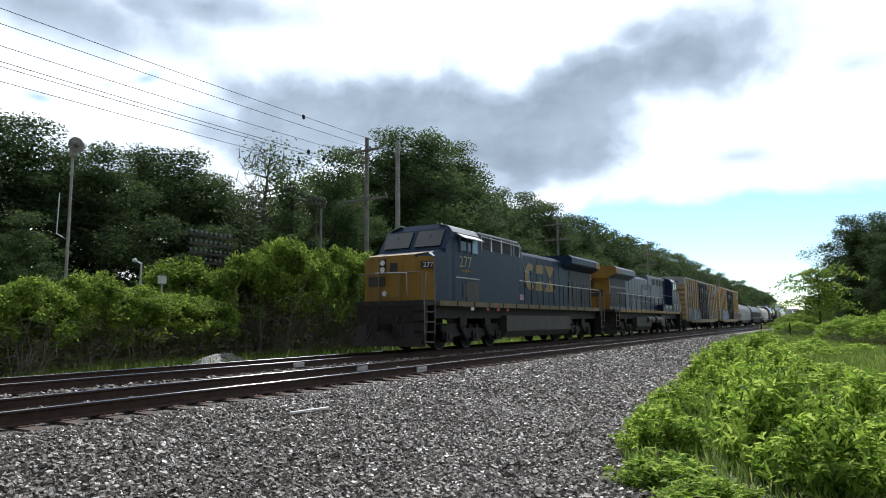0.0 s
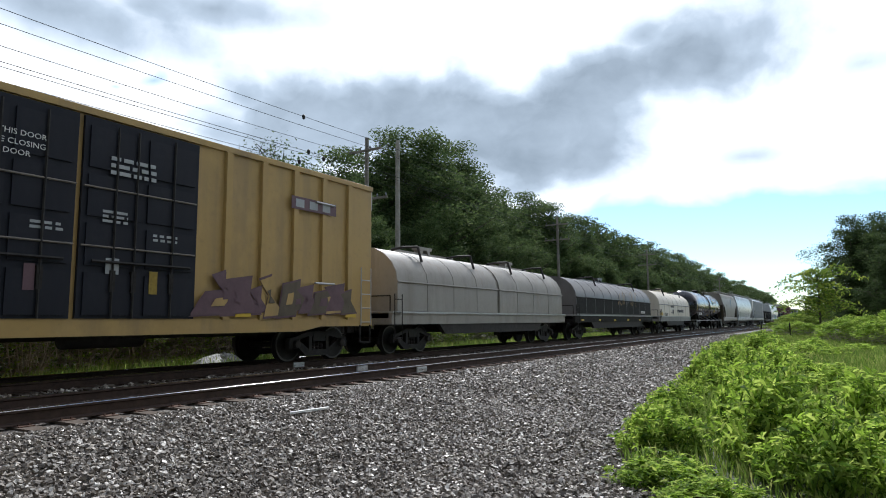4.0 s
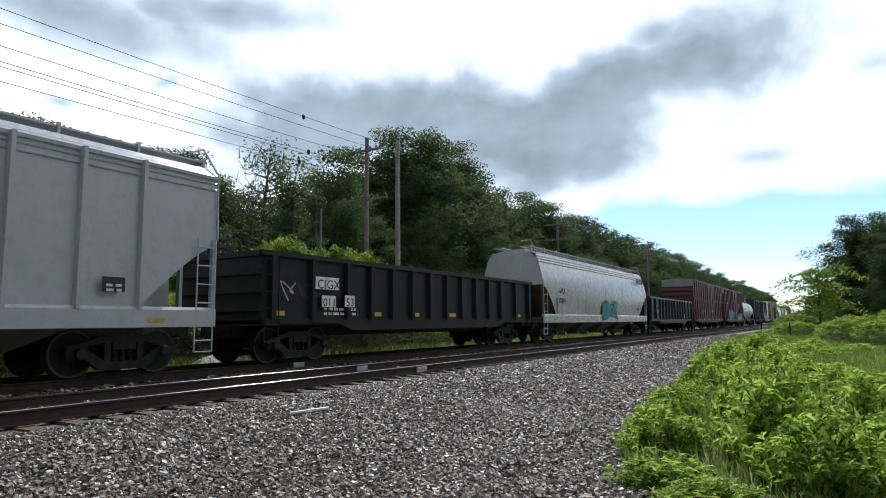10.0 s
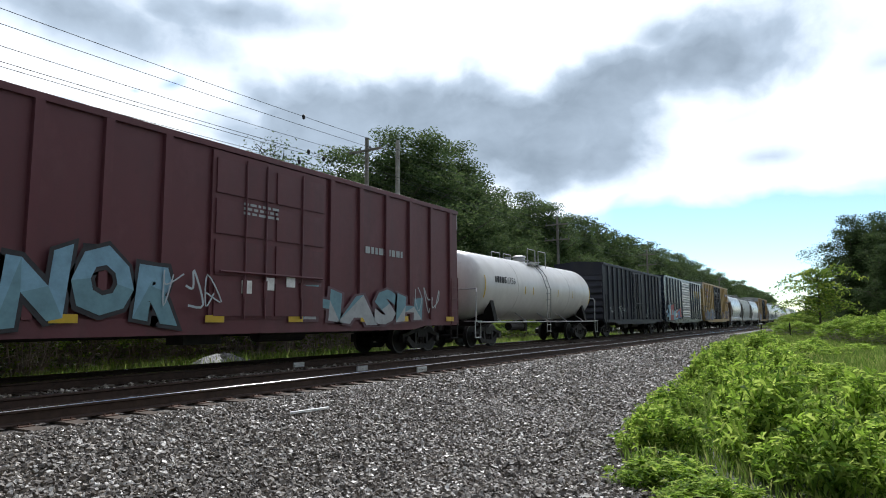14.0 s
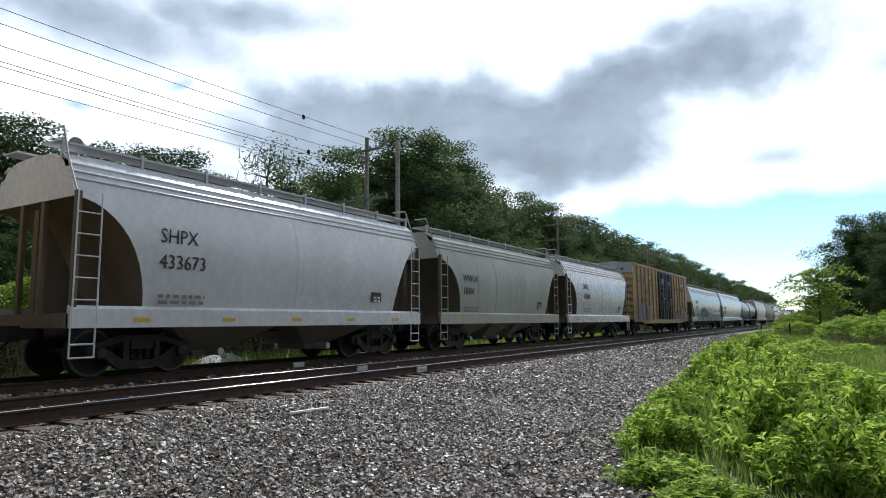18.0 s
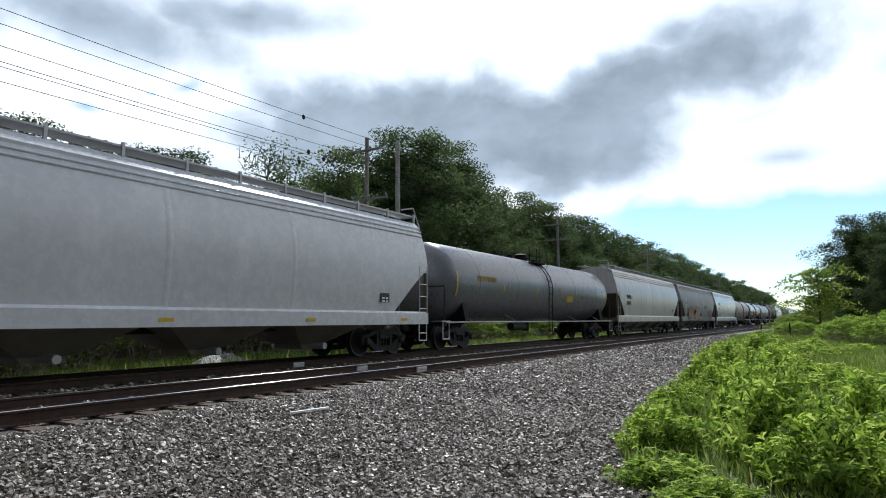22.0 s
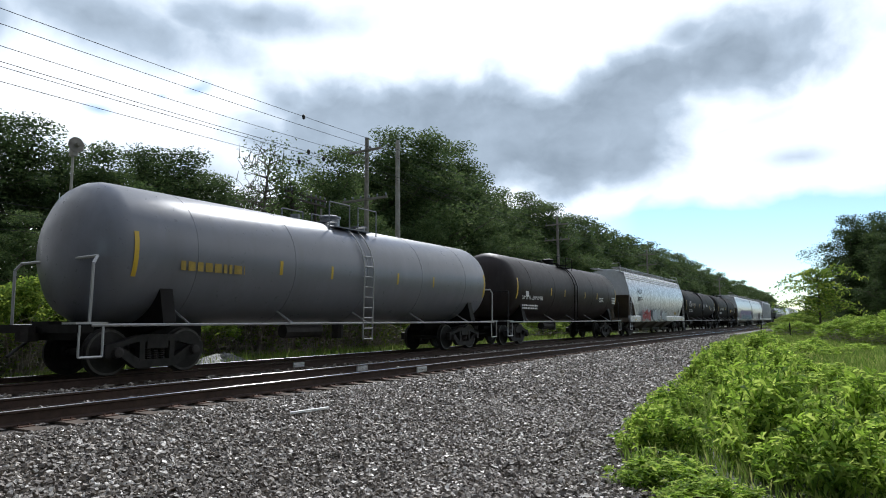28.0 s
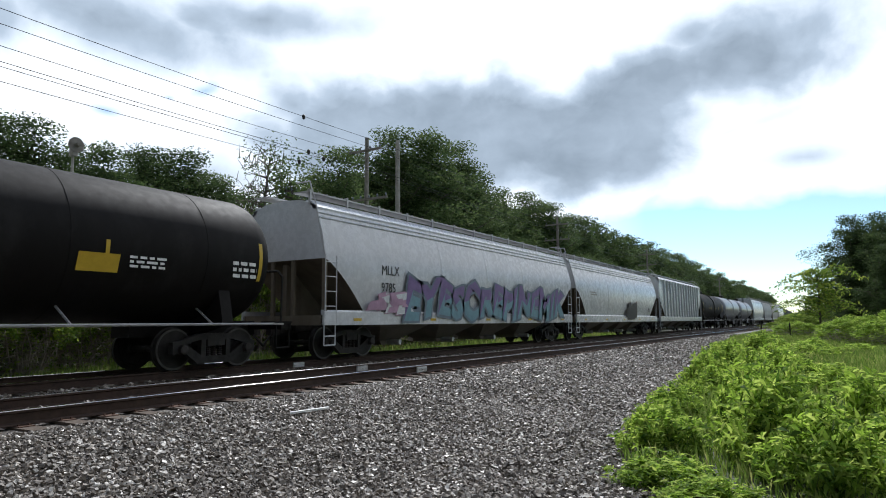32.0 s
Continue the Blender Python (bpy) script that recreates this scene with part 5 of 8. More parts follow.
# ---- tracks ----
def rail(y):
    ob = tagged(new("rail"), "rusty steel rail with a polished running top", "rail", "rails of the two tracks")
    side = [(-0.036, -0.035), (-0.037, -0.013), (-0.034, -0.0065)]
    for name, pr, mt in (("rail_foot", [(-0.075, -0.18), (0.075, -0.18), (0.072, -0.165), (0.012, -0.145), (-0.012, -0.145), (-0.072, -0.165)], "railside"),
                         ("rail_web", [(-0.012, -0.145), (0.012, -0.145), (0.009, -0.05), (-0.009, -0.05)], "railside"),
                         ("rail_head", [(-0.009, -0.05)] + side + [(-a, b) for a, b in side[::-1]] + [(0.009, -0.05)], "railside"),
                         ("running_top", [(-0.034, -0.0065), (-0.024, -0.0015), (-0.012, 0.0), (0.012, 0.0), (0.024, -0.0015), (0.034, -0.0065)], "railtop")):
        bm = B()
        prism(bm, [(y + a, z) for a, z in pr], -60, 700)
        part(name, bm, M[mt], ob)


M["railside"] = flat("rusty_rail", (0.05, 0.03, 0.022), 0.75, 0.2, 0.4, 9)
M["railtop"] = flat("polished_rail_head", (0.45, 0.44, 0.43), 0.15, 1.0, 0.15, 2)
for y in (8.43, 9.935, 12.38, 13.885):
    rail(y)


# ---- plants ----
def leaf_mesh(name, pos, size, mats, rng, droop=0.0, sides=4, stems=None, slim=0.55, up=0.35):
    """One mesh of many small leaves at the given places, each a folded blade, with optional twigs (p, q, r)."""
    n = len(pos)
    d = rng.normal(size=(n, 3))
    d[:, 2] = d[:, 2] * 0.6 - droop
    d /= np.linalg.norm(d, axis=1)[:, None]
    k = rng.normal(size=(n, 3))
    k[:, 2] += up * 3
    w = np.cross(d, k)
    w /= np.linalg.norm(w, axis=1)[:, None] + 1e-9
    s = np.asarray(size)[:, None] * rng.uniform(0.7, 1.3, (n, 1))
    a, b = pos - d * s * 0.5, pos + d * s * 0.5
    nn = np.cross(w, d)
    m = pos + nn * s * 0.12
    c1, c2 = m + w * s * slim * 0.5, m - w * s * slim * 0.5
    v = np.stack([a, c1, b, c2], 1).reshape(-1, 3)
    f = np.arange(4 * n).reshape(-1, 4)
    verts, faces, mi = [v], [f], [0] * n
    base = 4 * n
    for p, q, r, r2 in stems or ():
        p, q = np.array(p, float), np.array(q, float)
        ax = (q - p) / (np.linalg.norm(q - p) + 1e-9)
        u = np.cross(ax, (0.3, 0.9, 0.2) if abs(ax[1]) < 0.8 else (1, 0, 0))
        u /= np.linalg.norm(u)
        t = np.cross(ax, u)
        g = sides + (2 if r > 0.08 else 0)
        ring = [math.cos(j * 2 * math.pi / g) * u + math.sin(j * 2 * math.pi / g) * t for j in range(g)]
        verts.append(np.array([p + r * x for x in ring] + [q + r2 * x for x in ring]))
        for j in range(g):
            faces.append(np.array([[base + j, base + (j + 1) % g, base + g + (j + 1) % g, base + g + j]]))
            mi.append(1)
        base += 2 * g
    V, F = np.concatenate(verts), np.concatenate(faces)
    me = bpy.data.meshes.new(name)
    me.vertices.add(len(V))
    me.vertices.foreach_set("co", V.ravel())
    me.loops.add(F.size)
    me.loops.foreach_set("vertex_index", F.ravel())
    me.polygons.add(len(F))
    me.polygons.foreach_set("loop_start", np.arange(0, F.size, 4))
    for x in mats:
        me.materials.append(x)
    me.polygons.foreach_set("material_index", mi)
    me.update()
    return me


LEAF = leaf_mat("tree_leaves", (0.05, 0.085, 0.032), (0.125, 0.18, 0.06), (0.20, 0.25, 0.095))
LEAFDARK = leaf_mat("dark_tree_leaves", (0.036, 0.06, 0.024), (0.085, 0.13, 0.042), (0.135, 0.18, 0.065))
LEAFBUSH = leaf_mat("bush_leaves", (0.08, 0.145, 0.025), (0.26, 0.37, 0.055), (0.46, 0.52, 0.09), 0.58)
LEAFWEED = leaf_mat("weed_leaves", (0.06, 0.13, 0.018), (0.43, 0.62, 0.075), (0.74, 0.84, 0.20), 0.58)
BARK = flat("grey_brown_bark", (0.09, 0.075, 0.06), 0.85, 0, 0.4, 4)
TWIG = flat("bare_twigs", (0.3, 0.255, 0.215), 0.85, 0, 0.3, 4)
STEM = flat("green_stems", (0.10, 0.16, 0.04), 0.7, 0, 0.3, 4)


def tree_data(seed, hgt=15.0, rad=4.2, leaves=5200, size=0.26, base=0.16, sparse=1.0):
    """Trunk and limbs, and a crown of clumps with gaps: (trunk mesh, crown mesh), hgt metres tall."""
    rng = np.random.default_rng(seed)
    stems, cl = [], []
    lean = rng.normal(0, 0.3, 2)
    top = np.array([lean[0], lean[1], hgt * 0.86])
    k0 = np.array([0, 0, -0.3])
    mid = top * 0.5 + rng.normal(0, 0.15, 3)
    stems += [(k0, mid, 0.24, 0.16), (mid, top, 0.16, 0.05)]
    nb = 32
    for i in range(nb):
        u = base + (0.97 - base) * (i + rng.uniform(0, 1)) / nb
        p = k0 + (top - k0) * u
        prof = math.sin(math.pi * min(max((u - base) / (1.02 - base), 0.03), 1) ** 0.72) ** 0.75
        ang = i * 2.4 + rng.uniform(-0.5, 0.5)
        reach = rad * prof * rng.uniform(0.6, 1.12)
        q = p + np.array([math.cos(ang) * reach, math.sin(ang) * reach, reach * rng.uniform(0.15, 0.55)])
        stems.append((p, q, 0.07, 0.02))
        for f in (0.3, 0.65, 1.0):
            c = p + (q - p) * f + rng.normal(0, 0.4, 3)
            cl.append((c, rng.uniform(0.6, 1.35) * (0.5 + 0.15 * rad)))
    cl += [(top + np.array([a, b, hgt * 0.07]), 1.1) for a, b in ((0, 0), (0.8, 0.3), (-0.7, 0.4), (0.1, -0.8))]
    per = int(leaves / len(cl))
    pts = []
    for c, r in cl:
        p = rng.normal(size=(int(per * sparse), 3))
        p /= np.linalg.norm(p, axis=1)[:, None]
        p *= (rng.uniform(0, 1, (len(p), 1)) ** 0.45) * r
        p[:, 2] *= 0.72
        pts.append(c + p)
    return stems, np.concatenate(pts), size


TREES = []
for i, (rad, lv, sz, mt) in enumerate(((4.3, 23000, 0.205, LEAF), (3.9, 22000, 0.205, LEAFDARK), (4.8, 25000, 0.21, LEAFDARK), (3.5, 20000, 0.20, LEAF), (4.5, 23000, 0.21, LEAF), (4.3, 7000, 0.38, LEAF), (4.6, 7000, 0.38, LEAFDARK))):
    st, pts, sz = tree_data(100 + i, 15.0, rad, lv, sz, 0.10)
    rng = np.random.default_rng(i)
    crown = leaf_mesh("crown", pts, np.full(len(pts), sz), [mt], rng)
    wood = leaf_mesh("trunk", np.zeros((1, 3)), np.array([0.01]), [BARK, BARK], rng, stems=st)
    TREES.append((wood, crown))


def tree(x, y, h, kind, turn, wide=1.0, label="tall leafy green tree at the edge of the wood", group="trees of the wood behind the tracks"):
    ob = tagged(new("tree"), label, "tree", group)
    s = h / 15.0
    ob.matrix_basis = pose(x, y, ground_z(x, y), 0, 0, turn) @ Matrix.Diagonal((s * wide, s * wide, s, 1))
    kind = 5 + kind % 2 if x > 95 else kind
    put("trunk", TREES[kind][0], ob)
    put("crown", TREES[kind][1], ob)
    return ob


SKYLINE = ((9, 9.2), (13, 9.9), (14, 10.3), (16.4, 10.1), (18.3, 11.0), (22.3, 11.9), (24.0, 10.4), (25.5, 8.6), (30, 8.9), (32.9, 13.4), (37.3, 15.0), (41, 16.6), (43, 17.3), (47, 17.9), (51, 17.6), (55, 16.4), (59.2, 15.3), (64, 15.4), (70, 15.8), (85, 15.8), (102, 16.2), (128, 16.0), (155, 16.2), (200, 16.2), (312, 16.6), (500, 17))


def sky_top(x30):
    for (a, za), (b, zb) in zip(SKYLINE, SKYLINE[1:]):
        if x30 <= b:
            return za + (zb - za) * max(x30 - a, 0) / (b - a)
    return 17


def woods():
    rnd = random.Random(5)
    n = 0
    # the skyline row, then a lower row in front
    x = 10.0
    while x < 420:
        depth = rnd.uniform(34, 40) if x < 34 else rnd.uniform(30, 34)
        k = depth / 30
        h = 1.0 + (sky_top(x) - 1.0) * k + 0.7
        tree(x * k, depth, h * (rnd.uniform(0.88, 1.07) if x < 27 else rnd.uniform(0.9, 1.04)), (1, 2, 1)[n % 3] if x < 27 else (0, 3, 4)[n % 3], rnd.uniform(0, 360), 1.15 if x < 32 else 1.0)
        n += 1
        x += (rnd.uniform(2.3, 3.2) if x > 34 else rnd.uniform(1.6, 2.3)) * (1 + max(x - 60, 0) / 80)
    x = 8.0
    while x < 330:
        depth = rnd.uniform(25.5, 28.5)
        k = depth / 30
        h = (1.0 + (sky_top(x) - 1.0) * k) * rnd.uniform(0.52, 0.80)
        if 14.5 < x < 23:
            h *= 0.55
        # dark-leaved kinds in this stretch put the wood's shaded hollow into leaf colour
        tree(x * k, depth, h, (n * 3 + 1) % 5 if x < 16 or x > 25 else 1 + n % 2, rnd.uniform(0, 360), 1.15)
        n += 1
        x += rnd.uniform(2.8, 4.2) * (1 + max(x - 60, 0) / 80)
    x = 12.0
    while x < 90:
        depth = rnd.uniform(46, 52)
        k = depth / 30
        tree(x * k, depth, (1.0 + (sky_top(x) - 1.0) * k) * rnd.uniform(0.8, 0.93), n % 5, rnd.uniform(0, 360), 1.2)
        n += 1
        x += rnd.uniform(3.5, 4.5)


woods()
for x, y, h, k, w in ((68, -1.7, 11.2, 2, 0.9), (72, -4.6, 12.0, 1, 1.05), (60, -3.6, 7.6, 1, 1.0), (67, -4.2, 10.6, 1, 0.95), (78, -8, 11.5, 2, 1.1), (95, -1.0, 7.5, 1, 0.9), (125, 0.5, 8, 2, 1.1), (190, 4.6, 9, 1, 1.2), (62, -6.2, 10.0, 1, 1.15), (76, -3.4, 10.6, 2, 1.0), (69, -2.7, 10.9, 1, 0.95), (65, -3.4, 9.0, 2, 1.0), (73, -2.6, 10.0, 2, 1.1)):
    tree(x, y, h, k, x * 7, w, "dark leafy tree beside the tracks or in the unseen added row", "trees beside the tracks")


# unseen row of trees added behind the eye, to hold low light off the train
rnd = random.Random(14)
for k in range(20):
    x = -52 + 5 * k + rnd.uniform(-1, 1)
    tree(x, -19 + rnd.uniform(-1.5, 1.5), rnd.uniform(10, 13.5), 5 + k % 2, k * 53, 1.05, "dark leafy tree beside the tracks or in the unseen added row", "trees beside the tracks")


def airy_tree():
    """The thin-leaved tree with bare limbs that shows sky through its crown."""
    st, pts, sz = tree_data(55, 13.6, 2.3, 3200, 0.17, 0.45, 0.8)
    rng = np.random.default_rng(9)
    ob = tagged(new("tree"), "thin-crowned tree with bare grey limbs against the sky", "tree", "trees of the wood behind the tracks")
    ob.matrix_basis = pose(27.0, 30, -0.5)
    put("crown", leaf_mesh("crown", pts, np.full(len(pts), sz), [LEAF], rng), ob)
    put("trunk", leaf_mesh("trunk", np.zeros((1, 3)), np.array([0.01]), [BARK, BARK], rng, stems=st + [(p, p + np.array([a, b, 0.7]), 0.03, 0.01) for p, a, b in zip(pts[::12], rng.normal(0, 0.4, 200), rng.normal(0, 0.4, 200))]), ob)


airy_tree()


def bush_data(seed, h, w, leaves):
    """Crooked stems, a tangle of bare arching twigs below, leafy clumps over the top and thinner ones down the sides."""
    rng = np.random.default_rng(seed)
    stems, pts = [], []

    def arc(p, q, r0, r1, bow, n=4):
        prev = p
        for k in range(1, n + 1):
            u = k / n
            c = p + (q - p) * u + bow * math.sin(u * math.pi)
            stems.append((prev, c, r0 + (r1 - r0) * (k - 1) / n, r0 + (r1 - r0) * u))
            prev = c
    for i in range(11):
        a, r = rng.uniform(0, 6.283), rng.uniform(0.1, w * 0.2)
        p = np.array([r * math.cos(a), r * math.sin(a) * 0.8, -0.1])
        a2, r2 = a + rng.normal(0, 0.6), r + rng.uniform(0.1, w * 0.4)
        q = np.array([r2 * math.cos(a2), r2 * math.sin(a2) * 0.8, h * rng.uniform(0.5, 0.9)])
        arc(p, q, 0.035, 0.012, rng.normal(0, 0.22, 3))
    for i in range(230):
        a, r = rng.uniform(0, 6.283), w * rng.uniform(0.1, 0.5)
        p = np.array([r * math.cos(a), r * math.sin(a) * 0.8, h * rng.uniform(0.03, 0.6)])
        d = rng.normal(0, 0.5, 3)
        d[2] *= 0.45
        arc(p, p + d, 0.012, 0.005, np.array([0, 0, rng.uniform(-0.05, 0.22)]), 3)
    # clumps on a dome, small and many, with a few on the lower flanks
    n = 64
    for i in range(n):
        a = i * 2.4 + rng.uniform(-0.4, 0.4)
        u = (i + 0.5) / n
        z = 1.0 - 0.5 * u ** 1.3 + rng.normal(0, 0.05)
        rr = w * 0.5 * math.sqrt(max(1 - ((z - 0.42) / 0.62) ** 2, 0.03)) * rng.uniform(0.75, 1.1)
        c = np.array([rr * math.cos(a), rr * math.sin(a) * 0.85, h * z])
        k = int(leaves / n * (1.4 if u < 0.6 else 0.75))
        p = rng.normal(size=(k, 3))
        p /= np.linalg.norm(p, axis=1)[:, None]
        p *= rng.uniform(0, 1, (k, 1)) ** 0.45 * rng.uniform(0.24, 0.5)
        p[:, 2] *= 0.8
        pts.append(c + p)
    low = np.stack([rng.normal(0, w * 0.27, leaves // 16), rng.normal(0, w * 0.22, leaves // 16), h * rng.uniform(0.03, 0.6, leaves // 16)], 1)
    pts.append(low)
    return stems, np.concatenate(pts)


BUSHES = []
for i in range(6):
    st, pts = bush_data(40 + i, 3.0, 3.4, 7600)
    rng = np.random.default_rng(40 + i)
    BUSHES.append((leaf_mesh("branchwork", np.zeros((1, 3)), np.array([0.01]), [TWIG, TWIG], rng, stems=st, sides=3), leaf_mesh("foliage", pts, np.full(len(pts), 0.125), [LEAFBUSH if i < 5 else LEAFWEED], rng, slim=0.5)))


def bush(x, y, h, kind, turn, wide=1.0, label="green bush with bare twiggy lower stems", group="bushes behind the tracks"):
    ob = tagged(new("bush"), label, "bush", group)
    ob.matrix_basis = pose(x, y, ground_z(x, y), 0, 0, turn) @ Matrix.Diagonal((wide, wide, h / 3.2, 1))
    tagged(put("branchwork", BUSHES[kind][0], ob), kind="stuff")
    put("foliage", BUSHES[kind][1], ob)


def hedge():
    rnd = random.Random(8)
    tops = ((5.5, 2.75), (7.6, 2.95), (9.4, 2.7), (11, 2.95), (12.6, 2.6), (14.2, 2.45), (15.6, 2.5), (17.9, 4.4), (19.3, 4.85), (21.0, 4.8), (22.6, 4.7), (24.2, 4.9), (26.0, 4.5), (28.0, 2.4), (31, 1.7), (35, 1.8), (40, 1.6), (46, 2.0), (53, 1.8), (62, 2.0), (75, 2.2))
    for i, (x, h) in enumerate(tops):
        y = 19.6 + rnd.uniform(-0.35, 0.45)
        bush(x, y, h * rnd.uniform(0.94, 1.06), i % 5, rnd.uniform(0, 360), rnd.uniform(0.8, 0.95) if x < 28 else 1.15)
        if x < 28:
            bush(x + 0.9, y + 1.9, h * rnd.uniform(0.9, 1.06), (i + 2) % 5, rnd.uniform(0, 360), 0.95)
    for i in range(9):
        bush(5 + i * 3.1, 23.5, 2.9 if i < 4 else 4.2, i % 5, i * 47, 1.3)


hedge()
for i, (x, y, h, w) in enumerate(((40, -2.2, 1.5, 1.0), (44, -1.2, 1.6, 1.1), (42, -3.8, 1.7, 1.1), (48, -0.4, 1.5, 1.0), (50, -3.2, 2.0, 1.2), (56, -1.2, 1.8, 1.1), (60, 2.6, 1.3, 1.0), (68, 3.2, 1.4, 1.2), (80, 3.0, 2.0, 1.4), (84, 5.0, 1.3, 1.3), (100, 4.4, 2.2, 1.7), (120, 5.0, 2.4, 1.9), (150, 5.5, 2.8, 2.3), (200, 6.0, 3.2, 2.8), (110, 2.0, 2.8, 2.1), (140, 2.5, 3.4, 2.5))):
    bush(x, y, h, 5 if x < 70 else i % 4, i * 71, w, "yellow-green bush beside the gravel", "bushes beside the gravel")


def weed_data(seed, n, rad, h):
    """A clump of upright weeds with lance-shaped leaves."""
    rng = np.random.default_rng(seed)
    stems, pts = [], []
    for i in range(n):
        a, r = rng.uniform(0, 6.283), rad * math.sqrt(rng.uniform(0, 1))
        p = np.array([r * math.cos(a), r * math.sin(a), -0.05])
        hh = h * rng.uniform(0.55, 1.05) * (1 - 0.6 * (r / rad) ** 2)
        q = p + np.array([rng.normal(0, 0.08), rng.normal(0, 0.08), hh])
        stems.append((p, q, 0.006, 0.003))
        k = int(44 * hh) + 9
        u = rng.uniform(0.2, 1.0, k) ** 0.7
        c = p + (q - p) * u[:, None] + np.stack([rng.normal(0, 0.06, k), rng.normal(0, 0.06, k), rng.normal(0.0, 0.02, k)], 1)
        pts.append(c)
    return stems, np.concatenate(pts)


WEEDS = []
for i in range(5):
    st, pts = weed_data(70 + i, 62, 0.72, 1.0)
    rng = np.random.default_rng(70 + i)
    WEEDS.append((leaf_mesh("stalk", np.zeros((1, 3)), np.array([0.01]), [STEM, STEM], rng, stems=st, sides=3), leaf_mesh("foliage", pts, np.full(len(pts), 0.16), [LEAFWEED], rng, slim=0.26, up=0.8)))


def weed(x, y, h, kind, turn, wide=1.0):
    ob = tagged(new("weed_clump"), "bright green clump of leafy weeds beside the gravel", "weeds", "weed clumps beside the gravel")
    ob.matrix_basis = pose(x, y, ground_z(x, y), 0, 0, turn) @ Matrix.Diagonal((wide, wide, h, 1))
    tagged(put("stalk", WEEDS[kind][0], ob), kind="stuff")
    put("foliage", WEEDS[kind][1], ob)


MOUNDS = ((8.8, 1.55, 0.55, 1.0), (10.8, 1.1, 0.5, 1.5), (16.5, 1.9, 0.95, 1.9), (13.4, 2.0, 0.35, 1.0), (7.0, 0.35, 0.55, 0.9), (20.5, 2.9, 0.6, 1.6), (27, 3.6, 0.5, 2.5), (9.5, -0.6, 0.45, 1.1), (13, -0.2, 0.5, 1.2), (33, 3.0, 0.5, 4.0), (7.6, 1.75, 0.25, 0.5))


def weed_height(x, y):
    return 0.22 + 1.25 * sum(h * math.exp(-((x - a) ** 2 * 0.6 + (y - b) ** 2) / (r * r)) for a, b, h, r in MOUNDS)


def weeds():
    rnd = random.Random(3)
    x = 5.8
    n = 0
    while x < 46:
        lo, hi = -0.09 * x - 0.9, grass_edge(x)
        y = hi - 0.3 - rnd.uniform(0, 0.35)
        step = 1.0 + 0.024 * x
        first = True
        while y > lo:
            h = (weed_height(x, y) + 0.08) * rnd.uniform(0.6, 1.35) * (0.75 if first else 1.0)
            # the grassy strip away from the gravel holds few weeds
            if h > 0.5 or rnd.random() < (0.75 if x < 12 else 0.5):
                weed(x + rnd.uniform(-0.3, 0.3), y, h, n % 5, rnd.uniform(0, 360), (0.65 if first else 0.8) * (0.85 + 0.02 * x))
                n += 1
            first = False
            y -= step * rnd.uniform(0.8, 1.2)
        x += step * 0.95


weeds()


def grass():
    """Short grass under the weeds and along the far side of the tracks."""
    rng = np.random.default_rng(12)
    x = 4.5 + 65 * rng.uniform(0, 1, 130000) ** 1.3
    y = rng.uniform(-7, 6.5, 130000)
    keep = (y < grass_edge(x) + rng.normal(0, 0.12, len(x)) - 0.35) & (y > -0.1 * x - 1)
    x2, y2 = rng.uniform(2, 60, 15000), 18.2 + rng.normal(0, 0.75, 15000)
    x, y = np.concatenate([x[keep], x2]), np.concatenate([y[keep], y2])
    z = np.array([ground_z(a, b) for a, b in zip(x, y)])
    n = len(x)
    h = rng.uniform(0.12, 0.42, n) * np.where(y < 6.5, 1.15, 1.5) * np.clip((x - 3) / 8, 0.3, 1)
    a = rng.uniform(0, 6.283, n)
    dx, dy, w = np.cos(a), np.sin(a), 0.006 + 0.0005 * x
    tip = np.stack([x + dx * h * 0.4, y + dy * h * 0.4, z + h], 1)
    m1 = np.stack([x + dx * h * 0.1 - dy * w, y + dy * h * 0.1 + dx * w, z + h * 0.55], 1)
    m2 = np.stack([x + dx * h * 0.1 + dy * w, y + dy * h * 0.1 - dx * w, z + h * 0.55], 1)
    b = np.stack([x, y, z - 0.02], 1)
    V = np.stack([b, m1, tip, m2], 1).reshape(-1, 3)
    me = bpy.data.meshes.new("grass")
    me.vertices.add(len(V))
    me.vertices.foreach_set("co", V.ravel())
    me.loops.add(4 * n)
    me.loops.foreach_set("vertex_index", np.arange(4 * n))
    me.polygons.add(n)
    me.polygons.foreach_set("loop_start", np.arange(0, 4 * n, 4))
    me.materials.append(LEAFGRASS)
    me.update()
    tagged(new("grass", me), "bright green grass along the gravel", "grass", kind="stuff")


LEAFGRASS = leaf_mat("grass_blades", (0.10, 0.17, 0.03), (0.27, 0.38, 0.07), (0.48, 0.46, 0.17))
grass()


# ---- line-side things ----
M["pole"] = flat("weathered_pole_timber", (0.21, 0.19, 0.165), 0.9, 0, 0.35, 3)
M["darkpole"] = flat("tarred_pole_timber", (0.06, 0.05, 0.042), 0.9, 0, 0.35, 3)
M["palepole"] = flat("pale_grey_pole", (0.3, 0.28, 0.25), 0.85, 0, 0.3, 3)
M["wire"] = flat("dark_line_wire", (0.03, 0.03, 0.03), 0.6, 0.4, 0.1)
M["insulator"] = flat("pale_glass_insulator", (0.15, 0.165, 0.17), 0.2, 0, 0.2)
M["alu"] = flat("aluminium_paint", (0.5, 0.5, 0.5), 0.45, 0.6, 0.2)


def insulator_mesh():
    bm = B()
    lathe(bm, [(0, 0.03), (0.06, 0.035), (0.07, 0.06), (0.12, 0.055), (0.14, 0.035), (0.18, 0.025)], "z", 8)
    return mesh_of("insulator", bm, M["insulator"], 40)


INS = insulator_mesh()


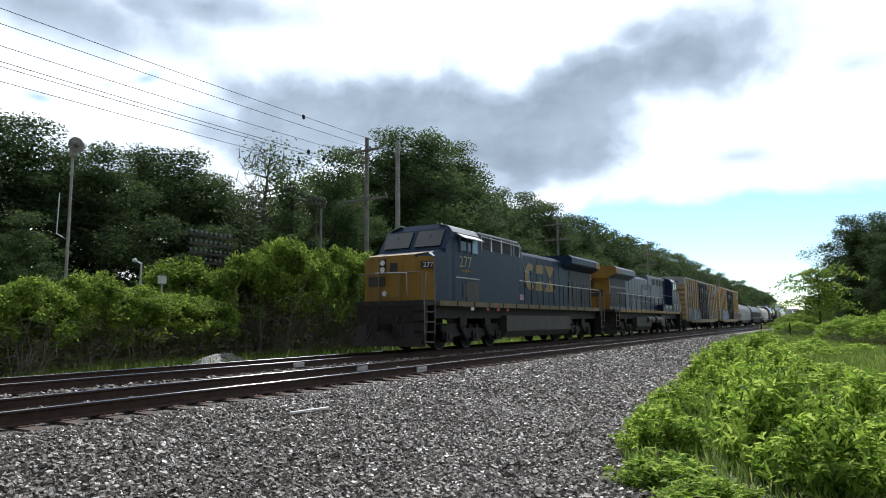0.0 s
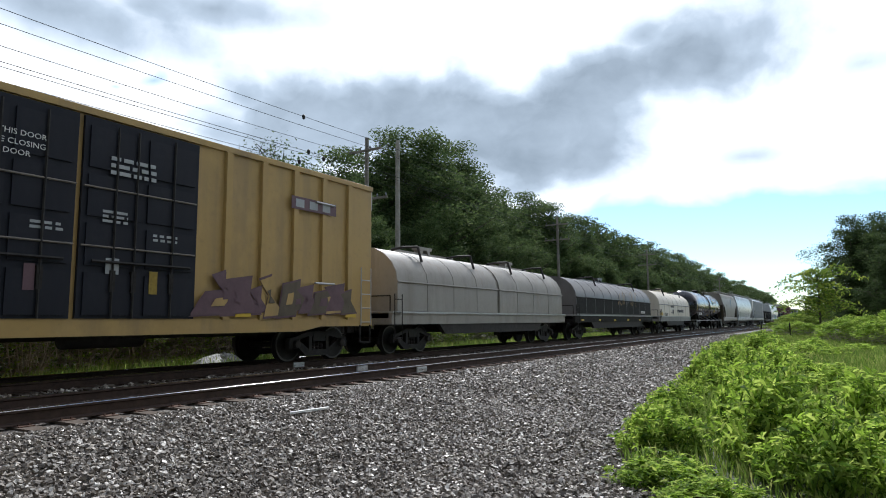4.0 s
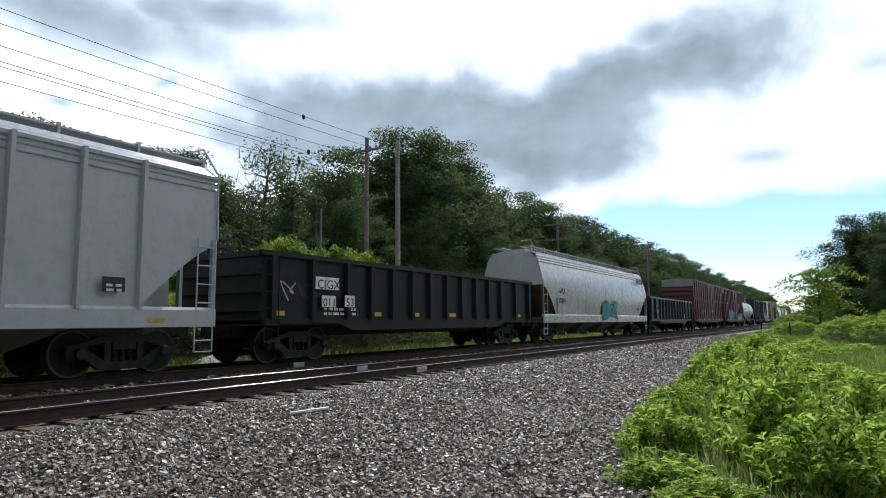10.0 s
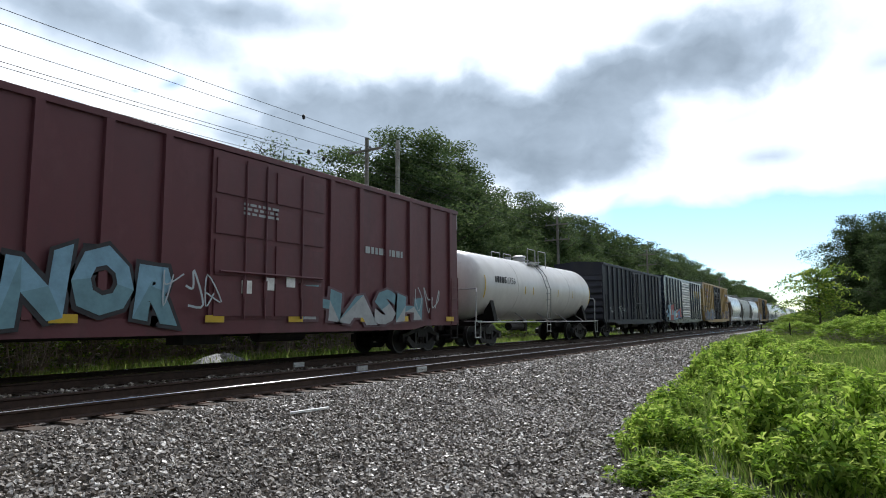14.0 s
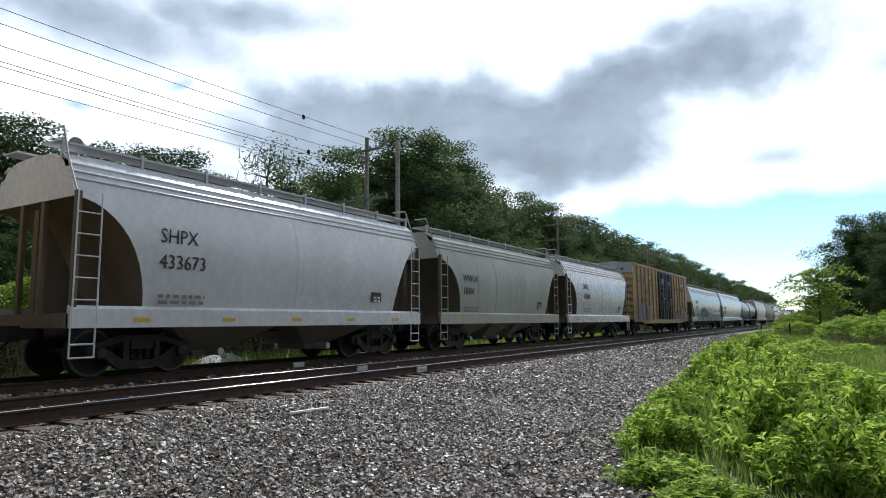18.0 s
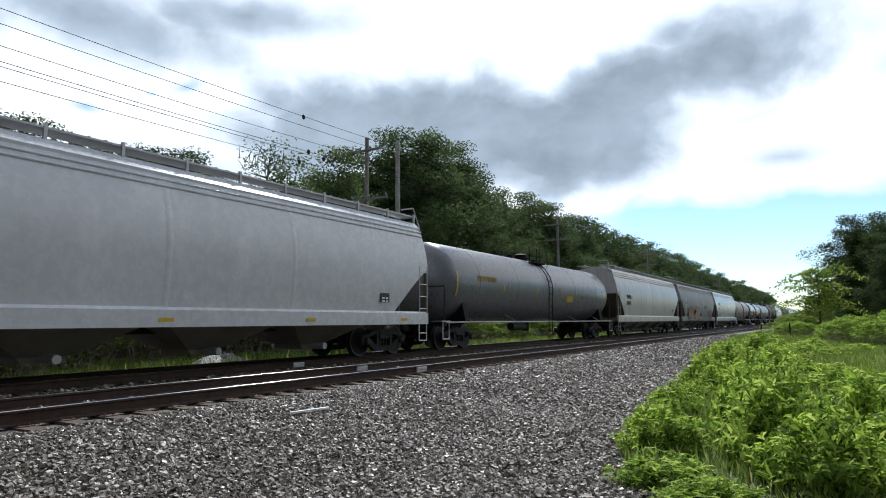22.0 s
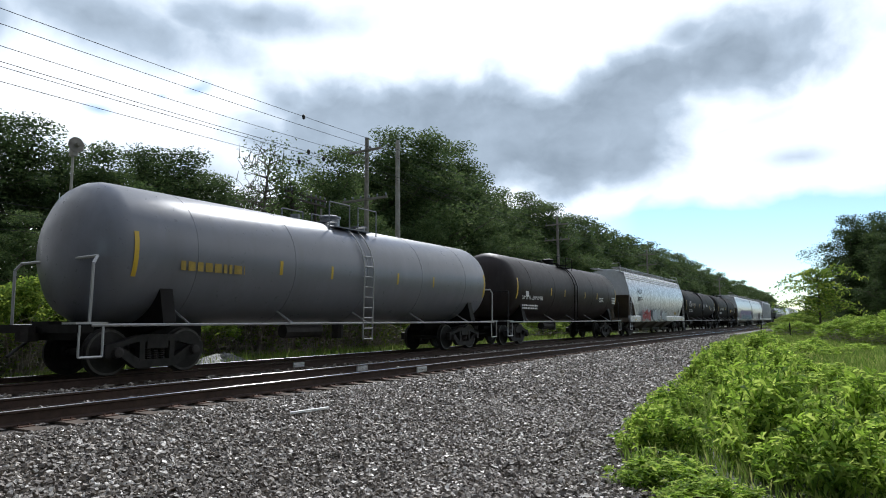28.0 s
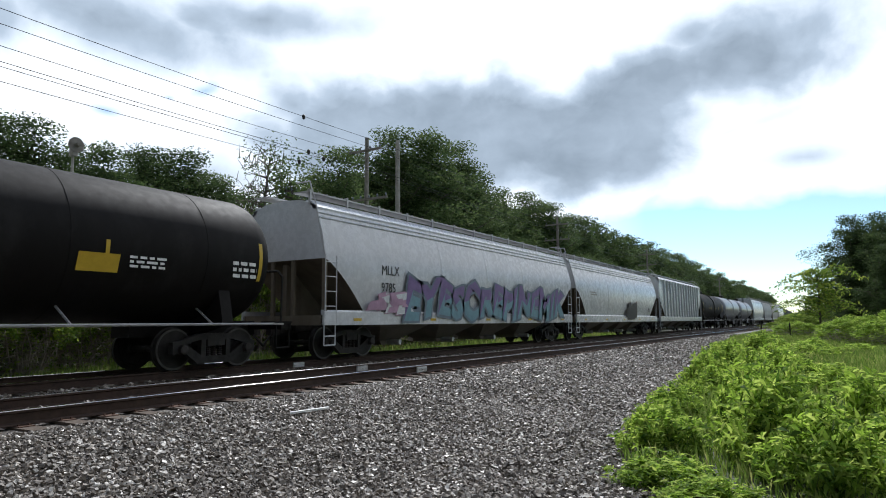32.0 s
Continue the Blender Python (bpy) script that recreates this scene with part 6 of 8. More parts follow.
def utility_pole(x, y, h, label, arms=(), mat="pole", r=0.15, lean=0.0):
    ob = tagged(new("utility_pole"), label, "utility pole", "utility poles along the tracks")
    z0 = ground_z(x, y)
    ob.matrix_basis = pose(x, y, z0, 0, lean, 0)
    bm = B()
    lathe(bm, [(-0.5, r), (h * 0.5, r * 0.88), (h - z0, r * 0.7), (h - z0 + 0.02, r * 0.4)], "z", 12)
    part("pole", bm, M[mat], ob, smooth=40)
    for z, w, n in arms:
        bm = B()
        box(bm, -r - 0.06, -r + 0.04, -w, w, z - z0 - 0.06, z - z0 + 0.06)
        pipe(bm, [(-r, -w * 0.55, z - z0), (-r + 0.05, 0, z - z0 - 0.5), (-r, w * 0.55, z - z0)], 0.02, 5)
        a = part("crossarm", bm, M[mat], ob)
        for k in range(n):
            put("insulator", INS, a, pose(-r, -w + 0.1 + (2 * w - 0.2) * k / max(n - 1, 1), z - z0 + 0.06))
    return ob


utility_pole(29.47, 21, 11.55, "tall pale wooden utility pole without arms", mat="palepole", r=0.17)
utility_pole(26.72, 21.1, 11.05, "dark wooden utility pole with two crossarms", ((10.3, 1.1, 4), (7.6, 1.5, 6)))
utility_pole(54.6, 21, 10.5, "distant wooden utility pole with crossarms", ((9.8, 1.1, 4), (8.4, 1.2, 4)))
utility_pole(87.6, 21, 10.6, "distant wooden utility pole with crossarms", ((9.9, 1.1, 4), (8.5, 1.2, 4)))
utility_pole(152, 21, 10.6, "distant wooden utility pole with crossarms", ((9.9, 1.1, 4), (8.5, 1.2, 4)))
utility_pole(-22, 21, 11.0, "wooden utility pole with crossarms", ((10.3, 1.1, 4), (7.6, 1.5, 6)))
utility_pole(23.7, 21.6, 6.7, "short bare pole behind the bushes", r=0.08)
utility_pole(24.8, 25.0, 6.0, "short bare pole behind the bushes", r=0.08)


def line_wire(y, z, x0=-22, x1=54.6, sag=0.45):
    bm = B()
    pts = []
    for a, b in ((x0, 26.72), (26.72, x1), (x1, 87.6), (87.6, 152)):
        for k in range(14):
            u = k / 14
            pts.append((a + (b - a) * u, y, z - 4 * sag * u * (1 - u) * ((b - a) / 48.7) ** 2))
    pts.append((152, y, z))
    pipe(bm, pts, 0.011, 4)
    tagged(part("line_wire", bm, M["wire"], None), "dark overhead line wire strung between poles", "wire", "overhead wires")


for y, z in ((20.1, 10.62), (20.7, 10.42), (21.6, 10.1), (20.0, 9.0), (20.4, 9.0), (21.4, 8.9)):
    line_wire(y, z)
for z in (5.6, 5.2, 4.6):
    bm = B()
    pipe(bm, [(-20, 26, z + 0.2), (0, 26, z - 0.1), (22.6, 26, z), (34, 26, z + 0.3)], 0.012, 4)
    tagged(part("line_wire", bm, M["wire"], None), "dark low line wire in front of the wood", "wire", "overhead wires")


for x, y, z in ((20.8, 20.1, 10.42), (21.05, 20.0, 8.82), (22.5, 20.4, 8.86), (21.9, 21.4, 8.74)):
    bm = B()
    lathe(bm, [(-0.13, 0.02), (-0.09, 0.07), (0.05, 0.08), (0.11, 0.02)], "z", 10)
    ob = tagged(put("wire_marker", mesh_of("wire_marker", bm, M["wire"], 40)), "small dark marker clipped to an overhead wire", "wire marker", "markers on the overhead wires")
    ob.matrix_basis = pose(x, y, z)


def signal_mast():
    ob = tagged(new("signal_mast"), "tall thin silver signal mast with a round target head", "railway signal")
    x, y = 12.15, 23.0
    z0 = ground_z(x, y)
    ob.matrix_basis = pose(x, y, z0)
    bm = B()
    lathe(bm, [(0, 0.06), (7.7, 0.045)], "z", 12)
    part("mast", bm, M["palepole"], ob, smooth=40)
    bm = B()
    lathe(bm, [(-0.4, 0.08), (-0.2, 0.09), (-0.195, 0.28), (-0.17, 0.28)], "y", 24, (0.0, 0.0, 8.0))
    part("target", bm, M["pole"], ob, smooth=40)
    bm = B()
    box(bm, -0.09, 0.09, -0.16, 0.1, 7.6, 8.1)
    part("lamp_housing", bm, M["palepole"], ob)
    bm = B()
    pipe(bm, [(-0.1, 0, 4.6), (-0.4, 0, 4.75), (-0.38, 0, 6.2)], 0.02, 5)
    part("bracket_pipe", bm, M["alu"], ob)


signal_mast()


def wire_rack(x, y, levels, half, count, label):
    ob = tagged(new("wire_rack"), label, "insulator rack", "insulator racks before the wood")
    z0 = ground_z(x, y)
    ob.matrix_basis = pose(x, y, z0, 0, 0, 6)
    for s in (-half * 0.55, half * 0.55):
        bm = B()
        lathe(bm, [(0, 0.1), (levels[-1] - z0 + 0.15, 0.08)], "z", 10)
        part("post", bm, M["darkpole"], ob, smooth=40).matrix_basis = pose(s, 0, 0)
    for z in levels:
        bm = B()
        box(bm, -half, half, -0.16, -0.08, z - z0 - 0.05, z - z0 + 0.05)
        a = part("crossarm", bm, M["darkpole"], ob)
        for k in range(count):
            put("insulator", INS, a, pose(-half + 0.1 + (2 * half - 0.2) * k / (count - 1), -0.12, z - z0 + 0.05))


wire_rack(18.7, 23.7, (3.7, 4.1, 4.5, 4.9), 1.25, 9, "wooden rack carrying rows of pale glass insulators")
wire_rack(24.7, 23.7, (7.45, 7.75), 1.75, 9, "tall wooden rack with pale glass insulators")
vt = tree_data(77, 10.4, 1.05, 8000, 0.2, 0.05)
rng = np.random.default_rng(77)
ob = tagged(new("vine_column"), "dead trunk wrapped in dark green climbing vines", "vine")
ob.matrix_basis = pose(23.6, 24.0, -0.5)
put("crown", leaf_mesh("crown", vt[1], np.full(len(vt[1]), 0.19), [LEAF], rng), ob)
put("trunk", leaf_mesh("trunk", np.zeros((1, 3)), np.array([0.01]), [BARK, BARK], rng, stems=vt[0]), ob)


def lamp_post():
    ob = tagged(new("lamp_post"), "short post with a small white lamp behind bushes", "lamp post")
    ob.matrix_basis = pose(14.55, 22.3, ground_z(15, 22.3))
    bm = B()
    lathe(bm, [(0, 0.045), (3.9, 0.035)], "z", 10)
    part("post", bm, M["alu"], ob, smooth=40)
    bm = B()
    rod(bm, (0, 0, 3.85), (-0.25, 0, 3.95), 0.03, 6)
    lathe(bm, [(-0.36, 0.03), (-0.33, 0.07), (-0.24, 0.085)], "x", 12, (0, 0, 3.95))
    part("lamp_head", bm, M["white"], ob, smooth=40)
    ob = tagged(new("equipment_box"), "white metal equipment box on a post behind bushes", "cabinet")
    ob.matrix_basis = pose(15.46, 22.3, ground_z(16, 22.3))
    bm = B()
    box(bm, -0.12, 0.12, -0.1, 0.1, 3.15, 3.42)
    part("cabinet", bm, M["white"], ob)
    bm = B()
    prism(bm, [(-0.14, 3.42), (0.14, 3.42), (0.12, 3.46), (-0.12, 3.46)], -0.12, 0.12, "y")
    part("lid", bm, M["alu"], ob)
    bm = B()
    rod(bm, (0, 0, 0), (0, 0, 3.15), 0.035, 8)
    part("post", bm, M["alu"], ob)


lamp_post()


def gravel_pile():
    bm = B()
    n, m = 28, 10
    rings = []
    for j in range(m + 1):
        u = j / m
        ring = []
        for i in range(n):
            a = i * 2 * math.pi / n
            r = 1.55 * (1 - u) * (1 + 0.18 * math.sin(2 * a + 1) + 0.08 * math.sin(5 * a))
            z = -0.6 + (0.5 + 0.12 * math.sin(a * 2 + 0.7)) * math.sin(u * math.pi / 2) ** 1.3 + 0.12 * noise.noise((a * 2.5, u * 6, 1))
            ring.append(bm.verts.new((1.25 * r * math.cos(a), 0.7 * r * math.sin(a), z)))
        rings.append(ring)
    for u, w in zip(rings, rings[1:]):
        for i in range(n):
            bm.faces.new((u[i], u[(i + 1) % n], w[(i + 1) % n], w[i]))
    m_, t, bs, c, hh = gravel_mat("pale_crushed_gravel", (0.12, 0.115, 0.11), (0.38, 0.37, 0.36), 16)
    link(t, c, bs.inputs["Base Color"])
    bump(t, bs, hh, 0.9, 0.03)
    ob = tagged(put("gravel_pile", mesh_of("gravel_pile", bm, m_, 60)), "small pile of pale crushed gravel behind the tracks", "gravel pile")
    ob.matrix_basis = pose(14.6, 17.7, 0)


gravel_pile()


def joint_bars():
    for k, y in enumerate((12.38, 9.935, 8.43)):
        bm = B()
        for s in (-1, 1):
            a, b = sorted((s * 0.02, s * 0.055))
            box(bm, -0.2, 0.2, y + a, y + b, -0.155, -0.035)
        for q in (-0.13, 0, 0.13):
            rod(bm, (q, y - 0.075, -0.095), (q, y + 0.075, -0.095), 0.018, 6)
        ob = tagged(put("rail_joint", mesh_of("rail_joint", bm, M["alu"])), "pale insulated joint bar bolted to the rail", "rail joint", "insulated rail joints")
        ob.matrix_basis = pose((12.75, 12.4, 12.75)[k], 0, 0)


joint_bars()
bm = B()
prism(bm, [(-0.36, -0.02), (0.34, -0.028), (0.37, 0.016), (-0.33, 0.024)], 0, 0.025, "z")
ob = tagged(put("stick", mesh_of("stick", bm, M["white"])), "pale splintered stick lying on the gravel", "stick")
ob.matrix_basis = pose(6.95, 6.5, ground_z(6.95, 6.5) + 0.06, 4, 0, -7)
for x, y, z in ((24.5, 5.7, 0.12), (2.95, 5.3, 0.05)):
    bm = B()
    prism(bm, [(-z * 2, -z), (z * 1.6, -z * 0.8), (z * 2, z), (-z, z * 0.9)], 0, 0.03, "z")
    ob = tagged(put("paper_scrap", mesh_of("paper_scrap", bm, M["white"])), "small pale scrap of litter on gravel", "litter")
    ob.matrix_basis = pose(x, y, ground_z(x, y) + 0.05, 8, 5, 20)
for x, y in ((46, 4.0), (58, 3.0)):
    bm = B()
    lathe(bm, [(-0.3, 0.06), (1.3, 0.05), (1.34, 0.02)], "z", 8)
    ob = tagged(put("marker_post", mesh_of("marker_post", bm, M["steel"], 40)), "short dark marker post in the weeds", "post")
    ob.matrix_basis = pose(x, y, ground_z(x, y))


def sapling():
    """Slim young tree with layered arching branches of drooping leaflets."""
    rng = np.random.default_rng(21)
    stems = [((0, 0, -0.1), (0.1, 0.05, 2.2), 0.1, 0.07), ((0.1, 0.05, 2.2), (0.3, 0.0, 5.2), 0.07, 0.02)]
    pts = []
    for i in range(30):
        a = i * 2.4
        z = 1.7 + 3.8 * i / 30
        r = rng.uniform(1.4, 3.8) * (1.1 - 0.45 * i / 30)
        p0 = np.array([0.2, 0, z])
        prev = p0
        for k in range(1, 9):
            u = k / 8
            p = p0 + np.array([math.cos(a) * r * u, math.sin(a) * r * u, 0.5 * math.sin(u * 2.7) * r * 0.5])
            stems.append((prev, p, 0.03, 0.012))
            prev = p
            for _ in range(13):
                pts.append(p + rng.normal(0, 0.2, 3) * (1.3, 1.3, 0.45) + np.array([0, 0, -0.06]))
    ob = tagged(new("sapling"), "young light green tree with arching branches beside gravel", "tree")
    ob.matrix_basis = pose(53.0, 0.75, ground_z(53, 0.75)) @ Matrix.Diagonal((0.85, 0.95, 0.93, 1))
    pts = np.array(pts)
    put("crown", leaf_mesh("crown", pts, np.full(len(pts), 0.27), [LEAFBUSH], rng, 0.5, slim=0.4), ob)
    put("trunk", leaf_mesh("trunk", np.zeros((1, 3)), np.array([0.01]), [BARK, BARK], rng, stems=stems), ob)


sapling()


# ---- the train, from its front to its rear ----
def std_posts(n, a, b):
    return [k / n for k in range(1, n) if not a < k / n < b]


def plate_text(ob, rows, y, mat):
    for s, x, z, size in rows:
        letters(ob, s, x, z, size, y, mat)


def patch(ob, name, x0, x1, z0, z1, y, mat, label=""):
    bm = B()
    box(bm, x0, x1, y - 0.006, y, z0, z1)
    return part(name, bm, M[mat], ob, label)


def cross_logo(ob, x0, x1, z0, z1, y):
    """A blue cross with red arms inside it, on either side of its middle."""
    cx, cz, w, h = (x0 + x1) / 2, (z0 + z1) / 2, (x1 - x0) / 2, (z1 - z0) / 2
    def bar(bm, p, q, t, d):
        u = Vector((q[0] - p[0], q[1] - p[1])).normalized() * t
        prism(bm, [(cx + p[0] - u.y, cz + p[1] + u.x), (cx + q[0] - u.y, cz + q[1] + u.x), (cx + q[0] + u.y, cz + q[1] - u.x), (cx + p[0] + u.y, cz + p[1] - u.x)], y - d - 0.004, y - d, "y")
    bm = B()
    for k in (-1, 1):
        bar(bm, (-w * 0.75, k * h * 0.42), (-w * 0.12, 0), 0.15 * h, 0.003 + 0.002 * k)
        bar(bm, (w * 0.75, k * h * 0.42), (w * 0.12, 0), 0.15 * h, 0.003 + 0.002 * k)
    part("emblem", bm, M["g_red"], ob)
    bm = B()
    for k in (-1, 1):
        bar(bm, (-w * 0.85, k * h * 0.85), (w * 0.85, -k * h * 0.85), 0.13 * h, 0.011 + 0.002 * k)
    part("emblem", bm, M["g_blue"], ob)


def mixed_boxcar(q0, q1, label, col, number, mark, door, seed, gx, cols, logo, lx):
    ob, L, y = boxcar("boxcar", q0, q1, label, col, posts=std_posts(17, door[0] - 0.01, door[2] + 0.01), doors=((door[0], door[1] - 0.003, "doorblack"), (door[1] + 0.003, door[2], "doorblack")))
    h = L / 2
    cross_logo(ob, *logo, y - 0.004)
    letters(ob, "next", lx[0], 4.02, 0.26, y - 0.09, M["ink"])
    letters(ob, "load", lx[0], 3.74, 0.26, y - 0.09, M["ink"])
    letters(ob, "any", lx[1], 3.86, 0.26, y - 0.09, M["ink"])
    letters(ob, "road", lx[1], 3.58, 0.26, y - 0.09, M["ink"])
    letters(ob, mark, lx[2], 2.92, 0.34, y - 0.09, M["ink"], 0, 1.5)
    letters(ob, number, lx[2] - 0.8, 2.36, 0.34, y - 0.09, M["ink"], 0, 1.7)
    shards(ob, gx[0], gx[1], 0.98, 2.35, y - 0.085, cols, seed, 20)
    shards(ob, h - 6.0, h - 0.8, 1.15, 2.2, y - 0.085, ("g_plum", "g_plum", col, "g_plum", "endgrime_shade"), seed + 1, 12)
    graffiti(ob, gx[0] + 0.3, gx[1], 1.0, 2.0, y - 0.15, [M["ink"], M["ink"], M["ink"], M["g_slate"]], seed + 3, 9, "tag")
    for a in (0, 1):
        if a == 0:
            for k, s in enumerate(("CLOSE THIS DOOR", "BEFORE CLOSING", "MAIN DOOR")):
                letters(ob, s, -h + L * (door[a] + 0.024) + 0.08 * k, 4.2 - 0.17 * k, 0.095, y - 0.13, M["white"], 0, 1.05)
        else:
            bars(ob, -h + L * (door[a] + 0.03), 4.12, 0.95, y - 0.13, M["g_silver"], 3, 0.075, seed + 4)
        dx = -h + L * (door[a] + 0.03)
        patch(ob, "placard", dx, dx + 0.26, 1.95, 2.25, y - 0.11, "g_silver")
        patch(ob, "placard", dx + 0.9, dx + 1.08, 1.6, 2.05, y - 0.11, "dullyellow" if a else "g_plum")
        bars(ob, dx - 0.1, 3.1, 0.5, y - 0.11, M["g_silver"], 3, 0.05, seed + a)
        bars(ob, dx + 0.95, 2.75, 0.55, y - 0.11, M["g_silver"], 2, 0.05, seed + 7 + a)
        for z in (2.45, 3.55):
            bm = B()
            rod(bm, (-h + L * door[a] + 0.06, y - 0.125, z), (-h + L * door[a + 1] - 0.08, y - 0.125, z), 0.02, 5)
            part("door_bar", bm, M["under"], ob, "bare metal door bar")
    for f in (0.07, 0.13, 0.72, 0.93):
        patch(ob, "reflector", -h + L * f, -h + L * f + 0.45, 1.16, 1.26, y - 0.09, "yellow", "yellow reflector")
    bm = B()
    for f in (0.19, 0.86):
        for z in (2.05, 4.2):
            pipe(bm, [(-h + L * f, y - 0.13, z), (-h + L * f + 0.75, y - 0.13, z)], 0.03, 5)
    part("grab_iron", bm, M["galv"], ob)
    patch(ob, "owner_mark", h - 3.4, h - 1.7, 3.92, 4.25, y - 0.09, "g_plum", "dark owner plate with pale shapes")
    for k in range(3):
        patch(ob, "owner_shape", h - 3.25 + 0.5 * k, h - 2.95 + 0.5 * k, 3.98, 4.19, y - 0.097, "g_silver")
    bm = B()
    for k in (-0.9, 0.2):
        box(bm, -h - 0.075, -h - 0.035, k, k + 0.7, 4.55, 4.68)
    part("end_lettering", bm, M["ink"], ob)
    return ob, L, y


def hood_emblem(ob, x0, mat, lab, worn):
    """Three broad block shapes, a crescent, a bent band and a cross, on the hood side."""
    y = -0.962
    n, r = 12, 0.6
    shapes = []
    ring = [(0.62 + 0.62 * math.cos(a), 0.65 * math.sin(a)) for a in (math.radians(50 + 260 * k / n) for k in range(n + 1))]
    inner = [(0.66 + 0.33 * math.cos(a), 0.3 * math.sin(a)) for a in (math.radians(50 + 260 * k / n) for k in range(n + 1))]
    shapes.append([[ring[k], ring[k + 1], inner[k + 1], inner[k]] for k in range(n)])
    shapes.append([[(1.3, 0.62), (2.2, 0.64), (2.2, 0.22), (1.25, 0.2)], [(1.25, -0.2), (2.25, -0.16), (2.25, -0.62), (1.2, -0.64)]])
    shapes.append([[(2.4, 0.64), (3.75, 0.64), (3.1, 0.02)], [(2.35, -0.64), (3.1, -0.02), (3.82, -0.64)]])
    for polys in shapes:
        bm = B()
        for p in polys:
            prism(bm, [(x0 + u, 3.13 + v) for u, v in p], y - 0.008, y, "y")
        part("hood_emblem", bm, M[mat], ob, lab)


lo1, L1, X_, X1_ = locomotive("locomotive", 17.2, 37.9, 1, "faded blue and yellow diesel locomotive leading the train", "locoblue", "locoblue", "locoyellow", True, "277")
hood_emblem(lo1, X1_(9.95), "locoworn", "worn yellow remains of the hood emblem", True)
patch(lo1, "placard", X1_(9.3), X1_(9.75), 2.0, 2.25, -0.965, "g_pink", "small red and white placard")
lo2, L2, X_, X1_ = locomotive("locomotive", 39.3, 60.7, -1, "worn grey and dark blue diesel locomotive running cab last", "loconavy", "locogrey", "locoyellow", False, "315")
hood_emblem(lo2, -L2 / 2 + 8.9, "loconavy", "worn blue block of the hood emblem", False)
for a, b in ((4.3, 8.8), (8.9, 12.4)):
    patch(lo2, "hood_band", *X_(a, b), 1.9, 2.42, -0.966, "loconavy", "dark blue band along the hood foot")

box_first, Lb, yb = mixed_boxcar(62.25, 81.0, "weathered yellow boxcar with dark doors and blue graffiti", "yellowgrime", "661230", "TBOX", [0.385, 0.517, 0.65], 11, [-8.27, -2.38, 0.73, 2.60][:2], ("ink", "g_slate", "g_tealpale", "g_slate", "g_orange", "g_silver"), [-7.30, -5.75, 3.13, 4.69], [-8.12, -7.57, 3.69, 4.06][:1] + [-5.51, -4.92, 3.68, 4.04][:1] + [-8.08, -6.85, 2.44, 2.74][:1])
letters(box_first, "Railcar Pooling Experts", 3.95, 3.38, 0.24, yb - 0.09, M["ink"], 0, 1.3)
mixed_boxcar(83.0, 101.15, "yellow boxcar with dark doors and pale graffiti letters", "yellowcar", "665964", "TBOX", [0.393, 0.52, 0.66], 23, [-8.00, -2.34, 0.71, 2.55][:2], ("g_blue", "g_pale", "g_silver", "g_pale", "g_slate"), [-6.92, -5.64, 3.36, 4.51], [-7.82, -7.23, 3.64, 4.02][:1] + [-5.31, -4.76, 3.67, 4.03][:1] + [-6.95, -5.60, 2.63, 2.89][:1])
coil_car("coil_car", 102.2, 117.1, "dirty grey steel coil car with two arched hoods", "coilgrey", 2)
cc, L, y = coil_car("coil_car", 118.6, 135.45, "dark coil car with an arched hood and faded orange graffiti", "coildark", sillcol="black")
# dark sheet on the upright flank, its shade below the bright curve painted in
patch(cc, "hood_flank_shade", -L / 2 + 0.4, L / 2 - 0.4, 1.42, 2.3, y, "black")
graffiti(cc, -0.57, 3.96, 1.93, 2.97, y - 0.03, [M["fadedorange"], M["fadedorange"], M["fadedorange"], M["coildark"]], 31, 8, 'tag')
bars(cc, L / 2 - 3.2, 1.52, 1.1, y - 0.012, M["white"], 1, 0.16, 5)
for k in range(5):
    patch(cc, "reflector", -L / 2 + 1 + 3 * k, -L / 2 + 1.4 + 3 * k, 1.02, 1.12, -1.51, "yellow", "yellow reflector")
cc, L, y = coil_car("coil_car", 137.75, 150.6, "dusty white coil car with an arched hood and rusty sill", "cream", sillcol="hopdirty")
letters(cc, "NYC", -4.76, 1.4, 0.22, -1.56, M["ink"], 0, 0.85)
letters(cc, "623815", -4.20, 1.4, 0.22, -1.56, M["ink"], 0, 0.85)
bars(cc, -2.03, 2.1, 1.3, y - 0.01, M["ink"], 1, 0.16, 6)
bars(cc, -2.02, 1.62, 1.0, y - 0.01, M["ink"], 1, 0.07, 7)
bars(cc, 0.57, 1.72, 2.6, y - 0.01, M["ink"], 1, 0.22, 8)
bm = B()
lathe(bm, [(0, 0.2), (0.01, 0.2), (0.012, 0.12), (0.013, 0.1)], "y", 20, (-1.18, y - 0.02, 1.76))
part("round_emblem", bm, M["ink"], cc)
patch(cc, "yellow_plate", -L / 2 + 0.6, -L / 2 + 1.5, 1.42, 1.66, y, "yellow")

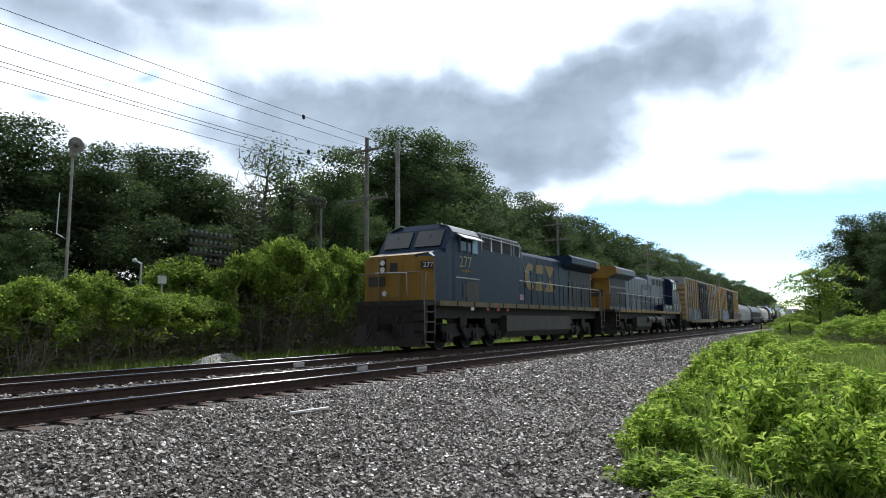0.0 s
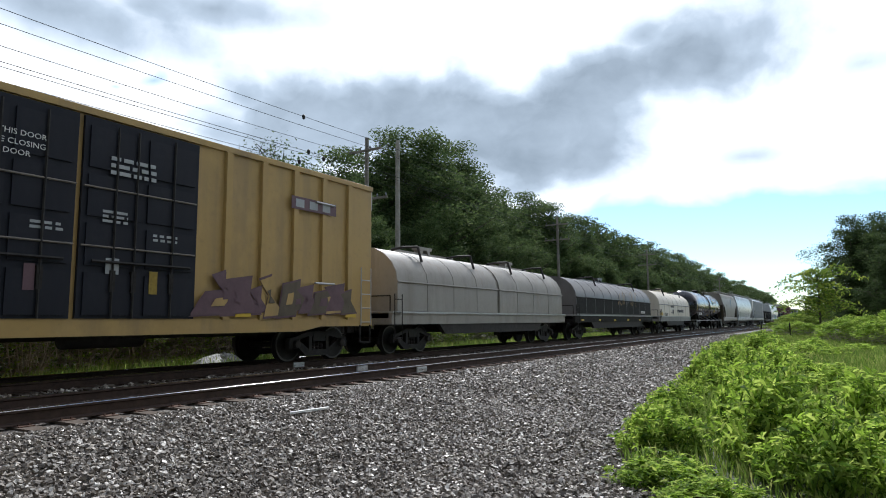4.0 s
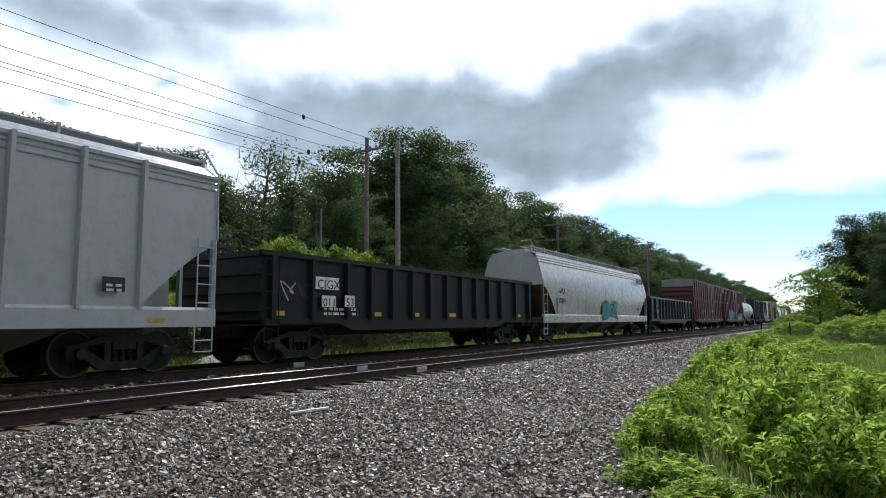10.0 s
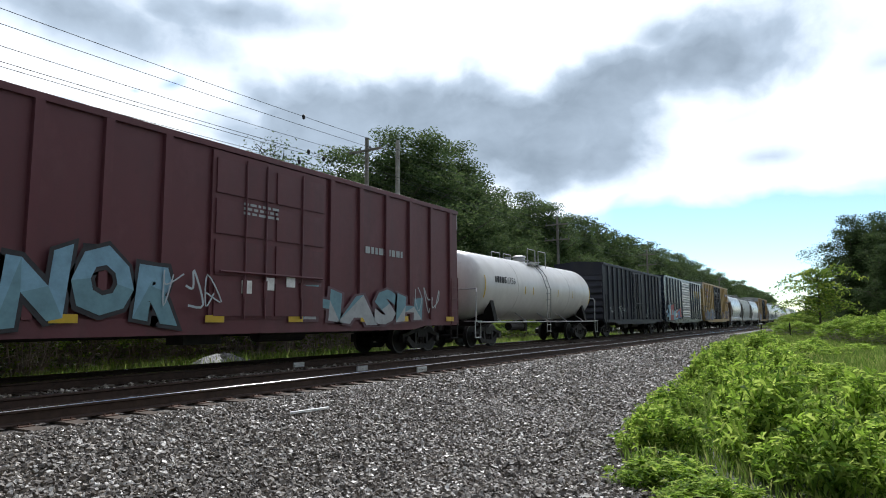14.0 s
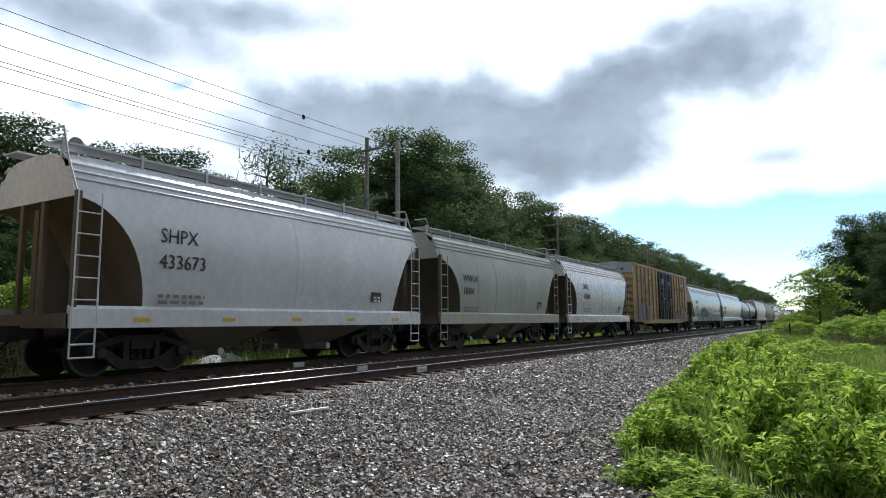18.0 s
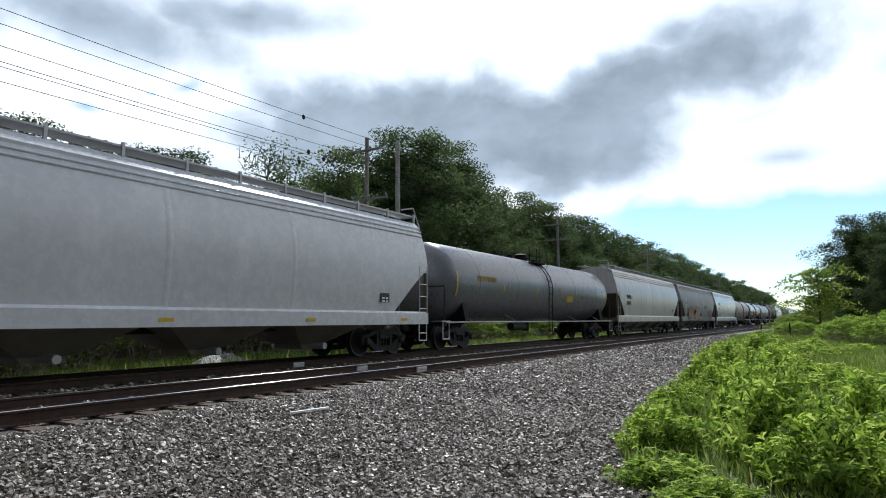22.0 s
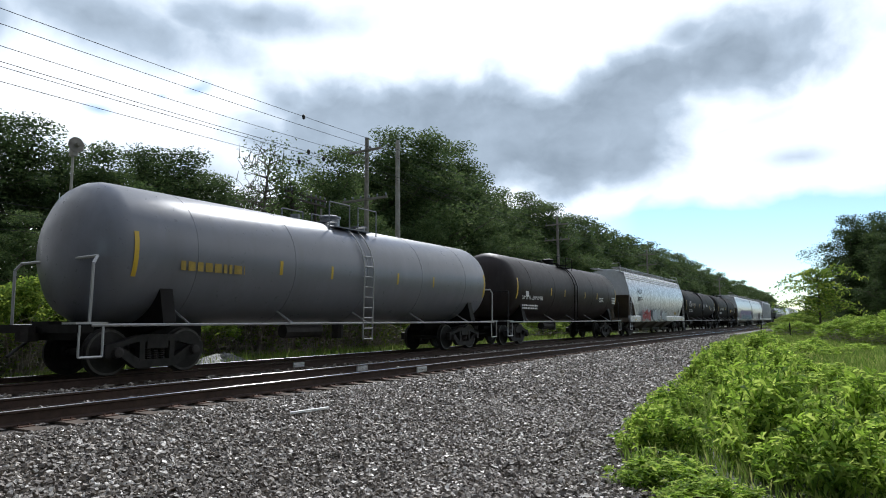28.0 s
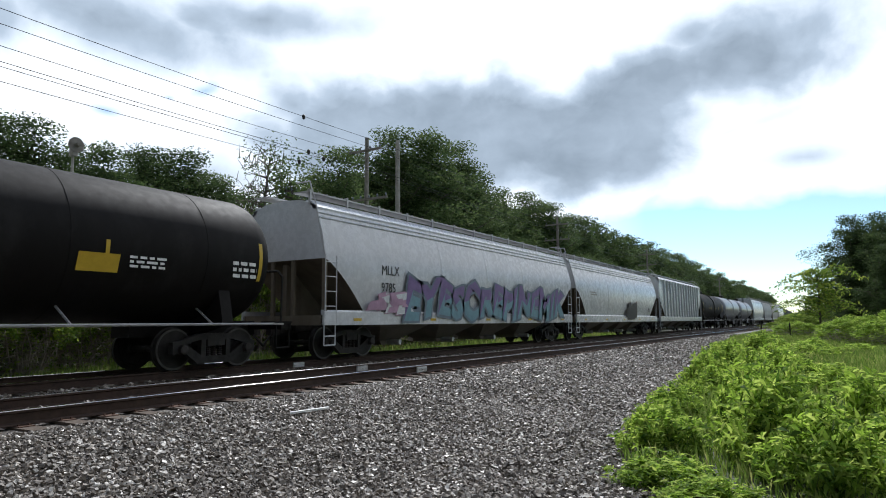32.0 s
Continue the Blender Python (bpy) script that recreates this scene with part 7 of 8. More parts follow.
tk, L, sd = tank("tank_car", 153.85, 170.2, "glossy black tank car with a coloured round emblem", "blackgloss", platform=True)
cx = (2.60, 2.62, 3.07, 3.08)
for k, (m, r) in enumerate((("g_blue", 0.42), ("g_green", 0.3), ("yellow", 0.22))):
    bm = B()
    vs = [(cx[0] + (k - 1) * 0.12 + r * 0.8 * math.cos(a), 3.1 + r * math.sin(a)) for a in (j * 0.3927 for j in range(16))]
    bm.faces.new([bm.verts.new((p, sd(q_) - 0.01 - 0.004 * k, q_)) for p, q_ in vs])
    part("round_emblem", bm, M[m], tk)
bm = B()
for k in range(7):
    a = cx[0] + 0.85 + k * 0.3
    bm.faces.new([bm.verts.new(p) for p in ((a, sd(2.95) - 0.012, 2.95), (a + 0.2, sd(2.95) - 0.012, 2.95), (a + 0.2, sd(3.2) - 0.012, 3.2), (a, sd(3.2) - 0.012, 3.2))])
part("emblem_bars", bm, M["white"], tk)


def tank_writing(tk, L, sd, mark, side_mat="white", x=None, z=2.28, size=0.3):
    x = -L / 2 + 2.3 if x is None else x
    if mark:
        letters(tk, mark, x, z, size, sd(z + 0.1) - 0.02, M[side_mat], 0, 1.15)
    bars(tk, x + 0.1, z - 0.3, 1.7, sd(2.0) - 0.012, M[side_mat], 2, 0.07, 4)
    bars(tk, L / 2 - 4.2, 2.3, 0.8, sd(2.3) - 0.01, M[side_mat], 3, 0.05, 9)
    bars(tk, L / 2 - 1.7, 2.35, 0.7, sd(2.35) - 0.01, M[side_mat], 3, 0.08, 12)
    return x


def yellow_sign(tk, x, z0, z1, w, sd):
    bm = B()
    bm.faces.new([bm.verts.new(p) for p in ((x, sd(z0) - 0.015, z0), (x + w, sd(z0) - 0.015, z0), (x + w, sd(z1) - 0.015, z1), (x, sd(z1) - 0.015, z1))])
    part("placard", bm, M["yellow"], tk, "yellow hazard placard")


tank_writing(tk, L, sd, "362368", x=-L / 2 + 1.8, z=2.02)
yellow_sign(tk, 3.23, 1.85, 2.2, 0.85, sd)
yellow_sign(tk, 0.05, 1.3, 1.6, 0.9, sd)

hp, L, wd = hopper("hopper_car", 171.95, 184.75, "weathered tan-grey covered hopper with rust stains", "hoptan", top=4.25, bays=3, cut=(2.2, 2.9), bow=True, undercol="hopdirty", chord="hoptan")
bm = B()
lathe(bm, [(0, 0.5), (0.012, 0.5)], "y", 8, (0.27, -1.605, 3.35))
part("round_emblem", bm, M["paleblue"], hp, "faded pale blue octagon")


def hop_text(hp, L, rows, x, z, size=0.34, mat="ink", extra=True, y=None, wd=None):
    def out(a, b):
        return y if wd is None else -max(wd(a), wd(b)) - 0.012
    for k, r in enumerate(rows):
        letters(hp, r, x, z - k * size * 1.55, size * 0.85, out(z - k * size * 1.55, z - k * size * 1.55 + size), M[mat], 0, 0.9)
    if extra:
        bars(hp, x, z - len(rows) * size * 1.5 - 0.1, 1.1, out(1.6, 2.2), M["under"], 2, 0.07, len(rows[0]) if rows else 3)
        patch(hp, "data_panel", L / 2 - 2.6, L / 2 - 2.15, 1.62, 1.9, out(1.62, 1.9), "ink")
        bars(hp, L / 2 - 2.52, 1.72, 0.3, out(1.62, 1.9) - 0.008, M["white"], 2, 0.05, 3)
        for k in range(5):
            patch(hp, "reflector", -L / 2 + 1.2 + (L - 2.8) * k / 4, -L / 2 + 1.2 + (L - 2.8) * k / 4 + 0.35, 1.06, 1.14, -1.61, "yellow", "yellow reflector")


hop_text(hp, L, [], -L / 2 + 2.4, 3.0, wd=wd)
hp, L, wd = hopper("hopper_car", 185.8, 204.3, "light grey covered hopper with black reporting marks", "hopgrey", top=4.42)
hop_text(hp, L, ["ACFX", "67141"], -7.34, 2.5, wd=wd)
hp, L, wd = hopper("hopper_car", 205.65, 225.0, "grey ribbed covered hopper with black reporting marks", "hopgrey", ribs=14, bulge=0, top=4.38)
hop_text(hp, L, ["UNPX", "122156"], -7.71, 2.3, y=-1.64)

gn, L, y = gondola("gondola", 226.4, 242.35, "worn black gondola with white number panels", "gonblack", top=2.72)
for x0, x1, z0, z1 in ((-6.23, -5.30, 1.90, 2.23), (-5.98, -5.44, 1.43, 1.74), (-5.05, -4.62, 1.45, 1.77)):
    patch(gn, "number_panel", x0, x1, z0, z1, y - 0.122, "white")
letters(gn, "CIGX", -6.18, 1.92, 0.24, y - 0.13, M["ink"], 0, 1.1)
letters(gn, "011", -5.94, 1.45, 0.22, y - 0.13, M["ink"], 0, 1.1)
letters(gn, "53", -5.00, 1.47, 0.22, y - 0.13, M["ink"], 0, 1.1)
for f in (0.02, 0.27, 0.4, 0.55, 0.9):
    patch(gn, "reflector", -L / 2 + f * L, -L / 2 + f * L + 0.45, 1.2, 1.32, y - 0.008, "yellow", "yellow reflector")
graffiti(gn, -L / 2 + 0.6, -L / 2 + 1.7, 1.55, 2.1, y, [M["g_silver"], M["gonblack"], M["white"], M["ink"]], 3, 2, 'tag')
bars(gn, -L / 2 + 2.2, 1.35, 1.4, y - 0.01, M["white"], 2, 0.07, 3)

hp, L, wd = hopper("hopper_car", 243.65, 263.0, "white covered hopper with teal graffiti letters", "hopwhite", top=4.28, undercol="under")
hop_text(hp, L, ["GPLX", "77897"], -7.71, 2.4, wd=wd)
spray(hp, "RBOK", -0.9, 2.3, 1.15, 2.15, -1.64, "g_teal", "ink", 5, 0.06, 0.15, 0.14)
graffiti(hp, -4.94, -2.17, 1.25, 2.25, -1.64, [M["g_silver"], M["hopwhite"], M["hopwhite"], M["g_slate"]], 52, 6, 'tag')
patch(hp, "rust_streak", -8.0, -7.9, 1.38, 2.15, -1.585, "g_orange", "orange painted stripe")
bars(hp, L / 2 - 2.6, 3.55, 1.7, -1.60, M["ink"], 1, 0.36, 15)

gn, L, y = gondola("gondola", 264.35, 280.8, "dark blue gondola with white reporting marks", "gonblue", top=2.75)
letters(gn, "CIGX", -6.22, 2.05, 0.24, y - 0.01, M["white"], 0, 0.85)
letters(gn, "802787", -6.26, 1.62, 0.24, y - 0.03, M["white"], 0, 0.86)
letters(gn, "LD LMT", -5.82, 1.36, 0.09, y - 0.01, M["white"])
letters(gn, "LT WT", -5.77, 1.2, 0.09, y - 0.01, M["white"])
bars(gn, -4.9, 1.34, 0.5, y - 0.01, M["white"], 2, 0.07, 5)
patch(gn, "emblem", 4.34, 5.05, 1.21, 1.59, y, "white")
patch(gn, "reflector", -L / 2 + 0.05, -L / 2 + 0.75, 1.0, 1.2, y - 0.06, "dullyellow", "faded yellow panel")


def maroon_car(q0, q1, label, seed, cols, gx, panel):
    ob, L, y = boxcar("boxcar", q0, q1, label, "maroon", posts=[0.03 + 0.0672 * k for k in range(15) if not 0.4 < 0.03 + 0.0672 * k < 0.63], doors=((0.425, 0.62, "maroon"),), top=5.1, bot=0.78, sheen=False)
    h = L / 2
    for a, b in ((-h, -h + 0.43 * L), (-h + 0.62 * L, h)) if panel else ():
        bm = B()
        box(bm, a, b, y - 0.10, y, 3.12, 3.2)
        part("side_rail", bm, M["maroon"], ob)
    bars(ob, -h + L * 0.47, 3.75, 1.1, y - 0.11, M["g_silver"], 3, 0.06, seed)
    for f in (0.1, 0.25, 0.42, 0.55, 0.7, 0.8, 0.95):
        patch(ob, "reflector", -h + L * f, -h + L * f + 0.5, 1.04, 1.2, y - 0.09, "yellow", "yellow reflector")
    for x0, x1, n in gx:
        if cols[1] == "maroon":
            graffiti(ob, x0, x1, 1.0, 2.35, y - 0.085, [M[c] for c in cols], seed, n, "tag")
        else:
            spray(ob, "SNOR" if n == 5 else "HASH", x0, x1, 0.95, 2.45 if n == 5 else 1.95, y - 0.085, cols[1] if n == 5 else "g_silver", "ink" if n == 5 else "g_plum", seed, 0.07, 0.1, 0.13, cols[0] if n == 5 else "g_tealpale")
            graffiti(ob, x1 - 0.6, x1 + 0.9, 1.3, 2.2, y - 0.12, [M["g_pale"], M["g_pale"], M["ink"], M["g_silver"]], seed, 3, "tag")
        seed += 5
    patch(ob, "number_panel", -h + L * 0.28, -h + L * 0.28 + 0.4, 2.2, 2.5, y - 0.004, "ink")
    for k in range(3):
        patch(ob, "sticker", -h + L * 0.47 + 0.7 * k, -h + L * 0.47 + 0.7 * k + 0.3, 1.7 + 0.1 * k, 2.0 + 0.1 * k, y - 0.11, "white")
    if panel:
        bm = B()
        lathe(bm, [(0, 0.38), (0.01, 0.38)], "y", 20, (h - 1.3, y - 0.012, 3.9))
        part("round_emblem", bm, M["g_silver"], ob, "faded round emblem")
    else:
        bars(ob, h - 5.4, 3.05, 1.9, y - 0.02, M["g_silver"], 1, 0.2, 77)
        bars(ob, -h + 1.6, 3.1, 1.4, y - 0.02, M["g_silver"], 1, 0.26, 78)
        letters(ob, "761", -h + 1.5, 2.55, 0.3, y - 0.012, M["g_silver"], 0, 1.0)
        letters(ob, "734", -h + 2.55, 2.55, 0.3, y - 0.012, M["g_silver"], 0, 1.0)
    return ob, L, y


maroon_car(282.3, 300.95, "maroon boxcar with pale scrawled graffiti", 61, ("g_silver", "maroon", "maroon", "g_silver"), [(-5.57, -1.51, 7)], True)
maroon_car(303.1, 322.05, "maroon boxcar with light blue graffiti letters", 71, ("g_lightblue", "g_tealpale", "g_pale", "g_blue"), [(-6.38, -1.98, 5), (1.37, 7.10, 4)], False)
tk, L, sd = tank("tank_car", 323.5, 338.0, "white tank car with a railed top platform", "tankwhite", R=1.42, zc=2.52, walk_col="galv", seams=2)
bars(tk, -5.45, 2.62, 0.95, sd(2.7) - 0.012, M["ink"], 1, 0.26, 3)
letters(tk, "51756", -4.57, 2.62, 0.27, sd(2.7) - 0.015, M["ink"], 0, 1.1)
ob, L, y = boxcar("boxcar", 339.55, 354.7, "dark grey boxcar with faded graffiti", "darkblue", posts=std_posts(15, 0.41, 0.6), doors=((0.43, 0.6, "darkblue"),), top=4.55, roof="darkblue", sheen=False)
graffiti(ob, -L / 2 + 0.8, L / 2 - 0.8, 1.1, 2.0, y - 0.085, [M["g_silver"], M["darkblue"], M["g_silver"], M["ink"]], 81, 14, 'tag')
ob, L, y = boxcar("boxcar", 355.9, 372.75, "navy boxcar with a slatted bare metal door", "navy", posts=std_posts(15, 0.38, 0.62), doors=(), top=4.75, roof="navy", sheen=False)
bm = B()
box(bm, -L * 0.1, L * 0.11, y - 0.06, y + 0.05, 1.15, 4.55)
dr = part("door", bm, M["navy"], ob, "dark slatted door with bright ribs")
for k in range(14):
    bm = B()
    prism(bm, [(y - 0.06, 1.3 + k * 0.23), (y - 0.12, 1.34 + k * 0.23), (y - 0.06, 1.42 + k * 0.23)], -L * 0.095, L * 0.105)
    part("slat", bm, M["galv" if k % 3 else "navy"], dr)
shards(ob, -L / 2 + 0.5, -L / 2 + 6.0, 0.98, 2.6, y - 0.085, ("ink", "g_lightblue", "g_blue", "g_lightblue", "g_red", "white"), 84, 8)
patch(ob, "faded_plate", 4.4, 7.2, 3.2, 3.9, y - 0.004, "g_gold", "faded yellow lettering patch")
for k in range(7):
    for f in range(6):
        a = (-7.9, -6.8, -5.7, -4.5, 2.2, 3.4, 4.5, 5.6)[k]
        bm = B()
        prism(bm, [(y - 0.002, 1.45 + f * 0.5), (y - 0.03, 1.48 + f * 0.5), (y - 0.03, 1.5 + f * 0.5), (y - 0.002, 1.53 + f * 0.5)], a + 0.12, a + 0.9)
        part("panel_bead", bm, M["navy"], ob)
graffiti(ob, L / 2 - 5.5, L / 2 - 1, 1.1, 2.0, y - 0.085, [M["g_silver"], M["navy"], M["navy"], M["g_silver"]], 85, 6, 'tag')

ob, L, y = mixed_boxcar(374.05, 392.75, "yellow boxcar with dark doors and dense graffiti", "yellowcar", "666970", "TBOX", [0.37, 0.495, 0.63], 91, [-9.17, -2.68, 0.79, 2.09][:2], ("ink", "g_silver", "g_slate", "g_silver", "g_purple", "g_slate", "yellowcar"), [-7.62, -6.18, 3.29, 4.54], [-8.40, -7.85, 3.68, 4.02][:1] + [-5.94, -5.35, 3.60, 4.09][:1] + [-7.62, -6.23, 2.58, 2.90][:1])
for k, s in enumerate(("Railcar Pooling", "Experts")):
    letters(ob, s, L / 2 - 2.9 + 0.6 * k, 3.1 - 0.35 * k, 0.24, y - 0.09, M["ink"])
hp, L, wd = hopper("hopper_car", 394.65, 405.9, "short white covered hopper with black reporting marks", "hopwhite", top=4.12, bays=2, cut=(1.45, 3.35), bow=True, bulge=0.1, undercol="under")
hop_text(hp, L, ["SHPX", "433673"], -3.95, 2.66, wd=wd)
hp, L, wd = hopper("hopper_car", 407.2, 418.3, "short grey-green covered hopper with dusty sides", "hopdusty", top=4.05, bays=3, cut=(1.5, 3.25), bow=True, bulge=0.06, undercol="hoptan")
hop_text(hp, L, ["WWUX", "18304"], -3.98, 2.5, 0.3, wd=wd)
hp, L, wd = hopper("hopper_car", 419.6, 431.1, "short white covered hopper with dark end cutouts", "hopwhite", top=4.12, bays=2, cut=(1.45, 3.35), bow=True, bulge=0.1, undercol="under")
hop_text(hp, L, ["SHPX", "433865"], -3.45, 2.75, wd=wd)
ob, L, y = mixed_boxcar(432.65, 451.45, "ochre boxcar with dark doors and scrawled graffiti", "ochre", "666112", "TBOX", [0.391, 0.52, 0.655], 101, [-8.6, -5.2], ("g_purple", "g_silver", "g_purple", "ochre"), [-7.0, -5.4, 3.3, 4.5], [-8.6, -4.9, -7.0])
letters(ob, "Railcar Pooling Experts", 3.92, 3.6, 0.26, y - 0.09, M["ink"], 0, 1.2)
letters(ob, "YOUR", -4.7, 1.85, 0.24, y - 0.01, M["g_pale"], 0, 0.75)
letters(ob, "HEAD", -4.65, 1.5, 0.22, y - 0.01, M["g_pale"], 0, 0.75)
hp, L, wd = hopper("hopper_car", 453.4, 471.7, "grey covered hopper with large silver graffiti letters", "hopgrey", top=4.25, undercol="under")
hop_text(hp, L, ["DOWX", "22270"], -L / 2 + 2.3, 2.7, wd=wd)
spray(hp, "ATOR", -4.5, -0.55, 1.0, 2.35, -1.645, "ink", "g_silver", 2, 0.07, 0.1, 0.12)
spray(hp, "YSIEBOLSBONE", -0.4, L / 2 - 0.9, 1.02, 2.15, -1.645, "g_silver", "ink", 3, 0.04, -0.1, 0.14, "hopgrey")
shards(hp, -6.2, -4.5, 1.0, 1.8, -1.64, ("g_slate", "g_teal", "g_silver", "g_slate"), 8, 7)
shards(hp, L / 2 - 1.6, L / 2 - 0.7, 1.05, 1.9, -1.64, ("ink", "g_teal", "g_green"), 9, 3)
hp, L, wd = hopper("hopper_car", 473.1, 492.7, "clean white covered hopper with small black marks", "hopwhite", top=4.3, undercol="under")
hop_text(hp, L, [], -L / 2 + 2.4, 2.7, wd=wd)
bars(hp, -7.74, 2.4, 1.2, -1.6, M["ink"], 2, 0.3, 4)
tk, L, sd = tank("tank_car", 493.9, 513.6, "dark grey tank car with yellow strips", "tankdark", R=1.52, zc=2.52)
bars(tk, -L / 2 + 2.5, 2.6, 1.6, sd(2.6) - 0.012, M["dullyellow"], 1, 0.2, 3)
yellow_sign(tk, 2.36, 2.0, 2.3, 0.9, sd)
hp, L, wd = hopper("hopper_car", 514.9, 533.4, "rust-stained white covered hopper", "hoprusty", top=4.28, undercol="hopdirty", chord="hoprusty")
hop_text(hp, L, [], -L / 2 + 2.4, 2.7, wd=wd)
bars(hp, -7.13, 2.5, 0.9, -1.6, M["ink"], 2, 0.24, 4)
hp, L, wd = hopper("hopper_car", 534.8, 553.3, "grimy grey covered hopper with orange graffiti", "hopdirty", top=4.28, undercol="hopdirty")
hop_text(hp, L, ["CITX", "200218"], -7.49, 2.75, 0.36, "white", wd=wd)
spray(hp, "HASTZR", -6.4, -0.7, 1.1, 2.3, -1.645, "g_gold", "ink", 4, 0.08, 0.35, 0.14, "g_orange")
shards(hp, -6.3, -0.9, 0.98, 1.22, -1.67, ("ink", "g_pink", "g_red", "g_silver"), 12, 9)
shards(hp, 0.9, 3.9, 0.98, 1.95, -1.645, ("g_green", "g_green", "hopdirty", "g_blue", "g_green", "g_gold"), 13, 14)
letters(hp, "MEATS", 2.35, 2.18, 0.34, -1.645, M["ink"], 0, 0.95)
letters(hp, "WRH", -0.4, 1.45, 0.26, -1.645, M["ink"], 0, 1.0)
shards(hp, 4.0, 6.9, 0.98, 2.1, -1.645, ("ink", "hopdirty", "locotank", "g_red", "locotank"), 14, 13)
graffiti(hp, 7.2, 8.1, 1.8, 2.9, -1.62, [M["g_pale"], M["white"], M["g_pale"], M["g_silver"]], 15, 2, "tag")
hp, L, wd = hopper("hopper_car", 554.6, 572.6, "light grey covered hopper with black numbers", "hopgrey", top=4.28, undercol="under")
hop_text(hp, L, ["DOWX", "21703"], -6.96, 2.75, wd=wd)
tk, L, sd = tank("tank_car", 573.5, 590.0, "grey tank car streaked with rust", "tankrust", zc=2.5)
tank_writing(tk, L, sd, "", "ink")
tk, L, sd = tank("tank_car", 591.0, 608.7, "glossy black tank car with white stencils", "blackgloss", zc=2.5)
tank_writing(tk, L, sd, "")
yellow_sign(tk, 3.84, 2.0, 2.35, 0.9, sd)
bars(tk, 2.63, 2.35, 1.3, sd(2.3) - 0.012, M["white"], 4, 0.07, 8)
tk, L, sd = tank("tank_car", 610.8, 627.3, "plain grey tank car with yellow strips", "tankgrey", zc=2.5, walk_col="tankdark")
bars(tk, -6.31, 2.14, 1.7, sd(2.25) - 0.012, M["dullyellow"], 1, 0.2, 3)
tk, L, sd = tank("tank_car", 628.6, 645.0, "flat black tank car with white reporting marks", "blackbrown", R=1.52, zc=2.56)
tank_writing(tk, L, sd, "SHPX 204348", x=-6.75, z=2.0, size=0.25)
patch(tk, "placard", -6.48, -6.48 + 0.3, 2.12, 2.36, sd(2.6) - 0.02, "white")
hp, L, wd = hopper("hopper_car", 647.1, 665.2, "pale grey covered hopper with red and outlined graffiti", "hopwhite", top=4.3, undercol="under")
hop_text(hp, L, [], -L / 2 + 2.4, 2.7, wd=wd)
letters(hp, "OGCX", -6.95, 2.9, 0.3, -1.6, M["ink"], 0, 0.9)
letters(hp, "5604", -6.95, 2.4, 0.3, -1.6, M["ink"], 0, 0.9)
spray(hp, "HOME", -6.1, -3.65, 1.0, 1.8, -1.645, "g_red", "g_pale", 2, 0.1, 0.2, 0.16)
spray(hp, "GEINS", -3.2, -0.6, 0.98, 1.88, -1.645, "g_pale", "ink", 1, 0.11, 0.1, 0.1)
spray(hp, "GENK", -0.25, 1.85, 1.0, 1.75, -1.645, "g_pale", "ink", 3, 0.11, 0.1, 0.1)
patch(hp, "yellow_plate", 4.6, 5.5, 1.5, 1.7, -1.62, "g_gold")
tk, L, sd = tank("tank_car", 666.2, 684.5, "black tank car with scrawled white tags", "black", R=1.52, zc=2.56, low=True, strips=(-1.6, 0.37, 4.5))
tank_writing(tk, L, sd, "")
graffiti(tk, -7.33, -6.37, 2.24, 2.94, -1.58, [M["white"], M["white"], M["white"], M["white"]], 141, 4, 'tag')
bars(tk, -6.29, 2.4, 2.6, sd(2.4) - 0.012, M["under"], 1, 0.28, 3)
patch(tk, "stencil_plate", 2.4, 3.07, 2.44, 2.68, -1.526, "tankgrey")
for k in range(7):
    z = 2.62 - 0.09 * k
    bars(tk, 0.56 - 0.02 * k, z, 1.25 - 0.1 * k, sd(z) - 0.01, M["tankgrey"], 1, 0.04, 31 + k)
tk, L, sd = tank("tank_car", 685.5, 702.1, "black tank car with large white reporting marks", "black", R=1.52, zc=2.56, low=True)
tank_writing(tk, L, sd, "XOMX 110563", x=-6.13, z=2.2, size=0.27)
yellow_sign(tk, 3.1, 2.0, 2.35, 0.8, sd)
hp, L, wd = hopper("hopper_car", 703.4, 722.3, "white covered hopper with teal and pink graffiti", "hopwhite", top=4.3, undercol="under")
hop_text(hp, L, ["MLLX", "9785"], -6.94, 2.45, wd=wd)
spray(hp, "EYESCREPINEMIK", -5.8, 8.4, 1.05, 2.5, -1.645, "g_tealpale", "g_slate", 2, 0.05, 0.2, 0.13, "g_purple")
shards(hp, -7.7, -5.4, 1.25, 2.0, -1.63, ("g_pink", "g_pink", "hopwhite"), 152, 5)
hp, L, wd = hopper("hopper_car", 723.0, 741.0, "white covered hopper with a dark graffiti patch", "hopwhite", top=4.3, undercol="under")
shards(hp, L / 2 - 8.6, L / 2 - 6.6, 1.1, 2.3, -1.64, ("under", "locotank", "locotank"), 161, 4)
hop_text(hp, L, [], -L / 2 + 2.4, 2.7, wd=wd)
hopper("hopper_car", 742.2, 760.6, "grey ribbed covered hopper far down the train", "hopgrey", top=4.4, ribs=14, bulge=0)
q = 761.8
for k, c in enumerate(("black", "tankgrey", "tankgrey")):
    tank("tank_car", q, q + 15.2, ("black", "grey", "pale grey")[k] + " tank car far down the train", c)
    q += 16.6
for k, c in enumerate(("hopgrey", "hopdirty", "hoptan", "hopgrey")):
    hopper("hopper_car", q, q + 18.2, ("light grey", "grimy", "tan", "grey")[k] + " covered hopper far down the train", c)
    q += 19.8
for k in range(3):
    tank("tank_car", q, q + 16, "black tank car far down the train", "black")
    q += 17.6


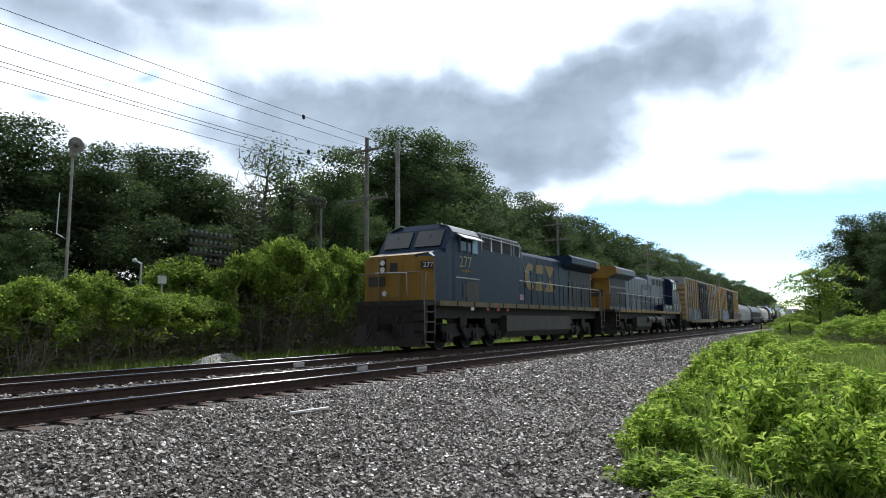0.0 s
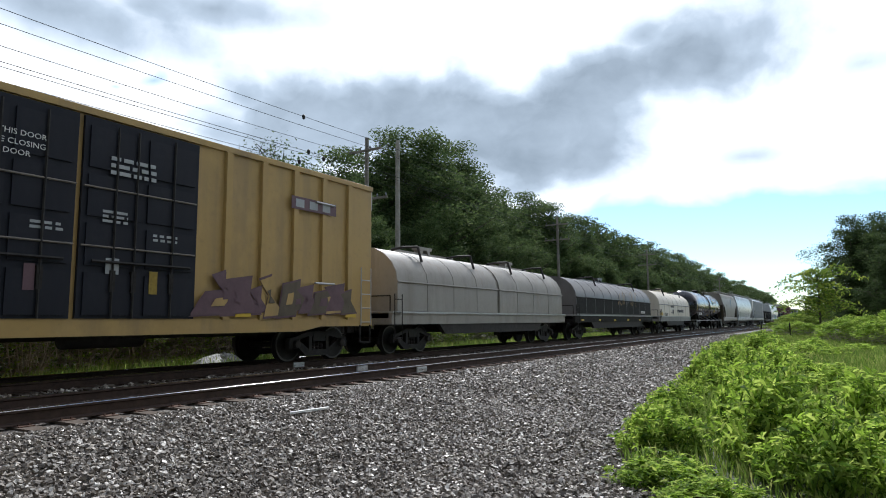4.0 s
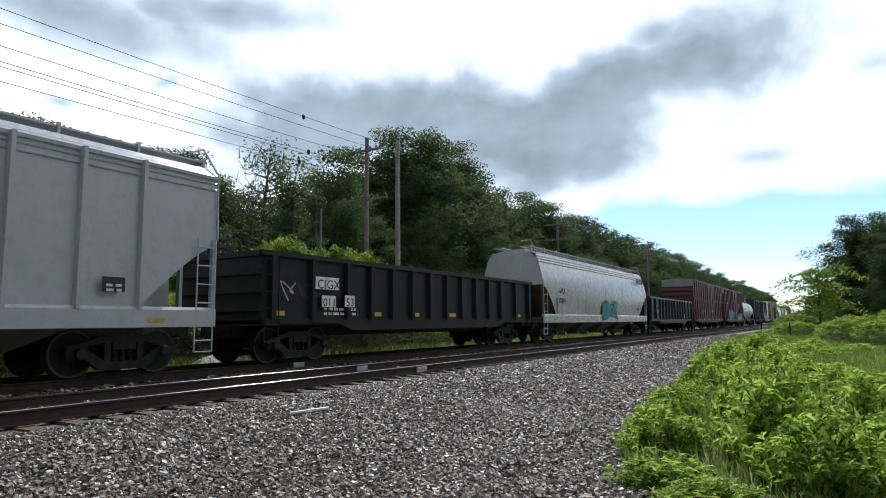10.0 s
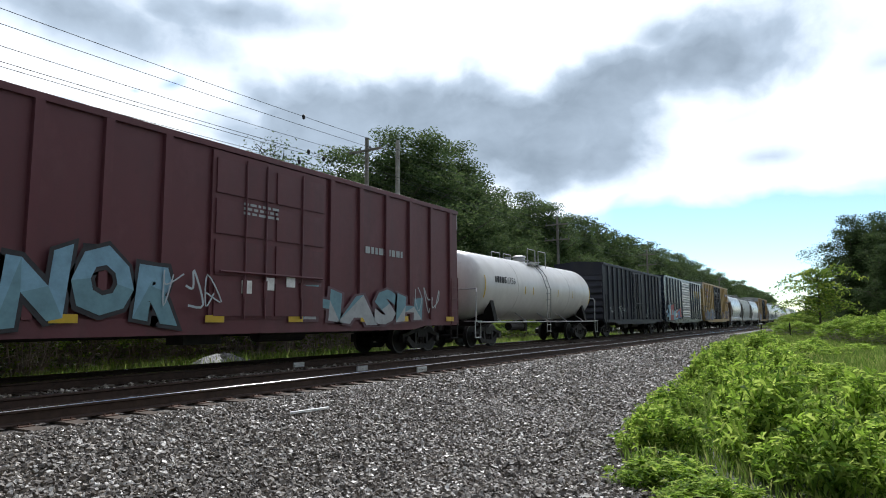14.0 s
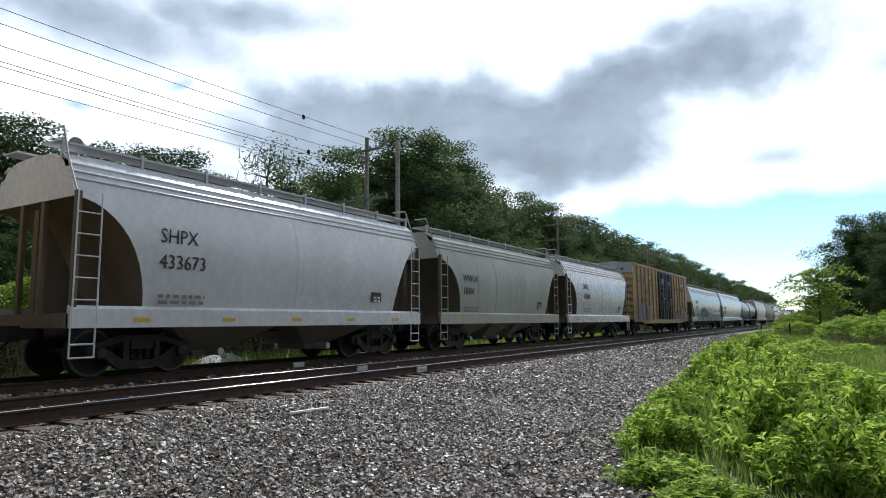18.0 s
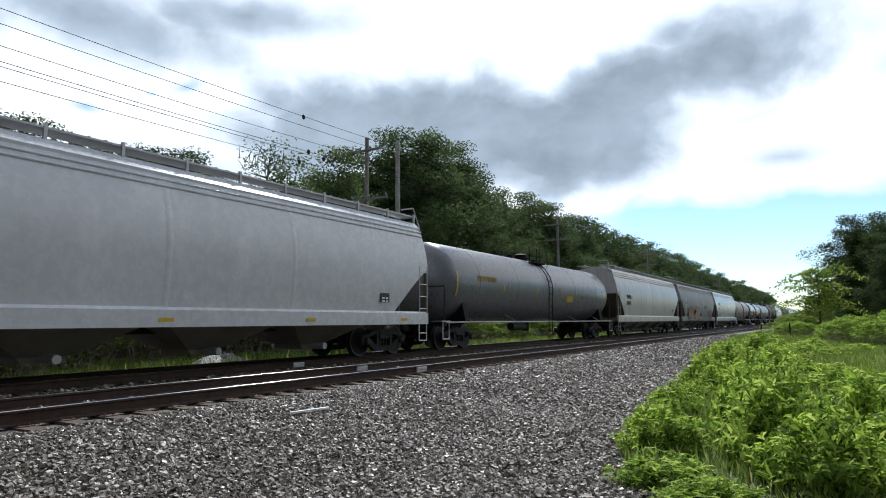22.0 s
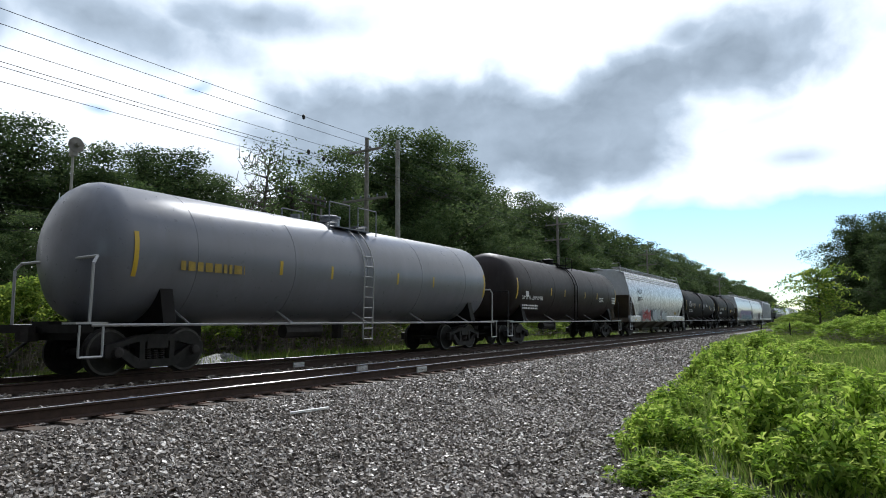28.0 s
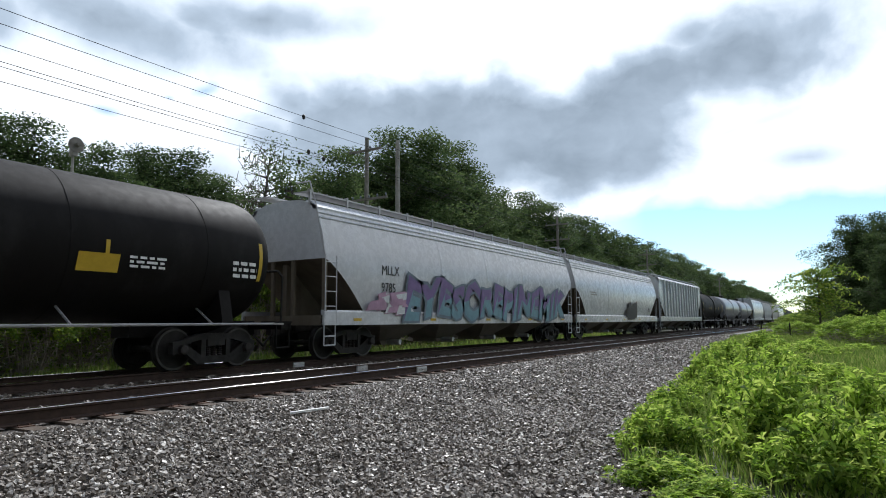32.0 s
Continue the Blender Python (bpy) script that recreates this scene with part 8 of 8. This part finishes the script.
# ---- ties, ballast stones ----
M["tie"] = flat("weathered_timber", (0.095, 0.07, 0.052), 0.9, 0, 0.4, 5)
M["plate"] = flat("rusty_tie_plate", (0.11, 0.06, 0.04), 0.8, 0.3, 0.4, 9)


def ties():
    track = []
    for k, (name, yc) in enumerate((("track_near", 9.1825), ("track_far", 13.1325))):
        tr = tagged(new(name), "wooden ties of a railway track bedded in ballast", "track", kind="structure")
        bm = B()
        box(bm, -0.115, 0.115, -1.3, 1.3, -0.36, -0.185)
        me = mesh_of("tie", bm, M["tie"])
        bm = B()
        for s in (-0.7525, 0.7525):
            box(bm, -0.09, 0.09, s - 0.19, s + 0.19, -0.186, -0.174)
            for u, w in ((-0.06, -0.11), (0.06, -0.11), (-0.06, 0.11), (0.06, 0.11)):
                box(bm, u - 0.012, u + 0.012, s + w - 0.014, s + w + 0.014, -0.175, -0.155)
        pm = mesh_of("tie_plate", bm, M["plate"])
        rnd = random.Random(k)
        x = -8.0
        for i in range(280 if k == 0 else 120):
            t = put("tie", me, tr, pose(x, yc + rnd.uniform(-0.05, 0.05), rnd.uniform(-0.012, 0.004), 0, 0, rnd.uniform(-1, 1)))
            if x < 45 and k == 0:
                put("tie_plate", pm, t)
            x += 0.5 + rnd.uniform(-0.02, 0.02)
        bm = B()
        for i in range(260):
            box(bm, x - 0.11, x + 0.11, yc - 1.3, yc + 1.3, -0.36, -0.185)
            x += 0.5
        tagged(part("far_ties", bm, M["tie"], tr), kind="stuff")


ties()


def stones():
    rng = np.random.default_rng(4)

    def field(n, x0, x1, y0, y1, s0, s1):
        x = rng.uniform(x0, x1, n)
        y = rng.uniform(y0, y1, n)
        edge = grass_edge(x)
        k = y > edge - 0.2 + rng.normal(0, 0.2, n)
        return x[k], y[k], rng.uniform(s0, s1, int(k.sum()))
    parts = [field(78000, 1.8, 11, 0.3, 7.9, 0.011, 0.033), field(44000, 11, 24, 2.3, 7.9, 0.015, 0.04), field(12000, 24, 60, 4, 7.9, 0.032, 0.06), field(5000, 2, 30, 8.6, 9.8, 0.03, 0.055), field(4000, 2, 40, 10.1, 12.2, 0.03, 0.055), field(5000, 3, 40, 14.3, 17.4, 0.03, 0.06)]
    x, y, s = (np.concatenate([p[i] for p in parts]) for i in range(3))
    near = np.array([ground_z(a, b) for a, b in zip(x, y)])
    n = len(x)
    block = np.array([(a, b, c) for a in (-1, 1) for b in (-1, 1) for c in (-1, 1)], float) * 0.72
    V = block[None] * rng.uniform(0.65, 1.2, (n, 8, 1)) + rng.normal(0, 0.17, (n, 8, 3))
    q = rng.normal(size=(n, 4))
    q /= np.linalg.norm(q, axis=1)[:, None]
    w, a, b, c = q.T
    R = np.stack([np.stack([1 - 2 * (b * b + c * c), 2 * (a * b - w * c), 2 * (a * c + w * b)], 1), np.stack([2 * (a * b + w * c), 1 - 2 * (a * a + c * c), 2 * (b * c - w * a)], 1), np.stack([2 * (a * c - w * b), 2 * (b * c + w * a), 1 - 2 * (a * a + b * b)], 1)], 1)
    V = np.einsum("nij,nkj->nki", R, V * rng.uniform(0.6, 1.1, (n, 1, 3)))
    V = V * s[:, None, None]
    V[:, :, 2] *= 0.85
    V += np.stack([x, y, near + s * rng.uniform(0.1, 1.0, n)], 1)[:, None]
    F = np.array([(0, 1, 3), (0, 3, 2), (4, 6, 7), (4, 7, 5), (0, 4, 5), (0, 5, 1), (2, 3, 7), (2, 7, 6), (0, 2, 6), (0, 6, 4), (1, 5, 7), (1, 7, 3)])
    F = (F[None] + 8 * np.arange(n)[:, None, None]).reshape(-1)
    me = bpy.data.meshes.new("ballast_stones")
    me.vertices.add(8 * n)
    me.vertices.foreach_set("co", V.ravel())
    me.loops.add(len(F))
    me.loops.foreach_set("vertex_index", F)
    me.polygons.add(12 * n)
    me.polygons.foreach_set("loop_start", np.arange(0, len(F), 3))
    m, t, bs = nodes_of("crushed_stone")
    g = t.nodes.new("ShaderNodeNewGeometry")
    c0 = ramp(t, g.outputs["Random Per Island"], [(0.0, (0.058, 0.046, 0.036)), (0.4, (0.155, 0.128, 0.102)), (0.75, (0.30, 0.26, 0.216)), (0.93, (0.50, 0.455, 0.40)), (1.0, (0.78, 0.74, 0.68))])
    nn = noise_tex(t, 30, 4, 0.6)
    link(t, mixc(t, ramp(t, nn.outputs[0], [(0.4, (0, 0, 0)), (0.7, (0.4,) * 3)]).outputs[0], c0.outputs[0], (0.09, 0.076, 0.06)), bs.inputs["Base Color"])
    link(t, ramp(t, g.outputs["Random Per Island"], [(0.0, (0.6,) * 3), (0.3, (0.42,) * 3), (0.34, (0.7,) * 3), (0.65, (0.5,) * 3), (0.74, (0.38,) * 3), (1.0, (0.6,) * 3)]).outputs[0], bs.inputs["Roughness"])
    me.materials.append(m)
    me.update()
    me.shade_flat()
    tagged(new("ballast_stones", me), "loose grey crushed stone ballast", "ballast", kind="stuff")


stones()


# ---- what moves ----
def motions():
    for ob, q in TRAIN:
        walk(ob, [(t, pose(q - SPEED * t, YC, 0)) for t in (0.0, 16.0, 32.0)])
    walk(clouds, [(t, pose(0, 0, 0, 0, 0.02 * t, -0.14 * t)) for t in (0.0, 16.0, 32.0)])


motions()
